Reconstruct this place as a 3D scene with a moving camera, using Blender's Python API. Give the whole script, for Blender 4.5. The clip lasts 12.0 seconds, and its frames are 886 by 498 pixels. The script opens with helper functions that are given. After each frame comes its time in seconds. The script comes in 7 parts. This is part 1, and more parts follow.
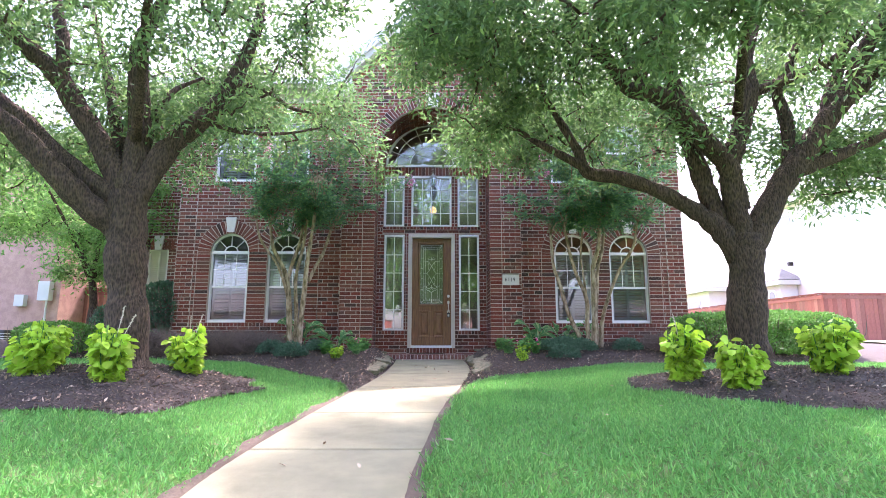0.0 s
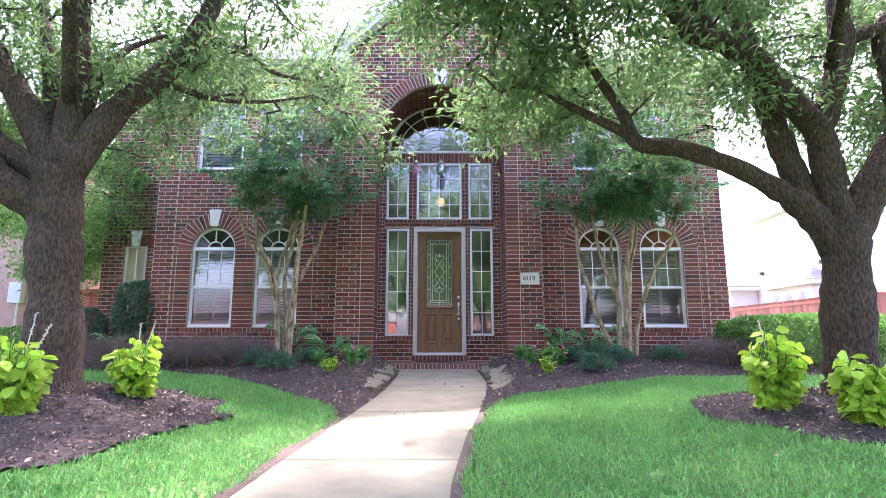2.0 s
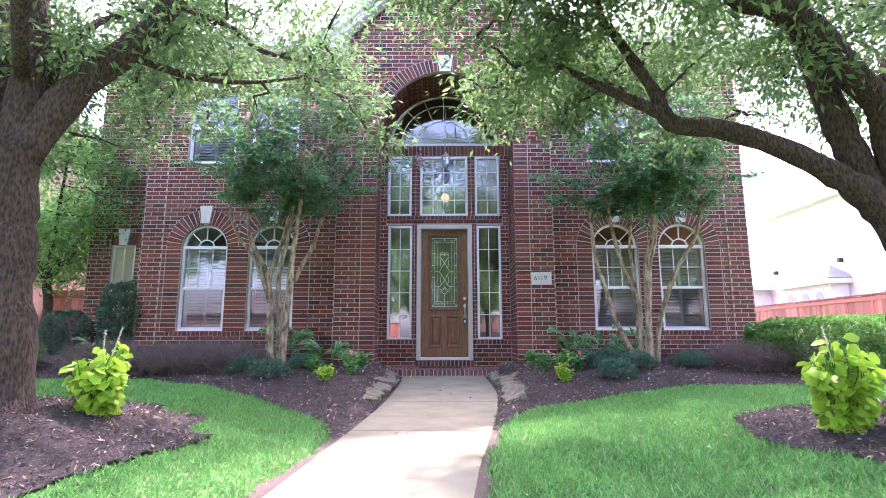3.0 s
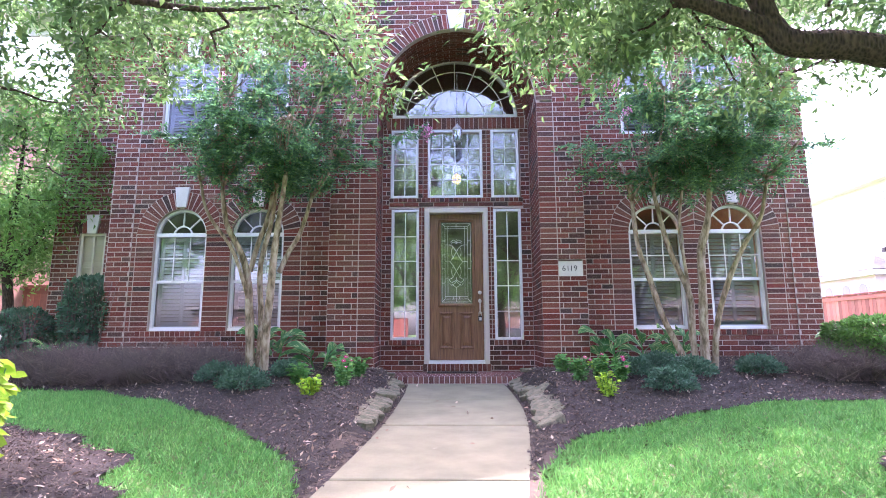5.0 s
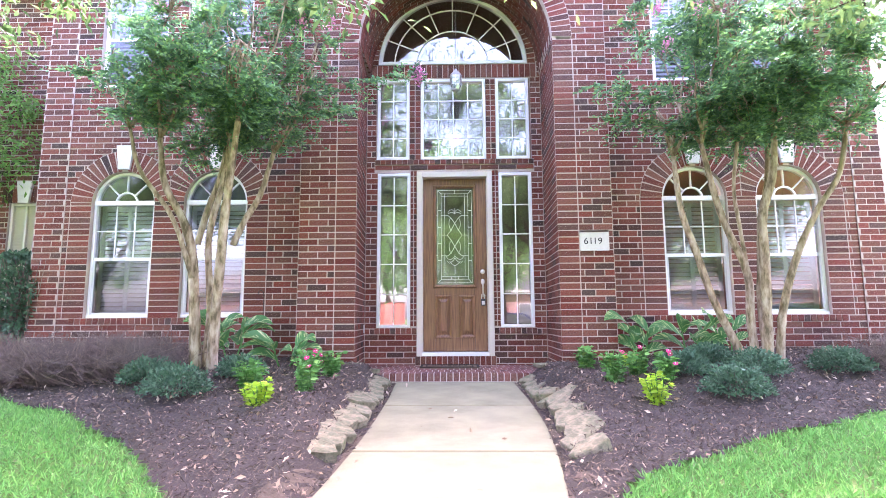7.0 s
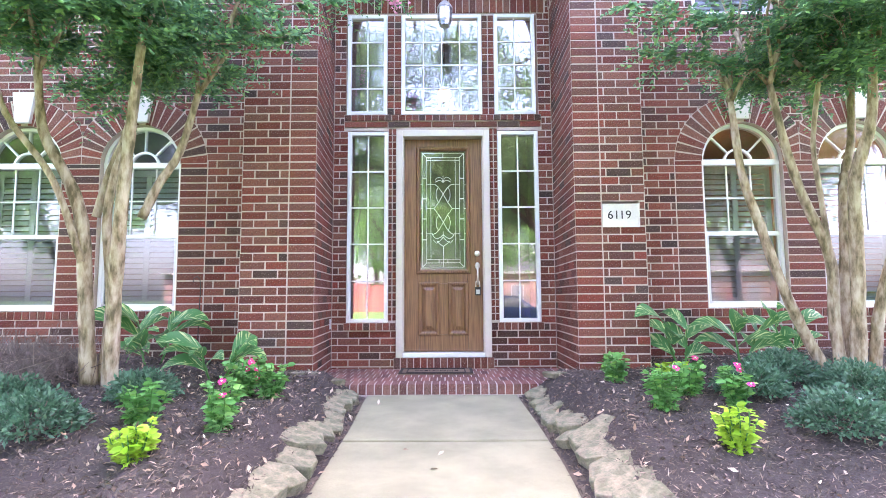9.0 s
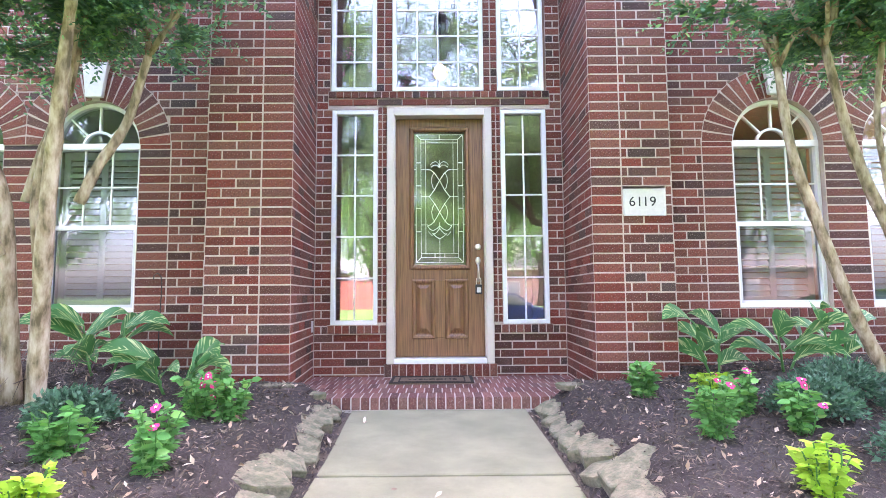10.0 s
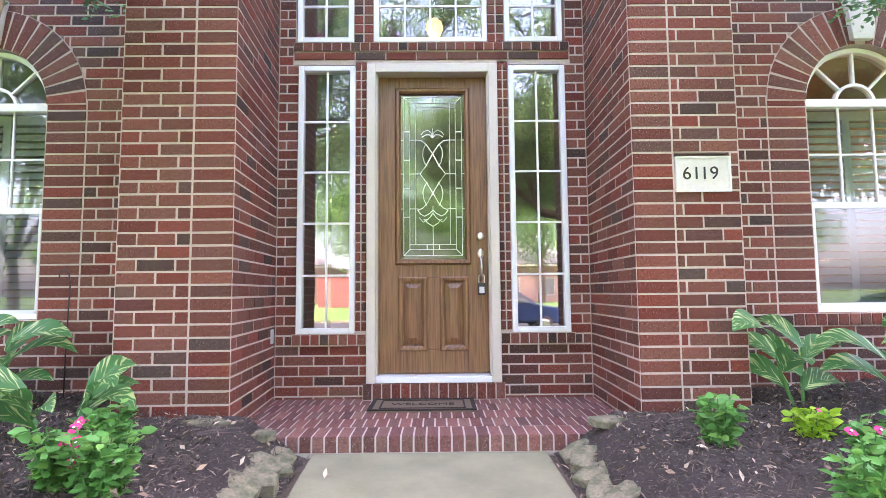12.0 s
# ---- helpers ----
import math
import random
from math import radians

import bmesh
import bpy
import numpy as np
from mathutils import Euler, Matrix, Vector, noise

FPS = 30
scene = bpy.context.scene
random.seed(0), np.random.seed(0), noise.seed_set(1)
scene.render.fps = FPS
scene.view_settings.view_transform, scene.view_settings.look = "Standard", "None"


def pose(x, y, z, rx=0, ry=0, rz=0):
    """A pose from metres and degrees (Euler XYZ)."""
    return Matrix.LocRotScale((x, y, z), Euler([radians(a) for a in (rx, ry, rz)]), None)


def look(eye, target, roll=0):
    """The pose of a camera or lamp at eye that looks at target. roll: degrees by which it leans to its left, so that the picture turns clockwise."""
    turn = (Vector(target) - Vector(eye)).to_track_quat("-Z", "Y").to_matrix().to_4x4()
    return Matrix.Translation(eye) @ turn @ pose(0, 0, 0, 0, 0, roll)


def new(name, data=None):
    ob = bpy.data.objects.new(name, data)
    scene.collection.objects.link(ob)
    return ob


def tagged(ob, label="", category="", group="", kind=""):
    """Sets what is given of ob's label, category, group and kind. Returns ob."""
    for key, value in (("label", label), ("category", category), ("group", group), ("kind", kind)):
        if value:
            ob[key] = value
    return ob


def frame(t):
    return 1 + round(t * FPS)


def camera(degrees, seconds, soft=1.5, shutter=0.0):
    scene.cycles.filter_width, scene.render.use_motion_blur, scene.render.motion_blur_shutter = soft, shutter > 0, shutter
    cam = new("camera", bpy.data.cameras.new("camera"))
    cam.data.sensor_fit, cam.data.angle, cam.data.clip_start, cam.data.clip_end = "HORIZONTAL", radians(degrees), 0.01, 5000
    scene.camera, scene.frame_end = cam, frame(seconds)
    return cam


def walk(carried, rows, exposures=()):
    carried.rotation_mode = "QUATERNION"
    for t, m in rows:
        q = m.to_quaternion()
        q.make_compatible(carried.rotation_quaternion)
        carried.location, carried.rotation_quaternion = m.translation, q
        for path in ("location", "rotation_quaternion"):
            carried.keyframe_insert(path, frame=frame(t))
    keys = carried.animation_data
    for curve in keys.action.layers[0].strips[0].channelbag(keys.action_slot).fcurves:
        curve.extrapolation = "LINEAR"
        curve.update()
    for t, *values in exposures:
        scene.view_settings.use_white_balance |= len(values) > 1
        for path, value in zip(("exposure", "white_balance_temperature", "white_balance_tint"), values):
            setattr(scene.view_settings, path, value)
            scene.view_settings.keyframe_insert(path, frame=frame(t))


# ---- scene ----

# camera and its walk
cam = camera(79.0, 12.0, soft=0.6)
PATH = [
    (0, (0.131, -12.255, 0.368), (0.152, -10.282, 0.7), 0.1),
    (0.5, (0.119, -11.899, 0.41), (0.137, -9.927, 0.744), 0.0),
    (1, (0.092, -11.581, 0.43), (0.099, -9.609, 0.762), 0.0),
    (1.5, (0.058, -11.281, 0.459), (0.061, -9.309, 0.791), 0.0),
    (2, (0.054, -10.949, 0.485), (0.057, -8.977, 0.818), -0.0),
    (2.5, (0.039, -10.635, 0.502), (0.035, -8.663, 0.835), -0.0),
    (3, (0.019, -10.314, 0.552), (0.01, -8.342, 0.886), -0.1),
    (5, (-0.024, -8.957, 0.656), (-0.068, -6.982, 0.969), -0.2),
    (5.5, (-0.049, -8.601, 0.653), (-0.093, -6.625, 0.956), -0.2),
    (6, (-0.05, -8.238, 0.665), (-0.097, -6.26, 0.959), -0.2),
    (6.5, (-0.044, -7.886, 0.677), (-0.087, -5.906, 0.957), -0.3),
    (7, (-0.027, -7.532, 0.69), (-0.064, -5.549, 0.946), -0.3),
    (9, (0.011, -6.122, 0.829), (0.006, -4.13, 1.012), -0.3),
    (9.5, (0.001, -5.761, 0.813), (0.008, -3.77, 1.002), -0.5),
    (10, (-0.004, -5.456, 0.851), (0.009, -3.464, 1.022), -0.4),
    (10.5, (-0.019, -5.155, 0.887), (0.005, -3.161, 1.046), -0.5),
    (11, (0.01, -4.869, 0.891), (0.031, -2.875, 1.044), -0.4),
    (11.5, (0.023, -4.602, 0.914), (0.042, -2.608, 1.06), -0.5),
    (12, (0.04, -4.378, 0.889), (0.058, -2.384, 1.047), -0.5),
]
EXPOSURES = [(0, 3.60, 6250, 38), (3, 3.75, 6000, 49), (5, 3.98, 6030, 50), (7, 4.80, 6400, 50), (9, 4.97, 6350, 43), (12, 4.88, 6850, 41)]
walk(cam, [(t, look(eye, target, roll)) for t, eye, target, roll in PATH], EXPOSURES)

# world, sun
SUN_ELEV, SUN_AZ = 60.0, 12.0   # degrees; azimuth from +y towards +x: the sun stands behind the house
world = bpy.data.worlds.new("sky")
scene.world = world
world.use_nodes = True
wn = world.node_tree.nodes
sky = wn.new("ShaderNodeTexSky")
sky.sky_type, sky.sun_disc = "NISHITA", False
sky.sun_elevation, sky.sun_rotation = radians(SUN_ELEV), radians(SUN_AZ)
sky.air_density, sky.dust_density, sky.ozone_density = 1.0, 4.0, 1.0
wn["Background"].inputs["Strength"].default_value = 0.15
world.node_tree.links.new(sky.outputs["Color"], wn["Background"].inputs["Color"])
sun_data = bpy.data.lights.new("sun", "SUN")
sun_data.energy, sun_data.angle, sun_data.color = 1.4, radians(1.5), (1.0, 0.95, 0.86)
sun = new("sun", sun_data)
az, el = radians(SUN_AZ), radians(SUN_ELEV)
sun_dir = Vector((math.sin(az) * math.cos(el), math.cos(az) * math.cos(el), math.sin(el)))
sun.matrix_world = look(sun_dir * 60, (0, 0, 0))

# ---- materials ----


def material(name, colour, rough=0.7, metal=0.0, grain=0.0, grain_scale=40.0, stain=0.0, stain_scale=3.0,
             bump=0.0, bump_scale=60.0, spec=0.4, second=None, random_by="", spread=0.0, translucent=0.0, hues=0.0, speck=0.0):
    """A surface with fine grain, large stains, relief, and piece-by-piece variation."""
    m = bpy.data.materials.new(name)
    m.use_nodes = True
    nt = m.node_tree
    nodes, links = nt.nodes, nt.links
    b = nodes["Principled BSDF"]
    b.inputs["Roughness"].default_value = rough
    b.inputs["Metallic"].default_value = metal
    b.inputs["Specular IOR Level"].default_value = spec
    coord = nodes.new("ShaderNodeTexCoord")
    col = nodes.new("ShaderNodeRGB")
    col.outputs[0].default_value = (*colour, 1)
    out = col.outputs[0]

    def mix(kind, fac, a, c):
        n = nodes.new("ShaderNodeMix")
        n.data_type, n.blend_type = "RGBA", kind
        if isinstance(fac, float):
            n.inputs["Factor"].default_value = fac
        else:
            links.new(fac, n.inputs["Factor"])
        for value, socket in ((a, n.inputs["A"]), (c, n.inputs["B"])):
            if isinstance(value, tuple):
                socket.default_value = (*value, 1)
            else:
                links.new(value, socket)
        return n.outputs["Result"]

    def tex(scale, detail=4.0, rough_tex=0.6):
        n = nodes.new("ShaderNodeTexNoise")
        n.inputs["Scale"].default_value, n.inputs["Detail"].default_value = scale, detail
        n.inputs["Roughness"].default_value = rough_tex
        links.new(coord.outputs["Object"], n.inputs["Vector"])
        return n.outputs["Fac"]

    def ramp(sock, lo, hi):
        n = nodes.new("ShaderNodeMapRange")
        n.inputs["From Min"].default_value, n.inputs["From Max"].default_value = lo, hi
        links.new(sock, n.inputs["Value"])
        return n.outputs["Result"]

    if random_by:
        rnd = (nodes.new("ShaderNodeObjectInfo").outputs["Random"] if random_by == "object"
               else nodes.new("ShaderNodeNewGeometry").outputs["Random Per Island"])
        if second:
            out = mix("MIX", ramp(rnd, 1 - spread, 1.0), out, second)
        hsv = nodes.new("ShaderNodeHueSaturation")
        links.new(out, hsv.inputs["Color"])
        mul = nodes.new("ShaderNodeMath")
        mul.operation = "FRACT"
        big = nodes.new("ShaderNodeMath")
        big.operation, big.inputs[1].default_value = "MULTIPLY", 17.3
        links.new(rnd, big.inputs[0])
        links.new(big.outputs[0], mul.inputs[0])
        val = nodes.new("ShaderNodeMapRange")
        val.inputs["To Min"].default_value, val.inputs["To Max"].default_value = 0.72, 1.28
        links.new(mul.outputs[0], val.inputs["Value"])
        links.new(val.outputs["Result"], hsv.inputs["Value"])
        if hues:
            fr = nodes.new("ShaderNodeMath")
            fr.operation = "FRACT"
            bg = nodes.new("ShaderNodeMath")
            bg.operation, bg.inputs[1].default_value = "MULTIPLY", 41.7
            links.new(rnd, bg.inputs[0])
            links.new(bg.outputs[0], fr.inputs[0])
            for socket, lo, hi in (("Hue", 0.5 - hues * 0.4, 0.5 + hues), ("Saturation", 1.10, 0.92)):
                mr = nodes.new("ShaderNodeMapRange")
                mr.inputs["To Min"].default_value, mr.inputs["To Max"].default_value = lo, hi
                links.new(fr.outputs[0], mr.inputs["Value"])
                links.new(mr.outputs["Result"], hsv.inputs[socket])
        out = hsv.outputs["Color"]
    elif second:
        out = mix("MIX", ramp(tex(stain_scale * 2.3), 0.42, 0.62), out, second)
    if stain:
        out = mix("MULTIPLY", ramp(tex(stain_scale), 0.35, 0.75), out, tuple([1 - stain] * 3))
    if grain:
        out = mix("MULTIPLY", ramp(tex(grain_scale, 6.0, 0.7), 0.35, 0.7), out, tuple([1 - grain] * 3))
    if speck:
        out = mix("MIX", ramp(tex(170, 2.0, 0.5), 0.64, 0.70), out, tuple([speck, speck * 0.76, speck * 0.60]))
    links.new(out, b.inputs["Base Color"])
    if bump:
        bp = nodes.new("ShaderNodeBump")
        bp.inputs["Strength"].default_value, bp.inputs["Distance"].default_value = bump, 0.01
        links.new(tex(bump_scale, 5.0, 0.65), bp.inputs["Height"])
        links.new(bp.outputs["Normal"], b.inputs["Normal"])
    if translucent:
        tr = nodes.new("ShaderNodeBsdfTranslucent")
        links.new(out, tr.inputs["Color"])
        mx = nodes.new("ShaderNodeMixShader")
        mx.inputs["Fac"].default_value = translucent
        links.new(b.outputs[0], mx.inputs[1])
        links.new(tr.outputs[0], mx.inputs[2])
        links.new(mx.outputs[0], nodes["Material Output"].inputs["Surface"])
    return m


def glass_material(name, tint=(1, 1, 1), gloss=0.1, rough=0.0, wavy=0.0):
    """Thin window glass: see-through, with a mirror image that grows towards a glancing view."""
    m = bpy.data.materials.new(name)
    m.use_nodes = True
    nt = m.node_tree
    nt.nodes.remove(nt.nodes["Principled BSDF"])
    clear = nt.nodes.new("ShaderNodeBsdfTransparent")
    clear.inputs["Color"].default_value = (*tint, 1)
    shine = nt.nodes.new("ShaderNodeBsdfGlossy")
    shine.inputs["Roughness"].default_value = rough
    lw = nt.nodes.new("ShaderNodeLayerWeight")
    lw.inputs["Blend"].default_value = 0.5
    pw = nt.nodes.new("ShaderNodeMath")
    pw.operation, pw.inputs[1].default_value = "POWER", 3.0
    fr = nt.nodes.new("ShaderNodeMapRange")
    fr.inputs["To Min"].default_value, fr.inputs["To Max"].default_value = gloss, 0.85
    nt.links.new(lw.outputs["Facing"], pw.inputs[0])
    nt.links.new(pw.outputs[0], fr.inputs["Value"])
    if wavy:
        nz = nt.nodes.new("ShaderNodeTexNoise")
        nz.inputs["Scale"].default_value = 45
        bp = nt.nodes.new("ShaderNodeBump")
        bp.inputs["Strength"].default_value, bp.inputs["Distance"].default_value = wavy, 0.004
        nt.links.new(nz.outputs["Fac"], bp.inputs["Height"])
        nt.links.new(bp.outputs["Normal"], shine.inputs["Normal"])
    mx = nt.nodes.new("ShaderNodeMixShader")
    nt.links.new(fr.outputs[0], mx.inputs["Fac"])
    nt.links.new(clear.outputs[0], mx.inputs[1])
    nt.links.new(shine.outputs[0], mx.inputs[2])
    nt.links.new(mx.outputs[0], nt.nodes["Material Output"].inputs["Surface"])
    return m


def glow_material(name, colour, strength):
    m = bpy.data.materials.new(name)
    m.use_nodes = True
    b = m.node_tree.nodes["Principled BSDF"]
    b.inputs["Base Color"].default_value = (*colour, 1)
    b.inputs["Emission Color"].default_value = (*colour, 1)
    b.inputs["Emission Strength"].default_value = strength
    return m


BRICK = dict(rough=0.8, grain=0.6, grain_scale=62, bump=0.6, bump_scale=150, spec=0.25, hues=0.010, speck=0.40)
BRICK_RED, BRICK_DARK = (0.214, 0.063, 0.044), (0.070, 0.044, 0.037)
M_BRICK = material("brick", BRICK_RED, second=BRICK_DARK, random_by="object", spread=0.33, **BRICK)
M_BRICKS = material("brick_far", BRICK_RED, second=BRICK_DARK, random_by="island", spread=0.33, **BRICK)
M_MORTAR = material("mortar", (0.55, 0.44, 0.37), 0.95, grain=0.25, grain_scale=90, stain=0.2, bump=0.4)
M_PAVER = material("brick_paver", (0.27, 0.115, 0.095), second=(0.19, 0.085, 0.075), random_by="object", spread=0.5, **BRICK)
M_JOINT = material("paver_joint", (0.62, 0.52, 0.47), 0.95, grain=0.3, grain_scale=90, stain=0.2)
M_LIME = material("cast_stone", (0.64, 0.61, 0.55), 0.85, grain=0.12, stain=0.12, bump=0.2)
M_WHITE = material("white_vinyl", (0.72, 0.72, 0.70), 0.45, stain=0.06, grain=0.05)
M_TAN = material("taupe_trim_paint", (0.57, 0.51, 0.43), 0.55, stain=0.08, grain=0.06)
M_FASCIA = material("fascia_paint", (0.62, 0.59, 0.54), 0.6, stain=0.1, grain=0.05)
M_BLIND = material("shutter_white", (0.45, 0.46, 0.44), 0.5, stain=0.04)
M_SHADE = material("cream_shade", (0.66, 0.61, 0.50), 0.8, stain=0.08)
M_SCREEN = material("insect_screen_rail", (0.55, 0.56, 0.56), 0.5)
M_GLASS = glass_material("window_glass", (0.58, 0.64, 0.67), 0.24)
M_SASH_GLASS = glass_material("screened_glass", (0.35, 0.39, 0.43), 0.07, 0.03)
M_WINDOW = glass_material("sash_glass", (0.54, 0.60, 0.60), 0.12)
M_LEADED = glass_material("leaded_glass", (0.42, 0.45, 0.48), 0.24, 0.0, 0.045)
M_CAME = material("lead_came", (0.72, 0.73, 0.70), 0.3, 0.4, grain=0.1)
M_NICKEL = material("satin_nickel", (0.66, 0.63, 0.58), 0.28, 1.0, grain=0.05)
M_PEWTER = material("weathered_pewter", (0.36, 0.34, 0.30), 0.55, 0.3, grain=0.2)
M_BLACK = material("black_plastic", (0.02, 0.02, 0.022), 0.5)
M_BRONZE = material("dark_bronze", (0.05, 0.04, 0.035), 0.45, 0.6, grain=0.2)
M_CONCRETE = material("concrete", (0.278, 0.266, 0.168), 0.9, grain=0.22, grain_scale=140, stain=0.36, stain_scale=2.4, bump=0.25, bump_scale=220)
M_SOIL = material("soil", (0.125, 0.095, 0.07), 0.95, grain=0.4, grain_scale=50, stain=0.3, bump=0.8, bump_scale=40)
M_MULCH = material("mulch_bed", (0.060, 0.046, 0.041), 0.95, grain=0.5, grain_scale=70, stain=0.3, bump=1.0, bump_scale=55)
M_CHIPS = material("mulch_chips", (0.085, 0.065, 0.052), 0.9, second=(0.26, 0.195, 0.15), random_by="island", spread=0.30)
M_LITTER = material("dry_leaves", (0.32, 0.22, 0.15), 0.85, second=(0.52, 0.43, 0.33), random_by="island", spread=0.5)
M_LAWN = material("lawn_base", (0.10, 0.24, 0.045), 0.95, grain=0.4, grain_scale=60, stain=0.2, bump=0.6, second=(0.13, 0.20, 0.06))
M_GRASS = material("grass_blades", (0.140, 0.40, 0.10), 0.6, second=(0.24, 0.49, 0.14), random_by="island", spread=0.5, translucent=0.35)
M_STONE = material("edging_stone", (0.26, 0.225, 0.15), 0.9, second=(0.155, 0.16, 0.095), stain=0.3, stain_scale=9, grain=0.35, grain_scale=70, bump=0.6, bump_scale=60)
M_OAK = material("oak_leaf", (0.10, 0.20, 0.07), 0.55, second=(0.21, 0.34, 0.11), random_by="island", spread=0.45, translucent=0.42)
M_CRAPELEAF = material("crape_leaf", (0.095, 0.24, 0.115), 0.5, second=(0.22, 0.45, 0.14), random_by="island", spread=0.45, translucent=0.5)
M_FARLEAF = material("far_leaf", (0.14, 0.31, 0.075), 0.6, second=(0.24, 0.44, 0.11), random_by="island", spread=0.5, translucent=0.35)
M_LIMELEAF = material("lime_leaf", (0.34, 0.58, 0.045), 0.5, second=(0.44, 0.62, 0.07), random_by="island", spread=0.5, translucent=0.4)
M_SHRUB = material("boxwood_leaf", (0.060, 0.150, 0.085), 0.5, second=(0.13, 0.25, 0.15), random_by="island", spread=0.4, translucent=0.25)
M_VINCA = material("periwinkle_leaf", (0.10, 0.32, 0.08), 0.5, second=(0.22, 0.45, 0.11), random_by="island", spread=0.4, translucent=0.35)
M_HEDGE = material("hedge_leaf", (0.09, 0.24, 0.05), 0.5, second=(0.16, 0.34, 0.07), random_by="island", spread=0.4, translucent=0.3)
M_TWIG = material("bare_twig", (0.16, 0.12, 0.105), 0.9, second=(0.27, 0.20, 0.17), random_by="island", spread=0.35, grain=0.3)
M_PINK = material("crape_blossom", (0.74, 0.26, 0.44), 0.7, second=(0.80, 0.46, 0.58), random_by="island", spread=0.5, translucent=0.3)
M_MAGENTA = material("periwinkle_blossom", (0.70, 0.05, 0.20), 0.6, translucent=0.2)
M_PETALWHITE = material("white_eye", (0.85, 0.80, 0.80), 0.6)
M_SPIKE = material("seed_spike", (0.62, 0.55, 0.44), 0.8, grain=0.2)
M_SHINGLE = material("roof_shingle", (0.30, 0.28, 0.26), 0.95, grain=0.4, grain_scale=30, stain=0.25, bump=0.6)
M_FENCE = material("red_fence", (0.33, 0.105, 0.078), 0.8, random_by="object", second=(0.40, 0.16, 0.12), spread=0.4, grain=0.25, grain_scale=14, stain=0.15)
M_STUCCO = material("cream_stucco", (0.74, 0.70, 0.64), 0.9, grain=0.1, stain=0.1, bump=0.3)
M_PINKBRICK = material("far_pink_brick", (0.50, 0.30, 0.25), 0.9, second=(0.42, 0.25, 0.21), grain=0.2, stain=0.15)
M_ASPHALT = material("asphalt", (0.055, 0.055, 0.056), 0.9, grain=0.3, grain_scale=120, stain=0.2, bump=0.5)
M_PAINT = material("blue_car_paint", (0.018, 0.040, 0.13), 0.25, 0.3, spec=0.6)
M_TYRE = material("tyre_rubber", (0.02, 0.02, 0.02), 0.8)
M_MAT = material("door_mat", (0.21, 0.15, 0.105), 0.95, grain=0.4, grain_scale=200, bump=0.8, bump_scale=250)
M_MATLINE = material("door_mat_border", (0.03, 0.022, 0.018), 0.95, grain=0.3, grain_scale=200)
M_FLOOR = material("interior_floor", (0.14, 0.10, 0.075), 0.4, grain=0.2, stain=0.1)
M_INNER = material("interior_wall", (0.24, 0.21, 0.17), 0.9, stain=0.05)
M_NUMERAL = material("numeral_black", (0.02, 0.02, 0.02), 0.5)
M_UTILITY = material("grey_utility", (0.55, 0.55, 0.54), 0.6, stain=0.1)
M_BULB = glow_material("warm_bulb", (0.9, 0.52, 0.18), 0.16)
M_CEILGLOW = glow_material("ceiling_light", (0.9, 0.55, 0.22), 0.03)


def wood_material(name, light, dark):
    """Stained timber, its grain running up z."""
    m = material(name, light, 0.42, spec=0.5)
    nt = m.node_tree
    b = nt.nodes["Principled BSDF"]
    co = nt.nodes.new("ShaderNodeTexCoord")
    mp = nt.nodes.new("ShaderNodeMapping")
    mp.inputs["Scale"].default_value = (38, 38, 1.6)
    nz = nt.nodes.new("ShaderNodeTexNoise")
    nz.inputs["Scale"].default_value, nz.inputs["Detail"].default_value = 2.2, 8
    rp = nt.nodes.new("ShaderNodeValToRGB")
    rp.color_ramp.elements[0].position, rp.color_ramp.elements[0].color = 0.33, (*dark, 1)
    rp.color_ramp.elements[1].position, rp.color_ramp.elements[1].color = 0.66, (*light, 1)
    nt.links.new(co.outputs["Object"], mp.inputs["Vector"])
    nt.links.new(mp.outputs["Vector"], nz.inputs["Vector"])
    nt.links.new(nz.outputs["Fac"], rp.inputs["Fac"])
    nt.links.new(rp.outputs["Color"], b.inputs["Base Color"])
    return m


M_WOOD = wood_material("walnut_stain", (0.235, 0.108, 0.044), (0.105, 0.045, 0.018))


def stripe_leaf_material():
    """Long leaf with creamy stripes across its width, from the mesh's UVs."""
    m = material("striped_ginger_leaf", (0.07, 0.22, 0.05), 0.45, translucent=0.35)
    nt = m.node_tree
    uv = nt.nodes.new("ShaderNodeUVMap")
    mp = nt.nodes.new("ShaderNodeMapping")
    mp.inputs["Scale"].default_value = (9, 2.0, 1)
    nz = nt.nodes.new("ShaderNodeTexNoise")
    nz.inputs["Scale"].default_value = 1.7
    rp = nt.nodes.new("ShaderNodeValToRGB")
    rp.color_ramp.elements[0].position, rp.color_ramp.elements[0].color = 0.54, (0.045, 0.19, 0.05, 1)
    rp.color_ramp.elements[1].position, rp.color_ramp.elements[1].color = 0.61, (0.44, 0.54, 0.22, 1)
    nt.links.new(uv.outputs[0], mp.inputs["Vector"])
    nt.links.new(mp.outputs[0], nz.inputs["Vector"])
    nt.links.new(nz.outputs["Fac"], rp.inputs["Fac"])
    for n in list(nt.nodes):
        if n.bl_idname in ("ShaderNodeBsdfPrincipled",):
            nt.links.new(rp.outputs["Color"], n.inputs["Base Color"])
        if n.bl_idname == "ShaderNodeBsdfTranslucent":
            nt.links.new(rp.outputs["Color"], n.inputs["Color"])
    return m


M_GINGER = stripe_leaf_material()


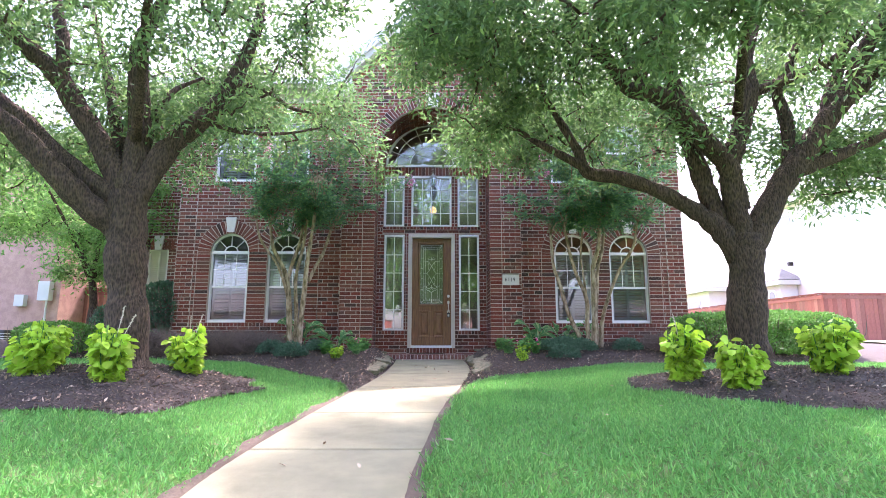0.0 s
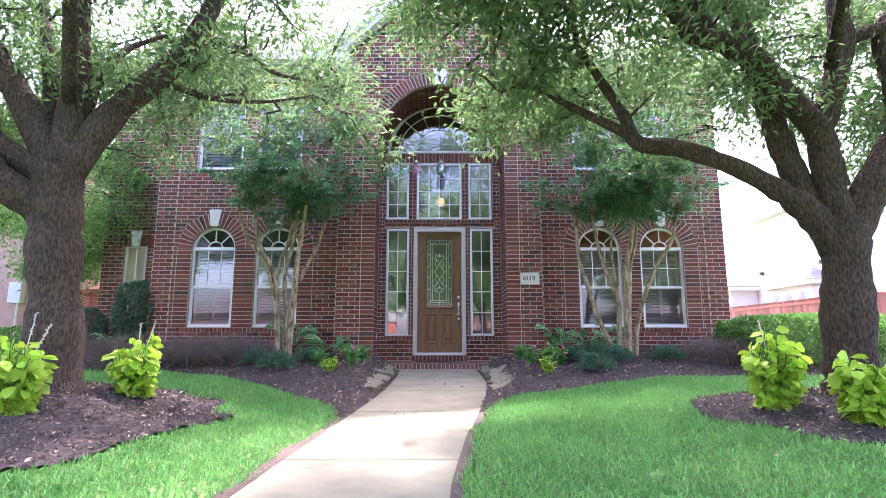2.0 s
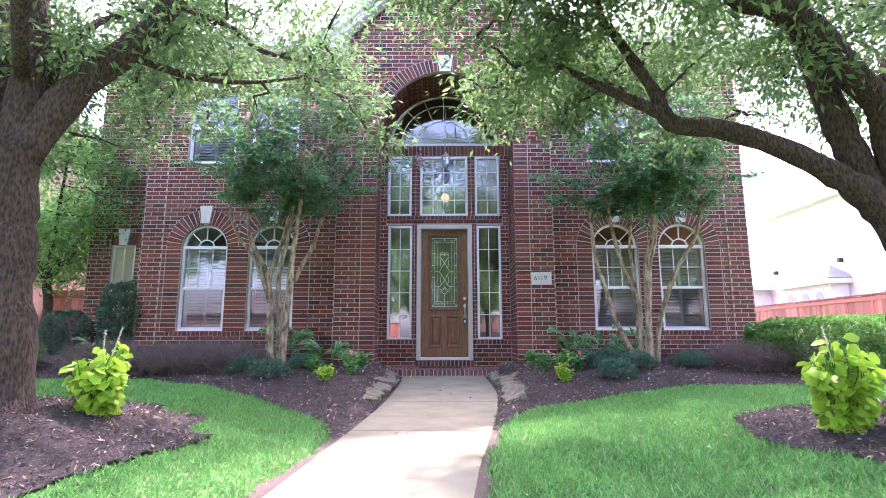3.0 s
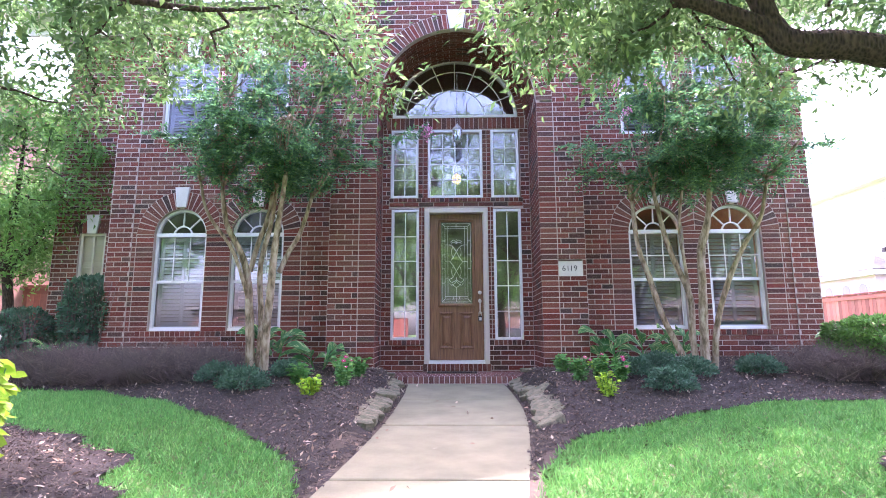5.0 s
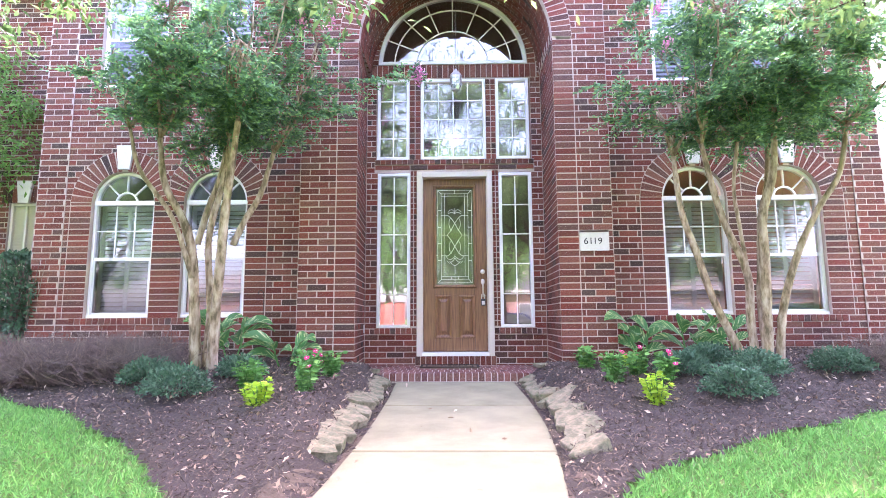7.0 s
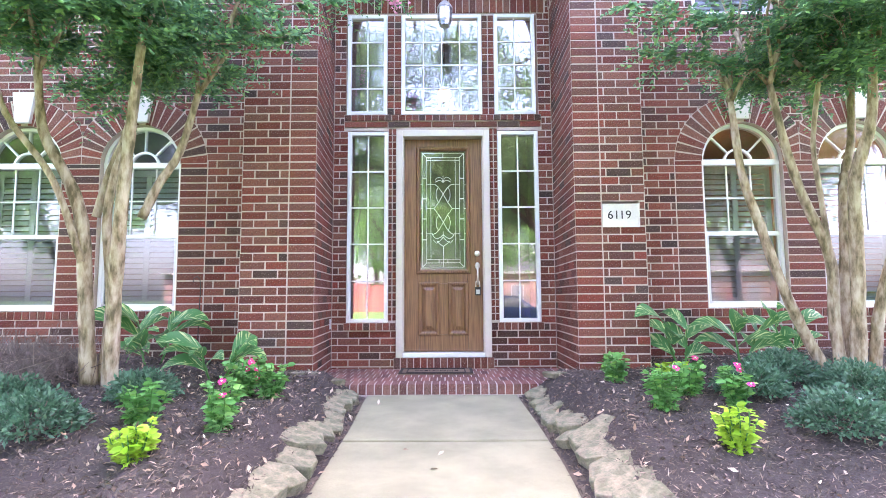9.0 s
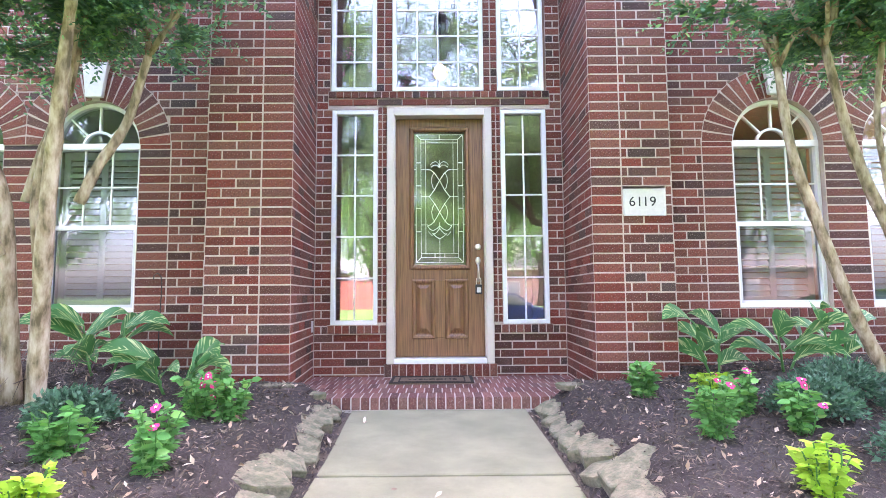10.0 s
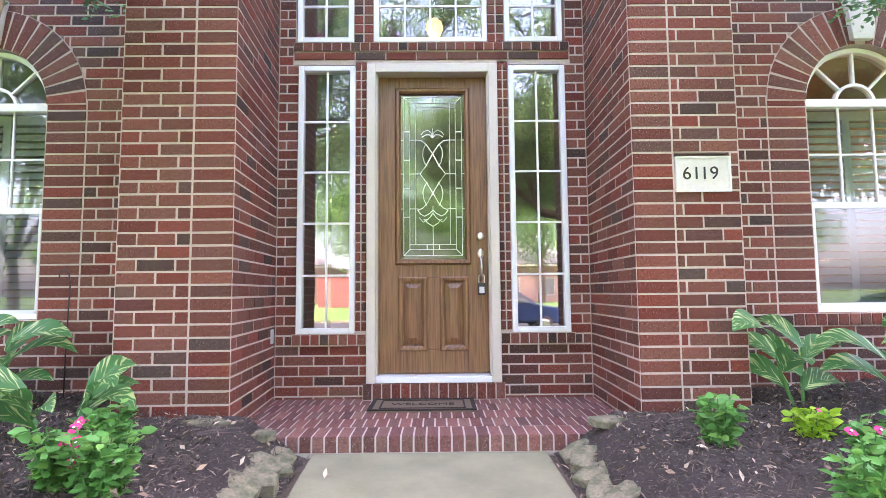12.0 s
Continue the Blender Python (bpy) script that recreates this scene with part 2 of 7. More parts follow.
def bark_material():
    """Furrowed grey-brown oak bark, the ridges running up the limb."""
    m = material("oak_bark", (0.09, 0.065, 0.05), 0.95, spec=0.2)
    nt = m.node_tree
    b = nt.nodes["Principled BSDF"]
    co = nt.nodes.new("ShaderNodeTexCoord")
    mp = nt.nodes.new("ShaderNodeMapping")
    mp.inputs["Scale"].default_value = (1, 1, 0.28)
    vo = nt.nodes.new("ShaderNodeTexVoronoi")
    vo.inputs["Scale"].default_value = 62
    nz = nt.nodes.new("ShaderNodeTexNoise")
    nz.inputs["Scale"].default_value, nz.inputs["Detail"].default_value, nz.inputs["Roughness"].default_value = 46, 8, 0.75
    wide = nt.nodes.new("ShaderNodeTexNoise")
    wide.inputs["Scale"].default_value = 3.0
    ad = nt.nodes.new("ShaderNodeMath")
    ad.operation = "MULTIPLY"
    rp = nt.nodes.new("ShaderNodeValToRGB")
    rp.color_ramp.elements[0].position, rp.color_ramp.elements[0].color = 0.06, (0.040, 0.030, 0.025, 1)
    rp.color_ramp.elements[1].position, rp.color_ramp.elements[1].color = 0.44, (0.155, 0.105, 0.080, 1)
    mx = nt.nodes.new("ShaderNodeMix")
    mx.data_type, mx.blend_type = "RGBA", "MULTIPLY"
    mx.inputs["B"].default_value = (0.62, 0.66, 0.60, 1)
    bp = nt.nodes.new("ShaderNodeBump")
    bp.inputs["Strength"].default_value, bp.inputs["Distance"].default_value = 1.0, 0.035
    nt.links.new(co.outputs["Object"], mp.inputs["Vector"])
    nt.links.new(mp.outputs["Vector"], vo.inputs["Vector"])
    nt.links.new(mp.outputs["Vector"], nz.inputs["Vector"])
    nt.links.new(co.outputs["Object"], wide.inputs["Vector"])
    nt.links.new(vo.outputs["Distance"], ad.inputs[0])
    nt.links.new(nz.outputs["Fac"], ad.inputs[1])
    nt.links.new(ad.outputs[0], rp.inputs["Fac"])
    nt.links.new(rp.outputs["Color"], mx.inputs["A"])
    nt.links.new(wide.outputs["Fac"], mx.inputs["Factor"])
    nt.links.new(mx.outputs["Result"], b.inputs["Base Color"])
    nt.links.new(ad.outputs[0], bp.inputs["Height"])
    nt.links.new(bp.outputs["Normal"], b.inputs["Normal"])
    return m


M_BARK = bark_material()


def peeling_bark_material():
    """Smooth pale bark, peeled in long olive and cream streaks along the stem."""
    m = material("crape_bark", (0.5, 0.4, 0.3), 0.75, spec=0.25, bump=0.2, bump_scale=30)
    nt = m.node_tree
    co = nt.nodes.new("ShaderNodeTexCoord")
    mp = nt.nodes.new("ShaderNodeMapping")
    mp.inputs["Scale"].default_value = (20, 20, 6.5)
    nz = nt.nodes.new("ShaderNodeTexNoise")
    nz.inputs["Scale"].default_value, nz.inputs["Detail"].default_value, nz.inputs["Roughness"].default_value = 1.0, 5, 0.6
    rp = nt.nodes.new("ShaderNodeValToRGB")
    e = rp.color_ramp.elements
    e[0].position, e[0].color = 0.36, (0.11, 0.085, 0.045, 1)
    e[1].position, e[1].color = 0.66, (0.47, 0.385, 0.28, 1)
    mid = e.new(0.48)
    mid.color = (0.27, 0.20, 0.125, 1)
    nt.links.new(co.outputs["Object"], mp.inputs["Vector"])
    nt.links.new(mp.outputs["Vector"], nz.inputs["Vector"])
    nt.links.new(nz.outputs["Fac"], rp.inputs["Fac"])
    nt.links.new(rp.outputs["Color"], nt.nodes["Principled BSDF"].inputs["Base Color"])
    return m


M_CRAPE = peeling_bark_material()

# ---- mesh tools ----


class Build:
    """Collects corners and faces of one mesh."""

    def __init__(self):
        self.v, self.f = [], []

    def add(self, verts, faces):
        n = len(self.v)
        self.v += [tuple(p) for p in verts]
        self.f += [tuple(i + n for i in f) for f in faces]
        return self

    def box(self, x0, x1, y0, y1, z0, z1, m=None):
        vs = [Vector(p) for p in ((x0, y0, z0), (x1, y0, z0), (x1, y1, z0), (x0, y1, z0), (x0, y0, z1), (x1, y0, z1), (x1, y1, z1), (x0, y1, z1))]
        if m is not None:
            vs = [m @ p for p in vs]
        return self.add(vs, [(0, 3, 2, 1), (4, 5, 6, 7), (0, 1, 5, 4), (1, 2, 6, 5), (2, 3, 7, 6), (3, 0, 4, 7)])

    def prism(self, outline, y0, y1):
        """An outline of (x, z), counter-clockwise as seen from -y, drawn out from y0 to y1."""
        n = len(outline)
        vs = [(x, y0, z) for x, z in outline] + [(x, y1, z) for x, z in outline]
        fs = [tuple(range(n)), tuple(range(2 * n - 1, n - 1, -1))]
        fs += [((i + 1) % n, i, n + i, n + (i + 1) % n) for i in range(n)]
        return self.add(vs, fs)

    def band(self, inner, outer, y0, y1):
        """A flat band between two open outlines of (x, z) with the same count."""
        n = len(inner)
        vs = [(x, y, z) for y in (y0, y1) for line in (inner, outer) for x, z in line]
        fs = []
        for i in range(n - 1):
            a, b, c, d = i, i + 1, n + i + 1, n + i
            fs += [(a, b, c, d), (2 * n + d, 2 * n + c, 2 * n + b, 2 * n + a), (b, a, 2 * n + a, 2 * n + b), (d, c, 2 * n + c, 2 * n + d)]
        fs += [(0, n, 3 * n, 2 * n), (n - 1, 3 * n - 1, 4 * n - 1, 2 * n - 1)]
        return self.add(vs, fs)

    def tube(self, pts, radii, sides=8):
        pts = [Vector(p) for p in pts]
        n0 = len(self.v)
        ref = Vector((0.31, 0.17, 0.93)).normalized()
        for i, p in enumerate(pts):
            d = (pts[min(i + 1, len(pts) - 1)] - pts[max(i - 1, 0)]).normalized()
            a = d.cross(ref)
            a = a.normalized() if a.length > 1e-3 else Vector((1, 0, 0))
            c = d.cross(a)
            for k in range(sides):
                w = 2 * math.pi * k / sides
                self.v.append(tuple(p + (a * math.cos(w) + c * math.sin(w)) * radii[i]))
        for i in range(len(pts) - 1):
            for k in range(sides):
                k2 = (k + 1) % sides
                self.f.append((n0 + i * sides + k, n0 + i * sides + k2, n0 + (i + 1) * sides + k2, n0 + (i + 1) * sides + k))
        self.f.append(tuple(n0 + k for k in reversed(range(sides))))
        self.f.append(tuple(n0 + (len(pts) - 1) * sides + k for k in range(sides)))
        return self

    def lathe(self, profile, centre=(0, 0, 0), sides=16):
        """A turned shape about z from (radius, z) pairs."""
        n0 = len(self.v)
        cx, cy, cz = centre
        for r, z in profile:
            for k in range(sides):
                w = 2 * math.pi * k / sides
                self.v.append((cx + r * math.cos(w), cy + r * math.sin(w), cz + z))
        for i in range(len(profile) - 1):
            for k in range(sides):
                k2 = (k + 1) % sides
                self.f.append((n0 + i * sides + k, n0 + i * sides + k2, n0 + (i + 1) * sides + k2, n0 + (i + 1) * sides + k))
        return self

    def ob(self, name, mat, parent=None, label="", smooth=False):
        me = bpy.data.meshes.new(name)
        me.from_pydata(self.v, [], self.f)
        me.materials.append(mat)
        if smooth:
            me.polygons.foreach_set("use_smooth", [True] * len(me.polygons))
        me.update()
        o = new(name, me)
        if parent is not None:
            o.parent = parent
        return tagged(o, label)


def bevelled(o, width=0.004, segments=2):
    md = o.modifiers.new("bevel", "BEVEL")
    md.width, md.segments, md.limit_method = width, segments, "ANGLE"
    return o


def thing(name, label, category, at=(0, 0, 0), group="", kind=""):
    e = new(name)
    e.location = at
    return tagged(e, label, category, group, kind)


def arc(cx, cz, r, a0, a1, n):
    return [(cx + r * math.cos(a0 + (a1 - a0) * i / n), cz + r * math.sin(a0 + (a1 - a0) * i / n)) for i in range(n + 1)]


def leaf_mesh(name, base, direction, normal, length, width, mat, parent=None, label="", bend=0.0, oval=False):
    """Many leaves: arrays of base points, directions and normals; each leaf is a pointed blade of two faces."""
    n = len(base)
    d = direction / np.maximum(np.linalg.norm(direction, axis=1, keepdims=True), 1e-6)
    side = np.cross(d, normal)
    side /= np.maximum(np.linalg.norm(side, axis=1, keepdims=True), 1e-6)
    up = np.cross(side, d)
    L, W = length[:, None], width[:, None]
    mid = base + d * L * 0.45
    tip = base + d * L - up * L * bend
    if oval:
        lo, hi = base + d * L * 0.26 + up * W * 0.08, base + d * L * 0.66 + up * W * 0.08 - up * L * bend * 0.4
        v = np.stack([base, lo + side * W * 0.42, hi + side * W * 0.44, tip, hi - side * W * 0.44, lo - side * W * 0.42], axis=1).reshape(-1, 3)
        me = bpy.data.meshes.new(name)
        me.vertices.add(6 * n)
        me.vertices.foreach_set("co", v.ravel())
        me.loops.add(8 * n)
        me.loops.foreach_set("vertex_index", (np.arange(n)[:, None] * 6 + np.array([[0, 1, 2, 3, 0, 3, 4, 5]])).ravel())
        me.polygons.add(2 * n)
        me.polygons.foreach_set("loop_start", np.arange(2 * n) * 4)
        me.materials.append(mat)
        me.update(calc_edges=True)
        o = new(name, me)
        if parent is not None:
            o.parent = parent
        return tagged(o, label)
    v = np.stack([base, mid + side * W / 2 + up * W * 0.12, tip, mid - side * W / 2 + up * W * 0.12], axis=1).reshape(-1, 3)
    me = bpy.data.meshes.new(name)
    me.vertices.add(4 * n)
    me.vertices.foreach_set("co", v.ravel())
    me.loops.add(6 * n)
    k = np.arange(n)[:, None] * 4
    me.loops.foreach_set("vertex_index", (k + np.array([[0, 1, 2, 0, 2, 3]])).ravel())
    me.polygons.add(2 * n)
    me.polygons.foreach_set("loop_start", np.arange(2 * n) * 3)
    me.materials.append(mat)
    me.update(calc_edges=True)
    o = new(name, me)
    if parent is not None:
        o.parent = parent
    return tagged(o, label)


def rand_dirs(rng, n, up=0.0, flat=1.0):
    d = rng.normal(size=(n, 3))
    d[:, 2] = d[:, 2] * flat + up
    return d / np.linalg.norm(d, axis=1, keepdims=True)


# ---- ground ----


def smooth(a, b, t):
    t = min(max((t - a) / (b - a), 0.0), 1.0)
    return t * t * (3 - 2 * t)


def walk_mid(y):
    """Centre and half width of the curving front walk."""
    t = smooth(-9.5, -3.2, y)
    left = -1.06 + 0.40 * t - 0.03 * smooth(-2.4, -1.2, y)
    right = -0.02 + 0.10 * smooth(-10, -8, y) + 0.60 * smooth(-8.8, -2.8, y) - 0.02 * smooth(-2.4, -1.2, y)
    return (left + right) / 2, (right - left) / 2


def slope_z(y):
    """Height of the front walk."""
    if y > -9.3:
        return -0.035 + 0.0365 * (min(y, 0.5) + 1.2)
    if y > -12.8:
        return -0.331 + 0.075 * (y + 9.3)
    if -24.1 < y < -15.65:
        return -0.85
    return -0.594 + 0.55 * smooth(-24.5, -29.5, y)


TREE_L, TREE_R = (-3.20, -6.35), (3.64, -6.15)


def tree_bed(x, y):
    """Below 1 inside one of the two mulch rings round the oaks."""
    wob = 1 + 0.06 * math.sin(3.1 * x + 1.7 * y) + 0.04 * math.sin(7 * x - 5 * y)
    a = math.hypot((x + 3.55) / 1.72, (y + 6.40) / 1.72) * wob
    b = math.hypot((x - 4.10) / 1.95, (y + 6.55) / 1.65) * wob
    return min(a, b)


BED_L = ((0.9, 1.04, 1.48, 2.18, 3.09, 4.05, 5.0, 12.0), (-5.9, -5.37, -4.75, -4.04, -3.29, -2.75, -2.62, -2.6))
BED_R = ((0.45, 0.58, 0.97, 1.8, 3.03, 3.9, 5.5, 9.5), (-5.6, -5.14, -4.58, -3.92, -3.45, -3.4, -3.3, -3.2))


def bed_edge(x):
    """The curving front edge of the planting bed along the house, as y for each x."""
    wob = 0.04 * math.sin(2.3 * x) + 0.03 * math.sin(6.1 * x + 1)
    us, ys = BED_L if x < 0 else BED_R
    return float(np.interp(abs(x), us, ys)) + wob


def ground_z(x, y):
    z = slope_z(y)
    cx, hw = walk_mid(y)
    off = max(abs(x - cx) - hw, 0.0) if y < -1.22 else max(abs(x) - 1.36, 0.0)
    lawn = 0.03 * smooth(0.02, 0.2, off) + 0.09 * smooth(0.8, 2.4, off) if y > -10.5 else 0.0
    z += lawn
    if y > -6.5 and abs(x) < 12:
        into = y - bed_edge(x)
        z += 0.20 * smooth(0.0, 1.7, into) * smooth(0.05, 0.42, off) - 0.02
    t = tree_bed(x, y)
    if t < 1.0:
        z += 0.17 * smooth(0.0, 0.75, 1.0 - t)
    return z


def sheet(name, x0, x1, y0, y1, step, mat, lift=0.0, inside=None, jitter=0.0):
    """A patch of ground that follows the land; inside picks the cells kept."""
    nx, ny = int((x1 - x0) / step) + 1, int((y1 - y0) / step) + 1
    rng = np.random.default_rng(5)
    b = Build()
    index = {}

    def corner(i, j):
        if (i, j) not in index:
            x, y = x0 + i * step, y0 + j * step
            index[i, j] = len(b.v)
            b.v.append((x, y, ground_z(x, y) + lift + (jitter * rng.normal() if jitter else 0)))
        return index[i, j]

    for i in range(nx - 1):
        for j in range(ny - 1):
            if inside is None or inside(x0 + (i + 0.5) * step, y0 + (j + 0.5) * step):
                b.f.append((corner(i, j), corner(i + 1, j), corner(i + 1, j + 1), corner(i, j + 1)))
    return b.ob(name, mat, smooth=True)


def on_walk(x, y, margin=0.0):
    cx, hw = walk_mid(y)
    return y < -1.15 and abs(x - cx) < hw + margin


def in_house_bed(x, y):
    return bed_edge(x) < y < 0.6 and not on_walk(x, y, 0.0) and not (abs(x) < 1.37 and y > -1.24) and -11 < x < 9.5


def in_tree_bed(x, y):
    return tree_bed(x, y) < 1.0


ground = Build()
XS = [-400, -120, -60, -30, -20, -14] + [-12 + 0.25 * i for i in range(97)] + [14, 20, 30, 60, 120, 400]
YS = [-400, -120, -60, -40, -30, -24.12, -24.08, -20, -15.68, -15.62] + [-14 + 0.25 * i for i in range(61)] + [4, 8, 14, 20, 30, 60, 120, 400]
for y in YS:
    for x in XS:
        ground.v.append((x, y, ground_z(x, y) - 0.012 - (0.07 if on_walk(x, y, 0.12) else 0)))
W = len(XS)
for j in range(len(YS) - 1):
    for i in range(W - 1):
        ground.f.append((j * W + i, j * W + i + 1, (j + 1) * W + i + 1, (j + 1) * W + i))
tagged(ground.ob("ground", M_LAWN, smooth=True), "green lawn ground sloping gently down to the street", "ground", kind="structure")



def bare_margin(y):
    """Width of the bare soil beside the walk, widest where bed and lawn meet."""
    return 0.065 + 0.02 * math.sin(5 * y) + 0.01 * math.sin(13 * y) + 0.17 * math.exp(-((y + 4.85) / 0.45) ** 2)


sb = Build()
ys = [-12.4 + 0.05 * k for k in range(224)]
for side in (-1, 1):
    n0 = len(sb.v)
    for y in ys:
        cx, hw = walk_mid(y)
        for k in range(6):
            x = cx + side * (hw - 0.02 + (bare_margin(y) + 0.03) * k / 5)
            sb.v.append((x, y, (slope_z(y) - 0.02 if k == 0 else ground_z(x, y) + 0.012 - 0.02 * (k == 5)) + 0.004 * math.sin(37 * y + 3 * k)))
    for a in range(len(ys) - 1):
        for k in range(5):
            q = (n0 + 6 * a + k, n0 + 6 * a + k + 1, n0 + 6 * a + k + 7, n0 + 6 * a + k + 6)
            sb.f.append(q if side > 0 else q[::-1])
soil = sb.ob("soil_edge", M_SOIL, smooth=True)
tagged(soil, "bare brown soil strip along the walk", "soil", kind="structure")
bed = sheet("mulch_bed", -11, 9.5, -6.2, 0.5, 0.07, M_MULCH, 0.012, in_house_bed, 0.006)
tagged(bed, "dark brown shredded mulch bed along the brick house", "mulch bed", kind="structure")
for cx0 in (-3.55, 4.05):
    ring = sheet("mulch_ring", cx0 - 2.4, cx0 + 2.4, -8.6, -3.7, 0.06, M_MULCH, 0.012, in_tree_bed, 0.006)
    tagged(ring, "dark brown mulch ring round the oak trunk in the lawn", "mulch bed", kind="structure")

# front walk: concrete slabs with open joints
JOINTS = [-1.17, -2.56, -4.02, -5.60, -7.38, -8.73, -10.1, -11.5, -12.9]
pavement = thing("pavement", "curving pale concrete front walk in slabs", "walkway", kind="structure")
for a, c in zip(JOINTS[1:], JOINTS[:-1]):
    slab = Build()
    n = 10
    for lift, inset in ((-0.09, 0.0), (-0.006, 0.0), (0.0, 0.008)):
        for i in range(n + 1):
            y = a + 0.014 + inset + (c - a - 0.028 - 2 * inset) * i / n
            cx, hw = walk_mid(y)
            slab.v += [(cx - hw + inset, y, slope_z(y) + lift), (cx + hw - inset, y, slope_z(y) + lift)]
    row = 2 * (n + 1)
    for i in range(n):
        slab.f.append((2 * row + 2 * i, 2 * row + 2 * i + 1, 2 * row + 2 * i + 3, 2 * row + 2 * i + 2))
    ringi = [2 * i for i in range(n + 1)] + [2 * i + 1 for i in range(n, -1, -1)]
    for lv in (0, 1):
        for p, q in zip(ringi, ringi[1:] + ringi[:1]):
            slab.f.append((lv * row + q, lv * row + p, (lv + 1) * row + p, (lv + 1) * row + q))
    slab.ob("slab", M_CONCRETE, pavement)

# street side, behind the camera's start
road = Build().box(-80, 80, -24.05, -15.75, -1.0, -0.70)
tagged(road.ob("road", M_ASPHALT), "grey asphalt street", "road", kind="structure")
kerb = Build().box(-80, 80, -15.75, -15.58, -1.0, -0.57).box(-80, 80, -24.2, -24.05, -1.0, -0.57)
tagged(kerb.ob("kerb", M_CONCRETE), "concrete street kerb", "kerb", kind="structure")

drive = sheet("driveway", 9.8, 13.8, -16.0, 4.5, 0.5, M_CONCRETE, 0.03)
tagged(drive, "pale concrete driveway beside the fence", "driveway", kind="structure")

# ---- the house ----
COURSE, PITCH, JOINT = 0.0784, 0.236, 0.0115
Z_BASE = -0.1552
WALL_Y, PIER_Y, BACK_Y, WING_Y = -0.62, -1.155, -0.10, 0.12
TOP_Z = 6.05
brick_meshes = {}


def brick_mesh(length, height):
    key = (round(length * 200), round(height * 500))
    if key not in brick_meshes:
        l, h, d, c = length / 2, height / 2, 0.02, 0.003
        vs = [(x, y, z) for y, k in ((d, 0), (0.004, 0), (0.0, c)) for x, z in ((-l + k, -h + k), (l - k, -h + k), (l - k, h - k), (-l + k, h - k))]
        fs = [(8, 9, 10, 11)]
        for lv in (0, 4):
            fs += [(lv + i, lv + (i + 1) % 4, lv + 4 + (i + 1) % 4, lv + 4 + i) for i in range(4)]
        me = bpy.data.meshes.new("brick")
        me.from_pydata(vs, [], fs)
        me.materials.append(M_BRICK)
        brick_meshes[key] = me
    return brick_meshes[key]


def subtract(spans, a, b):
    out = []
    for p, q in spans:
        if b <= p or a >= q:
            out.append((p, q))
        else:
            if a - p > 0.012:
                out.append((p, a))
            if q - b > 0.012:
                out.append((b, q))
    return out


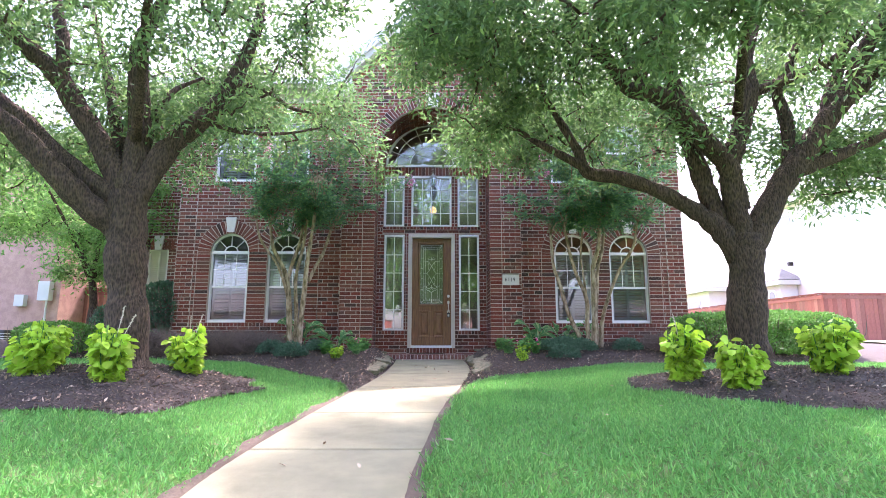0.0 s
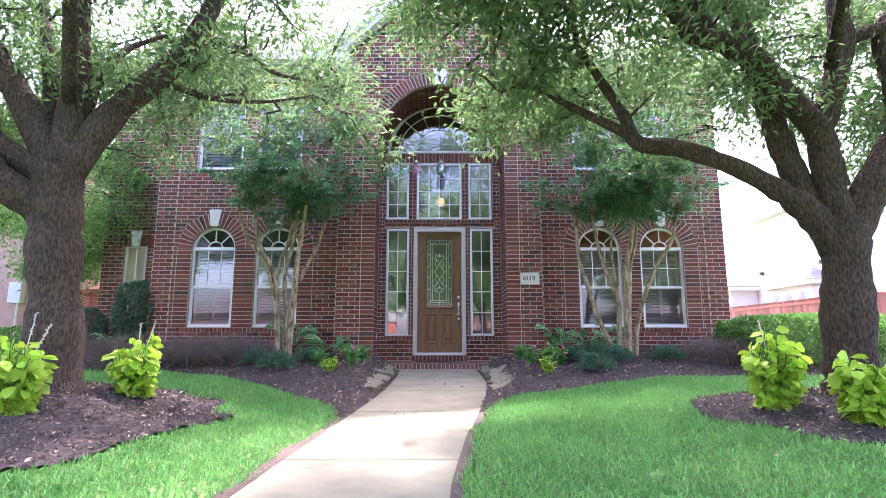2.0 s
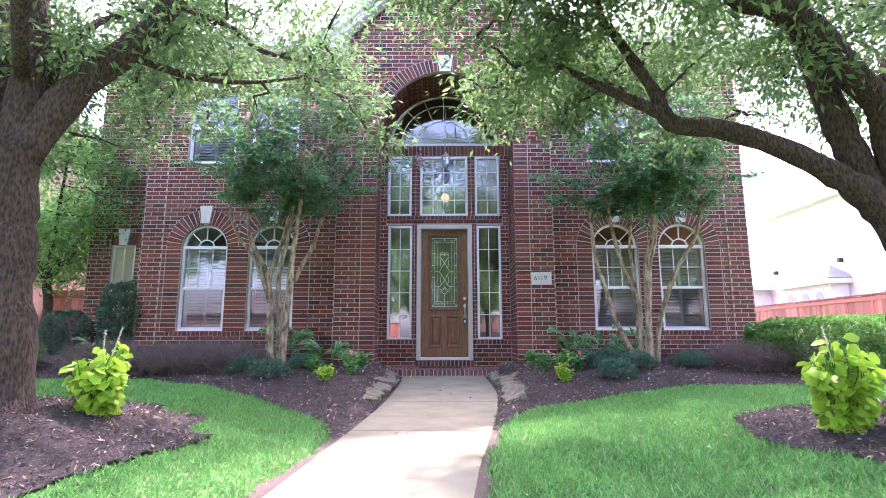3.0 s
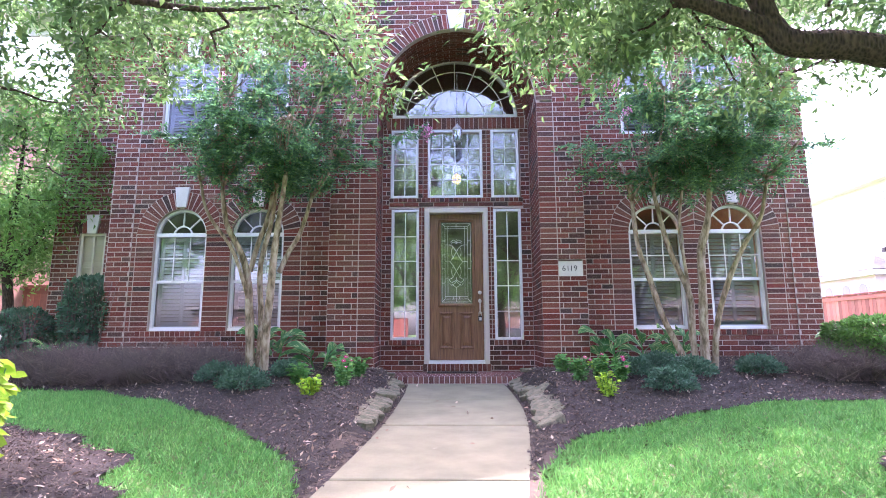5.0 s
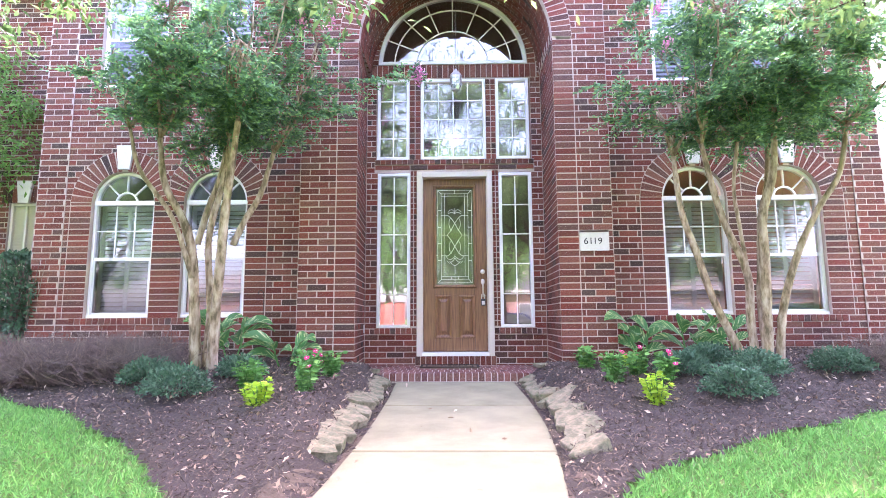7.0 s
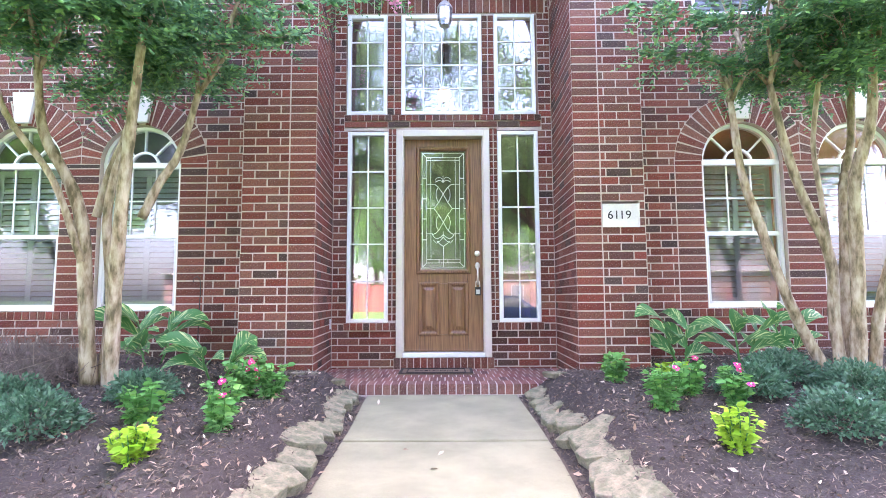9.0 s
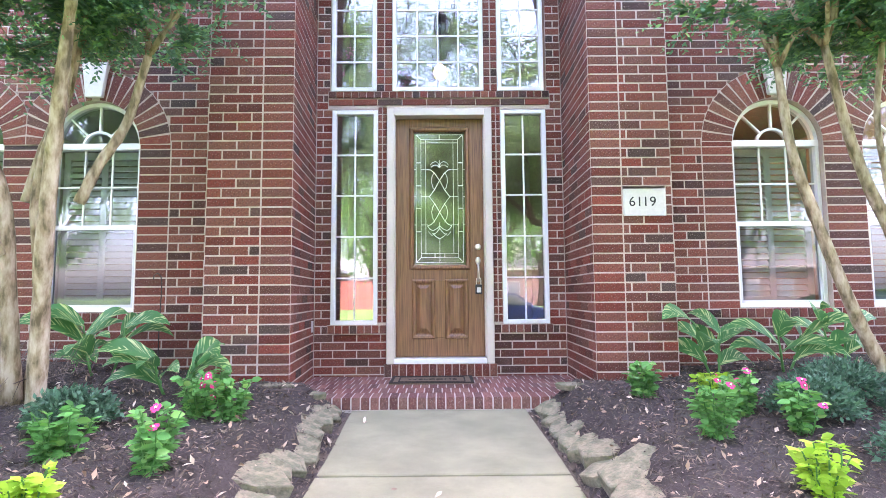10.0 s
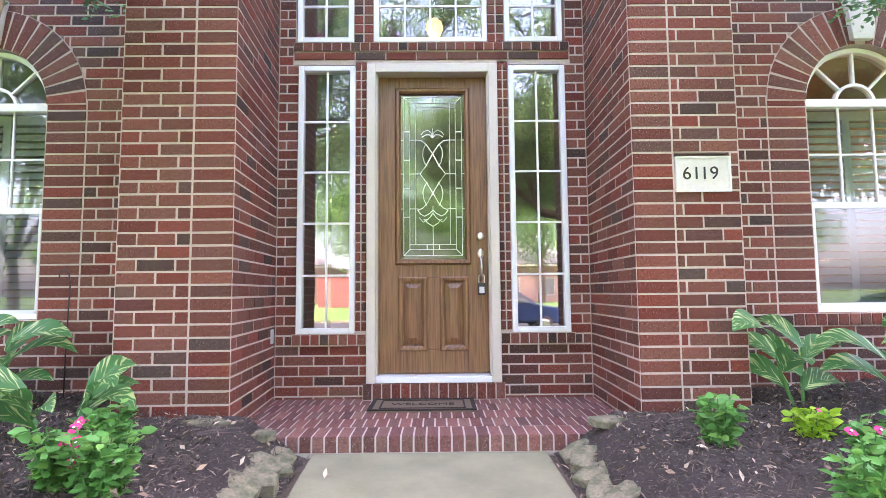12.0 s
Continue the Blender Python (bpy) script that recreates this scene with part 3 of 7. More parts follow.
class BrickWall:
    """A wall along u from a corner, outward normal n; holes are functions z -> span or None."""

    def __init__(self, name, label, origin, angle, u0, u1, z0, z1, depth=0.22, holes=(), stacks=(), limit=None, near=(0, 0, 0, 0), cap=290):
        self.m = Matrix.Translation(origin) @ Matrix.Rotation(angle, 4, "Z")
        body = Build()
        self.far = Build()
        self.pieces = []
        rng = random.Random(name)
        z = z0
        merged = []
        while z < z1 - 0.01:
            zt = min(z + COURSE, z1)
            zm = (z + zt) / 2
            spans = [(u0, u1)]
            if limit:
                a, b = limit(zm)
                spans = [(max(u0, a), min(u1, b))] if b - a > 0.1 else []
            for h in holes:
                s = h(zm)
                if s:
                    spans = subtract(spans, *s)
            if merged and merged[-1][2] == spans:
                merged[-1][1] = zt
            else:
                merged.append([z, zt, spans])
            k = round((z - Z_BASE) / COURSE)
            free = spans
            for sa, sb, sz0, sz1 in stacks:
                if sz0 < zm < sz1:
                    free = subtract(free, sa, sb)
                    self.lay(sa + JOINT / 2, sb - JOINT / 2, z, zt, near, rng)
            for p, q in free:
                g = math.floor(p / PITCH) * PITCH + (PITCH / 2 if k % 2 else 0) - PITCH
                while g < q:
                    a, b = max(g, p) + JOINT / 2, min(g + PITCH, q) - JOINT / 2
                    if b - a > 0.02:
                        self.lay(a, b, z, zt, near, rng)
                    g += PITCH
            z = zt
        for a, b, spans in merged:
            for p, q in spans:
                body.box(p, q, 0.0035, depth, a, b, self.m)
        self.ob = tagged(body.ob(name, M_MORTAR), label, "wall", kind="structure")
        self.pieces.sort(key=lambda t: t[0])
        for order, a, b, zc, h in self.pieces[:cap]:
            self.piece(a, b, zc, h)
        for order, a, b, zc, h in self.pieces[cap:]:
            self.quick(a, b, zc, h)

    def lay(self, a, b, z, zt, near, rng):
        h = zt - z - JOINT
        if h < 0.015:
            return
        zc = (z + zt) / 2
        x, y, zz, on = near
        p = self.m @ Vector(((a + b) / 2, 0, zc))
        if on:
            self.pieces.append(((p - Vector((x, y, zz))).length, a, b, zc, h))
        else:
            self.quick(a, b, zc, h)

    def piece(self, a, b, zc, h):
        o = new("brick", brick_mesh(b - a, h))
        o.parent = self.ob
        o.matrix_local = self.m @ Matrix.Translation(((a + b) / 2, random.uniform(-0.0015, 0.0015), zc))

    def quick(self, a, b, zc, h):
        dy = random.uniform(-0.0015, 0.0015)
        k = 0.002
        vs = [self.m @ Vector(p) for p in ((a, 0.012, zc - h / 2), (b, 0.012, zc - h / 2), (b, 0.012, zc + h / 2), (a, 0.012, zc + h / 2),
                                           (a + k, dy, zc - h / 2 + k), (b - k, dy, zc - h / 2 + k), (b - k, dy, zc + h / 2 - k), (a + k, dy, zc + h / 2 - k))]
        self.far.add(vs, [(4, 5, 6, 7), (0, 1, 5, 4), (1, 2, 6, 5), (2, 3, 7, 6), (3, 0, 4, 7)])

    def soldier(self, a, b, z0, z1, proud=0.0, piece=0.0784, single=True):
        """A row of upright bricks over or under an opening."""
        n = max(1, round((b - a) / piece))
        w = (b - a) / n
        back = Build().box(a, b, 0.008 - proud, 0.05, z0, z1, self.m)
        back.ob("mortar_bed", M_MORTAR, self.ob)
        for i in range(n):
            l = w - JOINT * 0.9
            if single:
                o = new("brick", brick_mesh(l, z1 - z0 - 0.008))
                o.parent = self.ob
                o.matrix_local = self.m @ Matrix.Translation((a + (i + 0.5) * w, -proud, (z0 + z1) / 2))
            else:
                self.quick(a + i * w + JOINT / 2, a + (i + 1) * w - JOINT / 2, (z0 + z1) / 2, z1 - z0 - 0.008)

    def ring(self, cx, cz, r0, r1, n, clip=None, a0=0.0, a1=math.pi, proud=0.0, skip=None):
        """Arch stones round an opening."""
        wall = self.ob

        def outer(a):
            if clip is None:
                return r1
            r = r1
            for limit in clip:
                c = math.cos(a)
                if (limit - cx) * c > 0.001:
                    r = min(r, (limit - cx) / c)
            return max(r, r0 + 0.05)
        bed_in = arc(cx, cz, r0, a0, a1, n)
        bed_out = [(cx + outer(a0 + (a1 - a0) * i / n) * math.cos(a0 + (a1 - a0) * i / n), cz + outer(a0 + (a1 - a0) * i / n) * math.sin(a0 + (a1 - a0) * i / n)) for i in range(n + 1)]
        b = Build().band(bed_in, bed_out, 0.0015 - proud, 0.10)
        b.v = [tuple(self.m @ Vector(p)) for p in b.v]
        b.ob("mortar_bed", M_MORTAR, wall)
        for i in range(n):
            t0, t1 = a0 + (a1 - a0) * (i + 0.10) / n, a0 + (a1 - a0) * (i + 0.90) / n
            if skip and skip((t0 + t1) / 2):
                continue
            ri = r0 + 0.002
            pts = [(cx + r * math.cos(t), cz + r * math.sin(t)) for r, t in ((ri, t0), (ri, t1), (outer(t1) - 0.006, t1), (outer(t0) - 0.006, t0))]
            v = Build().prism(pts[::-1], -proud - 0.002, 0.09)
            v.v = [tuple(self.m @ Vector(p)) for p in v.v]
            v.ob("brick", M_BRICK, wall)

    def done(self):
        if self.far.v:
            o = self.far.ob("brickwork", M_BRICKS, self.ob)
            tagged(o, kind="stuff")
        return self


def rect_hole(a, b, z0, z1):
    return lambda z: (a, b) if z0 < z < z1 else None


def arch_hole(cx, half, z0, spring, r=None):
    r = r or half

    def f(z):
        if z0 < z <= spring:
            return (cx - half, cx + half)
        if spring < z < spring + r:
            w = math.sqrt(max(r * r - (z - spring) ** 2, 0))
            return (cx - w, cx + w)
        return None
    return f


SILL, SPRING, HALF = 0.72, 2.24, 0.42
LOW_L, LOW_R = (-4.40, -3.16), (3.12, 4.33)
UP_L, UP_R = ((-4.84, -3.94), (-3.66, -2.76)), ((2.68, 3.54), (3.88, 4.76))
UP_Z = (3.84, 5.28)
RING = 0.285


def storey_wall(name, label, x0, x1, lows, ups, near):
    mid = sum(lows) / 2
    outs = (lows[0] - HALF - RING, lows[1] + HALF + RING)
    holes = [arch_hole(c, HALF, SILL, SPRING, HALF + 0.0) for c in lows] + [rect_hole(a, b, *UP_Z) for a, b in ups]
    cut = [(lambda z, c=c: (c - min(RING + HALF, abs(mid - c)) if c > mid else c - RING - HALF, c + min(RING + HALF, abs(mid - c)) if c < mid else c + RING + HALF)
            if SPRING < z < SPRING + 0.05 else None) for c in lows]
    stacks = [(outs[0], lows[0] - HALF, SILL, SPRING), (lows[1] + HALF, outs[1], SILL, SPRING), (lows[0] + HALF, lows[1] - HALF, SILL, SPRING)]

    def ring_hole(c):
        def f(z):
            if SPRING <= z < SPRING + HALF + RING:
                w = math.sqrt(max((HALF + RING) ** 2 - (z - SPRING) ** 2, 0)) - 0.012
                a, b = c - w, c + w
                return (max(a, mid) if c > mid else a, min(b, mid) if c < mid else b)
            return None
        return f
    w = BrickWall(name, label, (0, WALL_Y, 0), 0, x0, x1, Z_BASE, TOP_Z, 0.2, holes + [ring_hole(c) for c in lows], stacks, near=near)
    for c in lows:
        w.ring(c, SPRING, HALF, HALF + RING, 21, clip=(mid,), proud=0.004, skip=lambda a: abs(a - math.pi / 2) < 0.07)
    w.soldier(outs[0] + 0.1, outs[1] - 0.1, SILL - COURSE - 0.012, SILL - 0.004, 0.012)
    for a, b in ups:
        w.soldier(a - 0.12, b + 0.12, UP_Z[1], UP_Z[1] + 0.215, 0.004)
        w.soldier(a - 0.05, b + 0.05, UP_Z[0] - 0.075, UP_Z[0] - 0.003, 0.012)
    w.done()
    return w


wall_l = storey_wall("wall_west", "dark red brick front wall with arched windows", -5.56, -1.88, LOW_L, UP_L, (-2.4, WALL_Y, 1.2, 1))
wall_r = storey_wall("wall_east", "dark red brick front wall with arched windows", 1.88, 5.56, LOW_R, UP_R, (2.4, WALL_Y, 1.2, 1))
for x0, x1, nm in ((-5.56, -5.17, "wall_corner_west"), (5.17, 5.56, "wall_corner_east")):
    BrickWall(nm, "red brick corner pilaster of the house", (0, WALL_Y - 0.014, 0), 0, x0, x1, Z_BASE, TOP_Z, 0.03).done()
wing = BrickWall("wall_wing", "set-back red brick side wing wall", (0, WING_Y, 0), 0, -7.02, -5.5, Z_BASE, TOP_Z, 0.2, [rect_hole(-6.56, -6.10, 0.75, 2.41)])
wing.soldier(-6.68, -5.98, 2.41, 2.63, 0.004)
wing.done()

# entry bay: front with the great arch
ARCH_X, ARCH_Z, ARCH_R = 0.02, 4.19, 1.211


def gable(z):
    half = 1.89 if z < 5.9 else (7.62 - z) / 0.92
    return (-min(half, 1.89), min(half, 1.89))


def arch_ring_hole(z):
    if z < ARCH_Z:
        return (ARCH_X - ARCH_R - 0.022, ARCH_X + ARCH_R + 0.022)
    if z < ARCH_Z + ARCH_R + 0.25:
        w = math.sqrt((ARCH_R + 0.25) ** 2 - (z - ARCH_Z) ** 2) - 0.01
        return (ARCH_X - w, ARCH_X + w)
    return None


entry = BrickWall("wall_entry", "dark red brick entry bay with a tall arched recess", (0, PIER_Y, 0), 0, -1.89, 1.89, Z_BASE, 7.6, 0.2,
                  [arch_ring_hole, rect_hole(1.487, 1.832, 1.477, 1.703)],
                  [(-1.445, ARCH_X - ARCH_R, Z_BASE, ARCH_Z), (ARCH_X + ARCH_R, 1.482, Z_BASE, ARCH_Z)], gable, (0, PIER_Y, 1.0, 1), 300)
entry.ring(ARCH_X, ARCH_Z, ARCH_R, ARCH_R + 0.25, 58, proud=0.003)
entry.done()
flank = Build()
for s in (-1, 1):
    flank.box(min(s * 1.70, s * 1.885), max(s * 1.70, s * 1.885), PIER_Y + 0.2, WALL_Y + 0.05, Z_BASE, 6.0)
tagged(flank.ob("wall_entry_return", M_MORTAR), "side return of the brick entry bay", "wall", kind="structure")

# side faces of the recess, opening slightly inwards
LEN, LEN_R = math.hypot(1.055, 0.06), math.hypot(1.055, 0.019)
side_r = BrickWall("wall_recess_east", "red brick side of the entry recess", (1.25, BACK_Y, 0), math.atan2(-1.055, -0.019), 0.0, LEN_R - 0.008, Z_BASE + 2 * COURSE, ARCH_Z, 0.06, near=(1.2, -0.6, 1.0, 1))
side_r.done()
side_l = BrickWall("wall_recess_west", "red brick side of the entry recess", (-1.19, PIER_Y, 0), math.atan2(1.055, -0.06), 0.008, LEN, Z_BASE + 2 * COURSE, ARCH_Z, 0.06, near=(-1.2, -0.6, 1.0, 1))
side_l.done()

# vault over the recess
vault = tagged(Build().band(arc(ARCH_X, ARCH_Z, ARCH_R + 0.004, 0, math.pi, 40), arc(ARCH_X, ARCH_Z, ARCH_R + 0.2, 0, math.pi, 40), PIER_Y + 0.09, BACK_Y).ob("ceiling", M_MORTAR),
               "brick barrel vault over the entry recess", "ceiling", kind="structure")
vb = Build()
for j in range(14):
    y0 = PIER_Y + 0.10 + j * 0.0715
    for i in range(17):
        a = math.pi * (i + (0.5 if j % 2 else 0)) / 17
        t0, t1 = max(a + 0.004, 0), min(a + math.pi / 17 - 0.004, math.pi)
        if t1 - t0 > 0.03:
            vb.band(arc(ARCH_X, ARCH_Z, ARCH_R, t0, t1, 2), arc(ARCH_X, ARCH_Z, ARCH_R + 0.03, t0, t1, 2), y0, y0 + 0.06)
tagged(vb.ob("vault_brick", M_BRICKS, vault), kind="stuff")

# back wall of the recess
FAN_Z, FAN_R = 4.365, 1.075
SIDE_X, SIDE_Z = (0.625, 1.085), (0.565, 2.735)
TRAN = ((-1.10, -0.64), (-0.475, 0.455), (0.60, 1.075))
TRAN_Z = (2.935, 4.135)
DOOR_X, DOOR_TOP = 0.53, 2.745


def back_limit(z):
    half = 1.25 if z < ARCH_Z else math.sqrt(max(1.25 ** 2 - (z - ARCH_Z) ** 2, 0.0))
    return (-half, half)


back = BrickWall("wall_porch", "red brick back wall of the entry recess round door and windows", (0, BACK_Y, 0), 0, -1.25, 1.25, Z_BASE + 2 * COURSE, ARCH_Z + 1.24, 0.2,
                 [rect_hole(-DOOR_X, DOOR_X, 0.0, 2.78), rect_hole(-SIDE_X[1], -SIDE_X[0], *SIDE_Z), rect_hole(*SIDE_X, *SIDE_Z),
                  rect_hole(-SIDE_X[0], -DOOR_X, 0.50, 2.78), rect_hole(DOOR_X, SIDE_X[0], 0.50, 2.78),
                  rect_hole(-1.13, 1.13, 2.735, TRAN_Z[0]), rect_hole(-1.11, 1.10, *TRAN_Z), rect_hole(-1.2, 1.2, TRAN_Z[1], FAN_Z),
                  arch_hole(-0.01, FAN_R + 0.12, FAN_Z, FAN_Z, FAN_R + 0.12)], (), back_limit, (0, BACK_Y, 1.0, 1))
for a, b in ((-SIDE_X[0], -DOOR_X), (DOOR_X, SIDE_X[0])):
    Build().box(a, b, BACK_Y + 0.008, BACK_Y + 0.2, 0.50, 2.78).ob("mortar_bed", M_MORTAR, back.ob)
    mw = (b - a) / 2
    z = 0.58
    while z < 2.74:
        for i in range(2):
            o = new("brick", brick_mesh(mw - 0.011, COURSE - 0.013))
            o.parent = back.ob
            o.matrix_local = Matrix.Translation((a + (i + 0.5) * mw, BACK_Y, z + COURSE / 2))
        z += COURSE
for a, b in ((TRAN[0][1], TRAN[1][0]), (TRAN[1][1], TRAN[2][0])):
    Build().box(a, b, BACK_Y + 0.008, BACK_Y + 0.2, TRAN_Z[0], TRAN_Z[1]).ob("mortar_bed", M_MORTAR, back.ob)
    mw = (b - a) / 2
    for k in range(15):
        for i in range(2):
            o = new("brick", brick_mesh(mw - 0.012, 0.068))
            o.parent = back.ob
            o.matrix_local = Matrix.Translation((a + (i + 0.5) * mw, BACK_Y, TRAN_Z[0] + (k + 0.5) * 0.08))
Build().box(-1.13, 1.13, BACK_Y + 0.008, BACK_Y + 0.2, 2.75, TRAN_Z[0]).ob("lintel_bed", M_MORTAR, back.ob)
back.soldier(-1.13, 1.13, 2.862, TRAN_Z[0], 0.014)
for i in range(9):
    o = new("brick", brick_mesh(0.24, 0.06))
    o.parent = back.ob
    o.matrix_local = Matrix.Translation((-1.005 + i * 0.2512, BACK_Y - 0.004, 2.822))
Build().box(-1.2, 1.2, BACK_Y + 0.008, BACK_Y + 0.2, TRAN_Z[1], FAN_Z).ob("lintel_bed", M_MORTAR, back.ob)
back.soldier(-1.19, 1.19, TRAN_Z[1] + 0.02, FAN_Z - 0.004, 0.008)
back.soldier(-SIDE_X[1] - 0.03, -DOOR_X, SIDE_Z[0] - 0.088, SIDE_Z[0] - 0.003, 0.03, 0.073)
back.soldier(DOOR_X, SIDE_X[1] + 0.03, SIDE_Z[0] - 0.088, SIDE_Z[0] - 0.003, 0.03, 0.073)
back.ring(-0.01, FAN_Z, FAN_R + 0.01, FAN_R + 0.125, 46, proud=0.002)
back.done()

# porch floor: brick pavers, a rowlock edge and a rowlock step under the door
PORCH_Z = 0.06
porch = thing("floor", "reddish brick paved porch floor with a rowlock edge", "floor", kind="structure")
Build().box(-1.36, 1.36, -1.199, -0.09, -0.25, PORCH_Z - 0.003).ob("mortar_bed", M_JOINT, porch)
n = 37
for i in range(n):
    w = 2.72 / n
    b = Build().box(-1.36 + i * w + 0.0055, -1.36 + (i + 1) * w - 0.0055, -1.203, -0.99, -0.03, PORCH_Z)
    b.ob("brick", M_PAVER, porch)
for j in range(4):
    for i in range(36):
        x0 = -1.33 + i * 0.0745 + (0.037 if j % 2 else 0)
        Build().box(x0 + 0.0055, x0 + 0.069, -0.975 + j * 0.222, -0.766 + j * 0.222, PORCH_Z - 0.05, PORCH_Z).ob("brick", M_PAVER, porch)
step = Build().box(-0.55, 0.55, -0.171, -0.02, 0.0, 0.177).ob("mortar_bed", M_MORTAR, porch)
for i in range(15):
    x0 = -0.55 + i * 1.10 / 15
    Build().box(x0 + 0.005, x0 + 1.10 / 15 - 0.005, -0.175, -0.02, 0.066, 0.18).ob("brick", M_BRICK, porch)


# ---- windows ----
def sheet_glass(x0, x1, y, z0, z1):
    return Build().add([(x0, y, z0), (x1, y, z0), (x1, y, z1), (x0, y, z1)], [(0, 1, 2, 3)])


def sash_window(name, cx, half, z0, spring, y, label, arched, interior):
    w = thing(name, label, "window", kind="structure")
    f = 0.036
    fr = Build().box(cx - half, cx - half + f, y - 0.03, y + 0.05, z0, spring).box(cx + half - f, cx + half, y - 0.03, y + 0.05, z0, spring)
    fr.box(cx - half, cx + half, y - 0.04, y + 0.05, z0, z0 + 0.04)
    if arched:
        fr.band(arc(cx, spring, half - f, 0, math.pi, 24), arc(cx, spring, half, 0, math.pi, 24), y - 0.03, y + 0.05)
        fr.box(cx - half, cx + half, y - 0.034, y + 0.05, spring - 0.03, spring + 0.03)
    else:
        fr.box(cx - half, cx + half, y - 0.03, y + 0.05, spring - f, spring)
    bevelled(fr.ob("window_frame", M_WHITE, w), 0.004)
    zm = z0 + (spring - z0) * 0.505
    bevelled(Build().box(cx - half + f, cx + half - f, y - 0.012, y + 0.03, zm - 0.022, zm + 0.022).ob("meeting_rail", M_WHITE, w), 0.004)
    sheet_glass(cx - half + f, cx + half - f, y + 0.011, zm, spring).ob("pane", M_WINDOW, w)
    sheet_glass(cx - half + f, cx + half - f, y - 0.003, z0 + 0.04, zm).ob("pane", M_SASH_GLASS, w, "lower pane behind a grey insect screen")
    screen = Build()
    for a, b in ((cx - half + f, cx - half + f + 0.022), (cx + half - f - 0.022, cx + half - f)):
        screen.box(a, b, y - 0.02, y - 0.006, z0 + 0.04, zm - 0.022)
    screen.box(cx - half + f, cx + half - f, y - 0.02, y - 0.006, z0 + 0.04, z0 + 0.065)
    screen.ob("screen_frame", M_SCREEN, w, "grey aluminium screen frame")
    mt = 0.013
    for k in (1, 2):
        x = cx - half + f + (2 * half - 2 * f) * k / 3
        Build().box(x - mt / 2, x + mt / 2, y, y + 0.02, zm + 0.02, spring - 0.03).ob("muntin", M_WHITE, w)
    Build().box(cx - half + f, cx + half - f, y + 0.001, y + 0.019, (zm + spring) / 2 - mt / 2, (zm + spring) / 2 + mt / 2).ob("muntin", M_WHITE, w)
    if arched:
        g = Build().add([(px, y + 0.011, pz) for px, pz in arc(cx, spring, half - f, 0, math.pi, 24)], [tuple(range(25))])
        g.ob("pane", M_WINDOW, w, "half-round fanlight pane")
        Build().band(arc(cx, spring, 0.135, 0, math.pi, 16), arc(cx, spring, 0.155, 0, math.pi, 16), y - 0.012, y + 0.03).ob("fan_hub", M_WHITE, w)
        for k in range(1, 4):
            a = math.pi * k / 4
            d = Vector((math.cos(a), 0, math.sin(a)))
            m = Matrix.Translation((cx, 0, spring)) @ Matrix.Rotation(-a, 4, "Y")
            Build().box(0.15, half - f + 0.01, y - 0.01, y + 0.028, -0.0075, 0.0075, m).ob("fan_spoke", M_WHITE, w)
    # plantation shutters behind the glass
    if interior == "shutters":
        yb = y + 0.10
        sh = Build()
        for a in (cx - half + 0.03, cx - 0.03, cx + half - 0.09):
            sh.box(a, a + 0.06, yb, yb + 0.028, z0 + 0.02, spring - 0.02)
        sh.box(cx - half + 0.03, cx + half - 0.03, yb + 0.001, yb + 0.027, z0 + 0.02, z0 + 0.10)
        sh.box(cx - half + 0.03, cx + half - 0.03, yb + 0.001, yb + 0.027, spring - 0.09, spring - 0.02)
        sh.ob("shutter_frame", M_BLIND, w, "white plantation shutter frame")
        z = z0 + 0.12
        while z < spring - 0.11:
            for a, b in ((cx - half + 0.09, cx - 0.03), (cx + 0.03, cx + half - 0.09)):
                m = Matrix.Translation(((a + b) / 2, yb + 0.014, z)) @ Matrix.Rotation(radians(52), 4, "X")
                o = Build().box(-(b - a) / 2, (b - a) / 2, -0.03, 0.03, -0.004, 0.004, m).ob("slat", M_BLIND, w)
            z += 0.058
    return w


for i, c in enumerate(LOW_L + LOW_R):
    sash_window("window_%d" % (i + 1), c, HALF - 0.004, SILL, SPRING, WALL_Y + 0.085, "white arched single-hung window with shutters inside a brick arch", True, "shutters")
for i, (a, b) in enumerate(UP_L + UP_R):
    sash_window("window_%d" % (i + 5), (a + b) / 2, (b - a) / 2 - 0.004, UP_Z[0], UP_Z[1], WALL_Y + 0.085, "white upper single-hung window with shutters", False, "shutters")
small = thing("window_9", "narrow side wing window with closed cream louvred shutters", "window", kind="structure")
wf = Build().box(-6.556, -6.515, WING_Y + 0.03, WING_Y + 0.12, 0.75, 2.41).box(-6.145, -6.104, WING_Y + 0.03, WING_Y + 0.12, 0.75, 2.41)
wf.box(-6.515, -6.145, WING_Y + 0.03, WING_Y + 0.12, 2.37, 2.41).box(-6.515, -6.145, WING_Y + 0.03, WING_Y + 0.12, 0.75, 0.79).box(-6.345, -6.315, WING_Y + 0.04, WING_Y + 0.12, 0.79, 2.37)
bevelled(wf.ob("window_frame", M_SHADE, small), 0.004)
for k in range(35):
    for a, b in ((-6.515, -6.345), (-6.315, -6.145)):
        m = Matrix.Translation(((a + b) / 2, WING_Y + 0.085, 0.81 + 0.045 * k)) @ Matrix.Rotation(radians(-50), 4, "X")
        Build().box(-(b - a) / 2, (b - a) / 2, -0.028, 0.028, -0.004, 0.004, m).ob("slat", M_SHADE, small)

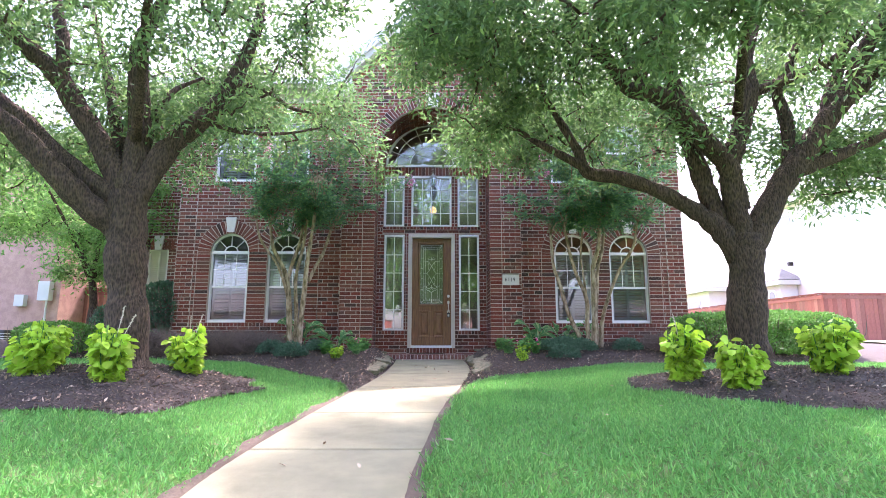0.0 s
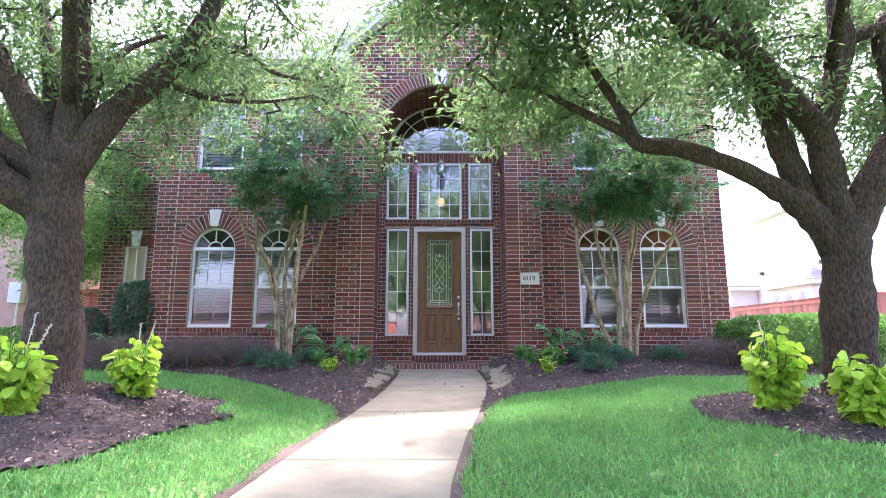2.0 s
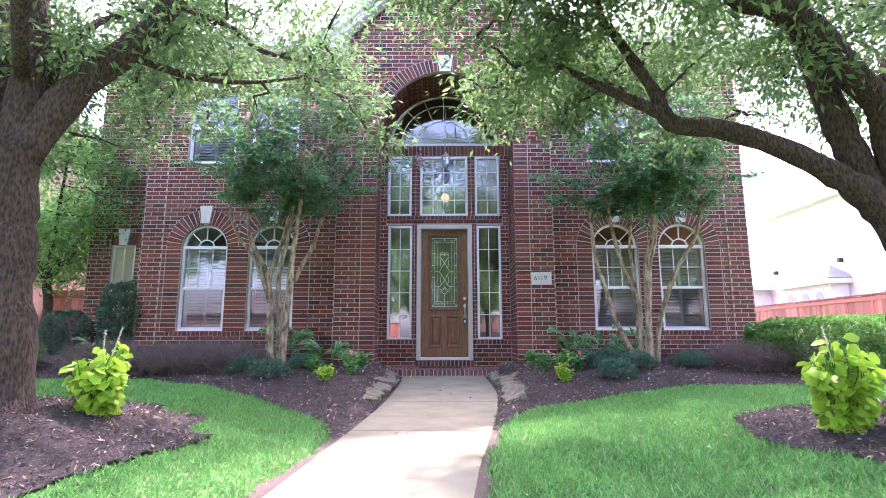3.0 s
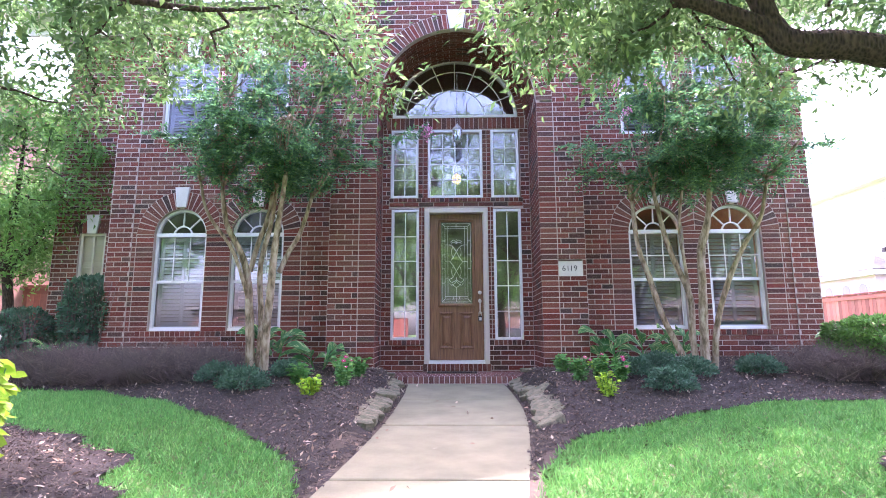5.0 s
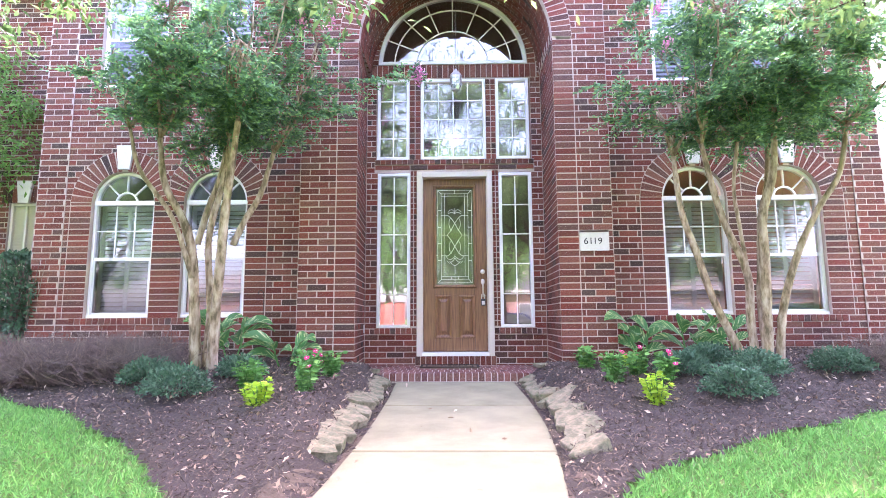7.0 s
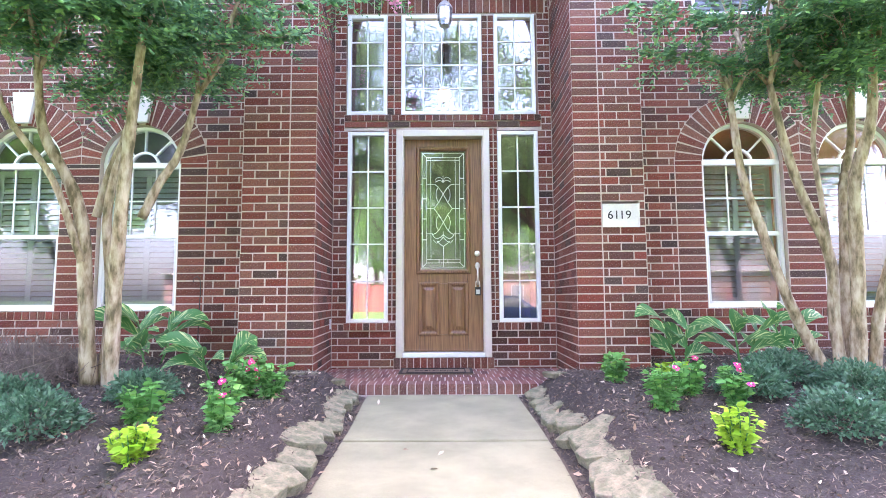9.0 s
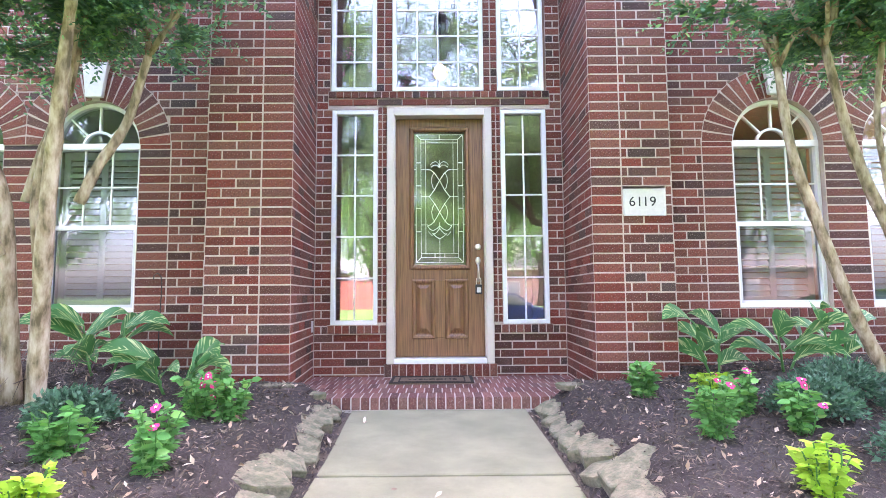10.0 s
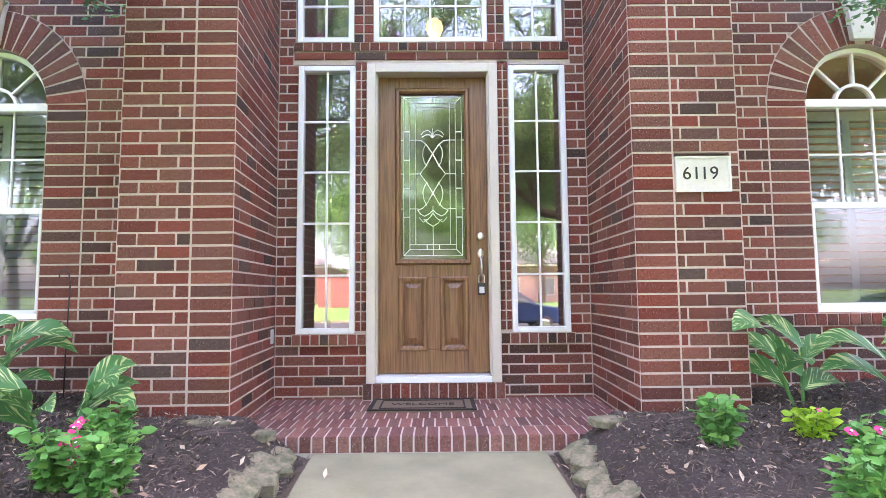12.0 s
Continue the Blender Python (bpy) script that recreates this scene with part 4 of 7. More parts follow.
# keystones
for c, z, y in [(c, SPRING + HALF + 0.02, WALL_Y) for c in LOW_L + LOW_R] + [((a + b) / 2, UP_Z[1] - 0.01, WALL_Y) for a, b in UP_L + UP_R] + [(-6.33, 2.40, WING_Y)]:
    k = Build().prism([(c - 0.075, z), (c + 0.075, z), (c + 0.118, z + 0.33), (c - 0.118, z + 0.33)], y - 0.045, y + 0.05)
    tagged(bevelled(k.ob("keystone", M_LIME), 0.006), "cream cast-stone keystone set in the brick arch", "keystone", "keystones")
k = Build().prism([(-0.08, ARCH_Z + ARCH_R - 0.02), (0.12, ARCH_Z + ARCH_R - 0.02), (0.17, ARCH_Z + ARCH_R + 0.30), (-0.13, ARCH_Z + ARCH_R + 0.30)], PIER_Y - 0.045, PIER_Y + 0.05)
tagged(bevelled(k.ob("keystone", M_LIME), 0.006), "cream cast-stone keystone at the crown of the entry arch", "keystone", "keystones")


def grid_window(name, x0, x1, z0, z1, cols, rows, y, label, f=0.042):
    w = thing(name, label, "window", kind="structure")
    fr = Build().box(x0, x0 + f, y - 0.035, y + 0.05, z0, z1).box(x1 - f, x1, y - 0.035, y + 0.05, z0, z1)
    fr.box(x0 + f, x1 - f, y - 0.034, y + 0.05, z0, z0 + f).box(x0 + f, x1 - f, y - 0.034, y + 0.05, z1 - f, z1)
    bevelled(fr.ob("window_frame", M_WHITE, w), 0.005)
    for j in range(rows):
        for i in range(cols):
            gx, gz = (x1 - x0 - 2 * f) / cols, (z1 - z0 - 2 * f) / rows
            sheet_glass(x0 + f + i * gx, x0 + f + (i + 1) * gx, y + 0.005, z0 + f + j * gz, z0 + f + (j + 1) * gz).ob("pane", M_GLASS, w)
    for i in range(1, cols):
        x = x0 + f + (x1 - x0 - 2 * f) * i / cols
        Build().box(x - 0.008, x + 0.008, y - 0.004, y + 0.014, z0 + f, z1 - f).ob("muntin", M_WHITE, w)
    for j in range(1, rows):
        z = z0 + f + (z1 - z0 - 2 * f) * j / rows
        Build().box(x0 + f, x1 - f, y - 0.0035, y + 0.0135, z - 0.008, z + 0.008).ob("muntin", M_WHITE, w)
    return w


WY = BACK_Y + 0.02
grid_window("window_10", -SIDE_X[1], -SIDE_X[0], *SIDE_Z, 2, 5, WY, "tall white sidelight window with divided panes beside the door")
grid_window("window_11", *SIDE_X, *SIDE_Z, 2, 5, WY, "tall white sidelight window with divided panes beside the door")
grid_window("window_12", *TRAN[0], *TRAN_Z, 2, 4, WY, "white transom window with divided panes")
grid_window("window_13", *TRAN[1], *TRAN_Z, 4, 4, WY, "wide white transom window with divided panes over the door")
grid_window("window_14", *TRAN[2], *TRAN_Z, 2, 4, WY, "white transom window with divided panes")
fan = thing("window_15", "white half-round fan window with sunburst bars under the arch", "window", kind="structure")
bevelled(Build().band(arc(-0.01, FAN_Z, FAN_R - 0.05, 0, math.pi, 40), arc(-0.01, FAN_Z, FAN_R, 0, math.pi, 40), WY - 0.035, WY + 0.05).ob("window_frame", M_WHITE, fan), 0.004)
Build().box(-0.01 - FAN_R, -0.01 + FAN_R, WY - 0.034, WY + 0.05, FAN_Z, FAN_Z + 0.045).ob("window_sill", M_WHITE, fan)
Build().add([(px, WY + 0.005, pz) for px, pz in arc(-0.01, FAN_Z + 0.02, FAN_R - 0.05, 0, math.pi, 40)], [tuple(range(41))]).ob("pane", M_GLASS, fan)
for r in (0.52, 0.85):
    Build().band(arc(-0.01, FAN_Z, r - 0.008, 0, math.pi, 30), arc(-0.01, FAN_Z, r + 0.008, 0, math.pi, 30), WY - 0.004, WY + 0.014).ob("fan_hoop", M_WHITE, fan)
for k in range(1, 8):
    m = Matrix.Translation((-0.01, 0, FAN_Z)) @ Matrix.Rotation(-math.pi * k / 8, 4, "Y")
    Build().box(0.52, FAN_R - 0.04, WY - 0.0035, WY + 0.0135, -0.008, 0.008, m).ob("fan_spoke", M_WHITE, fan)

# ---- front door ----
door = thing("door_1", "walnut-stained wooden front door with a leaded glass panel and two raised panels, closed", "door", kind="structure")
jamb = Build()
for s in (-1, 1):
    a, b = sorted((s * 0.457, s * 0.53))
    jamb.box(a, b, -0.135, 0.06, 0.18, DOOR_TOP)
    a, b = sorted((s * 0.445, s * 0.475))
    jamb.box(a, b, -0.10, 0.02, 0.18, DOOR_TOP - 0.03)
jamb.box(-0.457, 0.457, -0.134, 0.06, 2.672, DOOR_TOP)
bevelled(jamb.ob("door_frame", M_TAN, door, "taupe painted brickmould frame"), 0.006)
bevelled(Build().box(-0.455, 0.455, -0.14, 0.05, 0.182, 0.232).ob("threshold", M_WHITE, door, "pale aluminium threshold"), 0.006)
GX, GZ0, GZ1 = 0.275, 1.14, 2.545
slabb = Build()
zb, zt = 0.24, 2.668
slabb.box(-0.452, -GX, -0.022, 0.022, zb, zt).box(GX, 0.452, -0.022, 0.022, zb, zt)
slabb.box(-GX, GX, -0.022, 0.022, GZ1, zt).box(-GX, GX, -0.022, 0.022, 1.0, GZ0).box(-GX, GX, -0.0215, 0.022, zb, 0.425)
slabb.box(-0.06, 0.06, -0.0215, 0.022, 0.425, 1.0).box(-GX, -0.06, -0.008, 0.02, 0.425, 1.0).box(0.06, GX, -0.008, 0.02, 0.425, 1.0)
bevelled(slabb.ob("slab", M_WOOD, door), 0.005)


def moulding(x0, x1, z0, z1, w, y0, y1, parent, name="moulding"):
    b = Build()
    o = [(x0, z0), (x1, z0), (x1, z1), (x0, z1)]
    rings = [(0.0, y0), (w * 0.3, y1), (w * 0.7, y1 + 0.003), (w, y0 + 0.002)]
    for inset, y in rings:
        b.v += [(x0 + inset, y, z0 + inset), (x1 - inset, y, z0 + inset), (x1 - inset, y, z1 - inset), (x0 + inset, y, z1 - inset)]
    for lv in range(3):
        for i in range(4):
            b.f.append((lv * 4 + i, lv * 4 + (i + 1) % 4, lv * 4 + 4 + (i + 1) % 4, lv * 4 + 4 + i))
    return b.ob(name, M_WOOD, parent)


moulding(-GX - 0.035, GX + 0.035, GZ0 - 0.035, GZ1 + 0.035, 0.05, -0.023, -0.042, door)
for a, b in ((-GX, -0.06), (0.06, GX)):
    moulding(a - 0.012, b + 0.012, 0.413, 1.012, 0.045, -0.023, -0.034, door)
    px = Build()
    x0, x1, z0, z1 = a + 0.04, b - 0.04, 0.47, 0.955
    px.v += [(x0, -0.009, z0), (x1, -0.009, z0), (x1, -0.009, z1), (x0, -0.009, z1), (x0 + 0.035, -0.026, z0 + 0.05), (x1 - 0.035, -0.026, z0 + 0.05), (x1 - 0.035, -0.026, z1 - 0.035), (x0 + 0.035, -0.026, z1 - 0.035)]
    px.f += [(4, 5, 6, 7), (0, 1, 5, 4), (1, 2, 6, 5), (2, 3, 7, 6), (3, 0, 4, 7)]
    px.ob("raised_panel", M_WOOD, door)
sheet_glass(-GX - 0.005, GX + 0.005, 0.003, GZ0 - 0.005, GZ1 + 0.005).ob("leaded_pane", M_LEADED, door, "textured leaded glass")


def came(pts, r=0.0055):
    Build().tube([(x, -0.004, z) for x, z in pts], [r * 0.7] * len(pts), 5).ob("came", M_CAME, door)


GC = (GZ0 + GZ1) / 2
HZ = (GZ1 - GZ0) / 2
for sx in (-1, 1):
    # border strips
    for x, lo, hi in ((GX - 0.006, -HZ + 0.006, HZ - 0.006), (0.240, -0.66, 0.665), (0.190, -0.61, 0.615), (0.142, -0.57, 0.615)):
        came([(sx * x, GC + lo), (sx * x, GC + hi)], 0.0042)
    for z, x in ((HZ - 0.006, GX - 0.006), (0.665, 0.24), (0.615, 0.19), (0.58, 0.19), (-0.57, 0.19), (-0.61, 0.19), (-0.66, 0.24), (-HZ + 0.006, GX - 0.006)):
        came([(0, GC + z), (sx * x, GC + z)], 0.0042)
    came([(sx * 0.240, GC + 0.665), (sx * 0.190, GC + 0.615)])
    came([(sx * 0.240, GC - 0.66), (sx * 0.190, GC - 0.61)])
    for z in (0.37, 0.13, -0.105, -0.345):
        came([(sx * 0.240, GC + z), (sx * 0.190, GC + z)], 0.0075)
    for z, x in ((0.30, 0.13), (0.016, 0.105), (-0.275, 0.12)):
        came([(sx * (GX - 0.006), GC + z), (sx * 0.240, GC + z)], 0.004)
        came([(sx * 0.190, GC + z), (sx * x, GC + z)], 0.004)
    came([(sx * 0.05, GC - 0.57), (sx * 0.05, GC - 0.61)])
    # crossed ribbons round a diamond, with a lens above and below
    came([(-sx * 0.13, GC + 0.30), (-sx * 0.09, GC + 0.295), (-sx * 0.05, GC + 0.26), (0, GC + 0.185), (sx * 0.05, GC + 0.09), (sx * 0.105, GC + 0.016), (sx * 0.05, GC - 0.06), (0, GC - 0.145), (-sx * 0.045, GC - 0.225), (-sx * 0.085, GC - 0.27), (-sx * 0.125, GC - 0.285)], 0.006)
    came([(sx * 0.055, GC + 0.27), (sx * 0.078, GC + 0.22), (sx * 0.082, GC + 0.165), (sx * 0.068, GC + 0.11), (sx * 0.045, GC + 0.08)], 0.005)
    came([(sx * 0.045, GC - 0.055), (sx * 0.070, GC - 0.09), (sx * 0.082, GC - 0.14), (sx * 0.074, GC - 0.20), (sx * 0.05, GC - 0.25)], 0.005)
    # crown of plumes above, scrolls below
    came([(0, GC + 0.32), (sx * 0.025, GC + 0.345), (sx * 0.055, GC + 0.345), (sx * 0.088, GC + 0.325)], 0.006)
    came([(0, GC + 0.32), (sx * 0.012, GC + 0.365), (sx * 0.04, GC + 0.385), (sx * 0.075, GC + 0.37), (sx * 0.095, GC + 0.345)], 0.0045)
    came([(0, GC - 0.285), (sx * 0.03, GC - 0.315), (sx * 0.07, GC - 0.335), (sx * 0.10, GC - 0.32), (sx * 0.125, GC - 0.285)], 0.006)
    came([(0, GC - 0.42), (sx * 0.04, GC - 0.395), (sx * 0.075, GC - 0.36), (sx * 0.045, GC - 0.365), (sx * 0.02, GC - 0.34), (0, GC - 0.31)], 0.006)
    came([(sx * 0.045, GC - 0.365), (sx * 0.08, GC - 0.385), (sx * 0.115, GC - 0.345)], 0.0045)
came([(0, GC + 0.615), (0, GC + 0.665)])
came([(0, GC + 0.40), (0, GC + 0.32)], 0.004)
came([(0, GC - 0.25), (0, GC - 0.31)], 0.004)
came([(0, GC - 0.42), (0, GC - 0.66)], 0.004)

# lockset: deadbolt, grip handle, hanging lock box
HX = 0.385
Build().lathe([(0.0, -0.012), (0.022, -0.012), (0.032, -0.004), (0.032, 0.004)], sides=20).ob("deadbolt", M_NICKEL, door, "satin nickel deadbolt", True).matrix_local = Matrix.Translation((HX, -0.03, 1.335)) @ Matrix.Rotation(radians(-90), 4, "X")
o = Build().lathe([(0.0, 0.014), (0.02, 0.014), (0.027, 0.004), (0.027, -0.004)], sides=20).ob("handle_rose", M_NICKEL, door, "satin nickel handle rose", True)
o.matrix_local = Matrix.Translation((HX, -0.026, 1.195)) @ Matrix.Rotation(radians(90), 4, "X") @ Matrix.Diagonal((1, 1.5, 1, 1))
Build().tube([(HX, -0.03, 1.17), (HX, -0.075, 1.155), (HX, -0.085, 1.10), (HX, -0.075, 1.02), (HX, -0.03, 0.985)], [0.010, 0.012, 0.012, 0.011, 0.010], 10).ob("grip_handle", M_NICKEL, door, "curved satin nickel grip handle", True)
lockbox = Build().box(HX - 0.032, HX + 0.032, -0.10, -0.055, 0.86, 0.955)
lb = bevelled(lockbox.ob("lock_box", M_BLACK), 0.008)
tagged(lb, "black key lock box hung on the door handle", "lock box")
Build().tube([(HX - 0.022, -0.078, 0.95), (HX - 0.022, -0.078, 1.01), (HX, -0.078, 1.035), (HX + 0.022, -0.078, 1.01), (HX + 0.022, -0.078, 0.95)], [0.005] * 5, 8).ob("shackle", M_NICKEL, lb, "steel shackle")
Build().box(HX - 0.02, HX + 0.02, -0.103, -0.099, 0.875, 0.925).ob("dial_plate", M_UTILITY, lb, "grey dial plate")

# house number plaque
plaque = Build().box(1.490, 1.829, PIER_Y - 0.006, PIER_Y + 0.02, 1.480, 1.700)
pl = bevelled(plaque.ob("house_number_plaque", M_LIME), 0.004)
tagged(pl, "cream cast-stone address plaque with black numerals set in brick", "address plaque")
rim = Build()
for a, b, c, d in ((1.490, 1.829, 1.688, 1.700), (1.490, 1.829, 1.480, 1.492), (1.490, 1.502, 1.492, 1.688), (1.817, 1.829, 1.492, 1.688)):
    rim.box(a, b, PIER_Y - 0.013, PIER_Y - 0.004, c, d)
rim.ob("plaque_rim", M_LIME, pl)


def lettering(text, size, at, mat, parent, name, turn=(90, 0, 0), depth=0.002):
    cu = bpy.data.curves.new(name, "FONT")
    cu.body, cu.size, cu.extrude, cu.align_x, cu.align_y = text, size, depth, "CENTER", "CENTER"
    cu.materials.append(mat)
    o = new(name, cu)
    o.parent = parent
    o.matrix_local = pose(*at, *turn)
    return o


for k, digit in enumerate("6119"):
    lettering(digit, 0.112, (1.645 + (-0.086, -0.027, 0.023, 0.082)[k], PIER_Y - 0.008, 1.592), M_NUMERAL, pl, "numeral")

# welcome mat
mat_t = thing("door_mat", "brown coir welcome mat with a dark border on the brick porch", "door mat")
bevelled(Build().box(-0.46, 0.30, -0.60, -0.20, PORCH_Z, PORCH_Z + 0.016).ob("coir_pad", M_MAT, mat_t), 0.004)
bord = Build()
for k, wdt in ((0.0, 0.03), (0.075, 0.012)):
    a, b, c, d = -0.46 + k, 0.30 - k, -0.60 + k * 0.8, -0.20 - k * 0.8
    bord.box(a, b, c, c + wdt, PORCH_Z + 0.012, PORCH_Z + 0.020).box(a, b, d - wdt, d, PORCH_Z + 0.012, PORCH_Z + 0.020)
    bord.box(a, a + wdt, c + wdt, d - wdt, PORCH_Z + 0.012, PORCH_Z + 0.020).box(b - wdt, b, c + wdt, d - wdt, PORCH_Z + 0.012, PORCH_Z + 0.020)
bord.ob("border", M_MATLINE, mat_t, "dark woven border")
lettering("WELCOME", 0.095, (-0.08, -0.40, PORCH_Z + 0.0165), M_MATLINE, mat_t, "lettering", (0, 0, 0))

# iron garden hook leaning by the west wall
hook = Build().tube([(0, 0, 0), (0.0, 0, 0.5), (0.01, 0, 0.92), (0.0, 0, 0.99), (-0.03, 0, 1.02), (-0.06, 0, 1.0), (-0.065, 0, 0.96)], [0.005] * 7, 6).ob("garden_hook", M_BRONZE, smooth=True)
hook.location = (-2.43, -0.76, 0.04)
tagged(hook, "thin dark iron garden hook standing against the brick wall", "garden hook")

# outlet on the recess wall
ol = Build().box(-1.262, -1.236, -0.24, -0.17, 0.50, 0.61)
tagged(bevelled(ol.ob("outlet_cover", M_UTILITY), 0.004), "small grey weatherproof outlet cover on brick", "outlet")

# pendant lantern in the porch arch
lan = thing("pendant_lantern", "weathered pewter glass lantern hanging on a chain in the porch arch", "lantern", (0.03, -0.55, 3.74))
lan.scale = (0.72, 0.72, 0.72)
Build().lathe([(0.0, 0.47), (0.02, 0.46), (0.035, 0.42), (0.10, 0.36), (0.115, 0.33), (0.115, 0.31)], sides=8).ob("cap", M_PEWTER, lan, "pewter domed cap")
Build().lathe([(0.105, 0.31), (0.105, 0.12), (0.07, 0.04)], sides=8).ob("glass_panes", M_GLASS, lan, "clear bevelled glass")
for k in range(8):
    w = 2 * math.pi * k / 8
    Build().tube([(0.108 * math.cos(w), 0.108 * math.sin(w), 0.31), (0.108 * math.cos(w), 0.108 * math.sin(w), 0.12), (0.072 * math.cos(w), 0.072 * math.sin(w), 0.04)], [0.006] * 3, 5).ob("rib", M_PEWTER, lan)
Build().lathe([(0.072, 0.045), (0.072, 0.03), (0.03, 0.0), (0.012, -0.03), (0.0, -0.05)], sides=8).ob("base", M_PEWTER, lan)
for k in range(24):
    m = Matrix.Translation((0, 0, 0.49 + k * 0.052)) @ Matrix.Rotation(radians(90 * (k % 2)), 4, "Z")
    pts = [m @ Vector((0.012 * math.cos(t), 0, 0.03 * math.sin(t))) for t in [2 * math.pi * i / 8 for i in range(9)]]
    Build().tube(pts, [0.0028] * 9, 4).ob("chain_link", M_PEWTER, lan)

# ---- roof ----
roof = thing("roof", "grey asphalt shingle roof with cream fascia and eaves", "roof", kind="structure")
rb = Build()
EA = 6.05
rb.add([(-7.4, -1.0, EA), (7.4 - 1.5, -1.0, EA), (5.9, 12, EA), (-7.4, 12, EA), (-3.0, 4.6, 10.2), (2.0, 4.6, 10.2)], [(0, 1, 5, 4), (1, 2, 5), (2, 3, 4, 5), (3, 0, 4), (3, 2, 1, 0)])
rb.ob("main_roof", M_SHINGLE, roof)
g2 = Build()
for s in (-1, 1):
    pts = [(s * 2.42, 5.86), (0, 8.09), (0, 7.97), (s * 2.42, 5.74)]
    g2.prism(pts if s < 0 else pts[::-1], -1.45, 4.0)
g2.ob("gable_roof", M_SHINGLE, roof)
fa = Build()
for s in (-1, 1):
    pts = [(s * 2.44, 5.85), (0, 8.075), (0, 7.80), (s * 2.44, 5.58)]
    fa.prism(pts if s < 0 else pts[::-1], -1.47, -1.40)
    pts = [(s * 2.30, 5.90), (0, 7.99), (0, 7.66), (s * 2.30, 5.57)]
    fa.prism(pts if s < 0 else pts[::-1], -1.40, PIER_Y - 0.004)
bevelled(fa.ob("rake_board", M_FASCIA, roof, "cream painted rake board"), 0.006)
for s in (-1, 1):
    rt = Build()
    a, b = sorted((s * 1.72, s * 2.44))
    rt.box(a, b, -1.46, PIER_Y + 0.3, 5.72, 5.90).box(a + 0.03, b - 0.03, -1.42, PIER_Y + 0.3, 5.62, 5.72).box(a + 0.08, b - 0.08, -1.36, PIER_Y + 0.3, 5.54, 5.62)
    bevelled(rt.ob("eave_return", M_FASCIA, roof, "cream boxed eave return"), 0.006)
ev = Build()
for a, b in ((-7.4, -1.9), (1.9, 5.95)):
    ev.box(a, b, -1.03, -0.99, 5.88, 6.07).box(a, b, -0.99, -0.42, 5.90, 5.94).box(a, b, WALL_Y - 0.03, WALL_Y + 0.02, 5.70, 5.90)
    ev.box(a, b, -1.13, -1.03, 5.94, 6.06)
ev.ob("eave", M_FASCIA, roof, "cream soffit, fascia and gutter")

# rear shell and the rooms behind the glass
shell = Build().box(-7.02, -6.9, WING_Y + 0.2, 12, -0.2, 6.0).box(5.36, 5.56, WALL_Y + 0.2, 12, -0.2, 6.0).box(-7.02, 5.56, 11.8, 12, -0.2, 6.0)
shell.box(-5.56, -5.46, WALL_Y + 0.2, WING_Y + 0.2, -0.2, 6.0)
tagged(shell.ob("wall_rear", M_PINKBRICK), "brick side and rear walls of the house", "wall", kind="structure")
rooms = Build()
rooms.box(-6.9, 5.36, 3.6, 3.7, 0.1, 6.0)
for x in (-5.35, -1.6, 1.6):
    rooms.box(x - 0.05, x + 0.05, WALL_Y + 0.25 if abs(x) > 1.7 else BACK_Y + 0.25, 3.6, 0.1, 6.0)
tagged(rooms.ob("wall_inner", M_INNER), "beige plastered inner walls", "wall", kind="structure")
fl = Build().box(-6.9, 5.36, BACK_Y + 0.22, 3.6, 0.10, 0.17).box(-6.9, -1.94, WALL_Y + 0.22, BACK_Y + 0.2, 0.1, 0.17).box(1.94, 5.36, WALL_Y + 0.22, BACK_Y + 0.2, 0.1, 0.17)
fl.box(-5.3, -1.66, BACK_Y + 0.25, 3.6, 3.1, 3.4).box(1.66, 5.3, BACK_Y + 0.25, 3.6, 3.1, 3.4)
tagged(fl.ob("floor_inner", M_FLOOR), "brown interior floors", "floor", kind="structure")
tagged(Build().box(-6.9, 5.36, WALL_Y + 0.22, 3.6, 5.95, 6.0).ob("ceiling_inner", M_INNER), "plain interior ceiling", "ceiling", kind="structure")

chand = thing("chandelier", "lit warm glass chandelier in the entry hall", "chandelier", (0.02, 0.9, 3.58))
Build().lathe([(0.0, -0.11), (0.06, -0.09), (0.09, -0.03), (0.075, 0.04), (0.03, 0.08)], sides=16).ob("glass_bowl", M_BULB, chand, "glowing warm glass bowl", True)
Build().tube([(0, 0, 0.10), (0, 0, 2.6)], [0.008, 0.008], 6).ob("stem", M_BRONZE, chand)
for k in range(6):
    w = math.pi * k / 3
    Build().tube([(0.05 * math.cos(w), 0.05 * math.sin(w), 0.12), (0.16 * math.cos(w), 0.16 * math.sin(w), 0.06), (0.20 * math.cos(w), 0.20 * math.sin(w), 0.14)], [0.007] * 3, 6).ob("arm", M_BRONZE, chand)
pd = bpy.data.lights.new("hall_lamp", "POINT")
pd.energy, pd.color, pd.shadow_soft_size = 0.7, (1.0, 0.75, 0.45), 0.1
new("hall_lamp", pd).location = (0.02, 0.9, 3.30)
dl = thing("dining_light", "warm drum pendant light in the room behind the shutters", "pendant light", (3.0, 1.3, 2.05))
Build().lathe([(0.0, 0.0), (0.22, 0.01), (0.22, 0.12), (0.0, 0.13)], sides=20).ob("shade", M_CEILGLOW, dl, "glowing cream shade", True)
Build().tube([(0, 0, 0.13), (0, 0, 1.05)], [0.008, 0.008], 6).ob("rod", M_BRONZE, dl)
pd2 = bpy.data.lights.new("dining_lamp", "POINT")
pd2.energy, pd2.color, pd2.shadow_soft_size = 6, (1.0, 0.60, 0.26), 0.15
new("dining_lamp", pd2).location = (3.0, 1.3, 2.6)


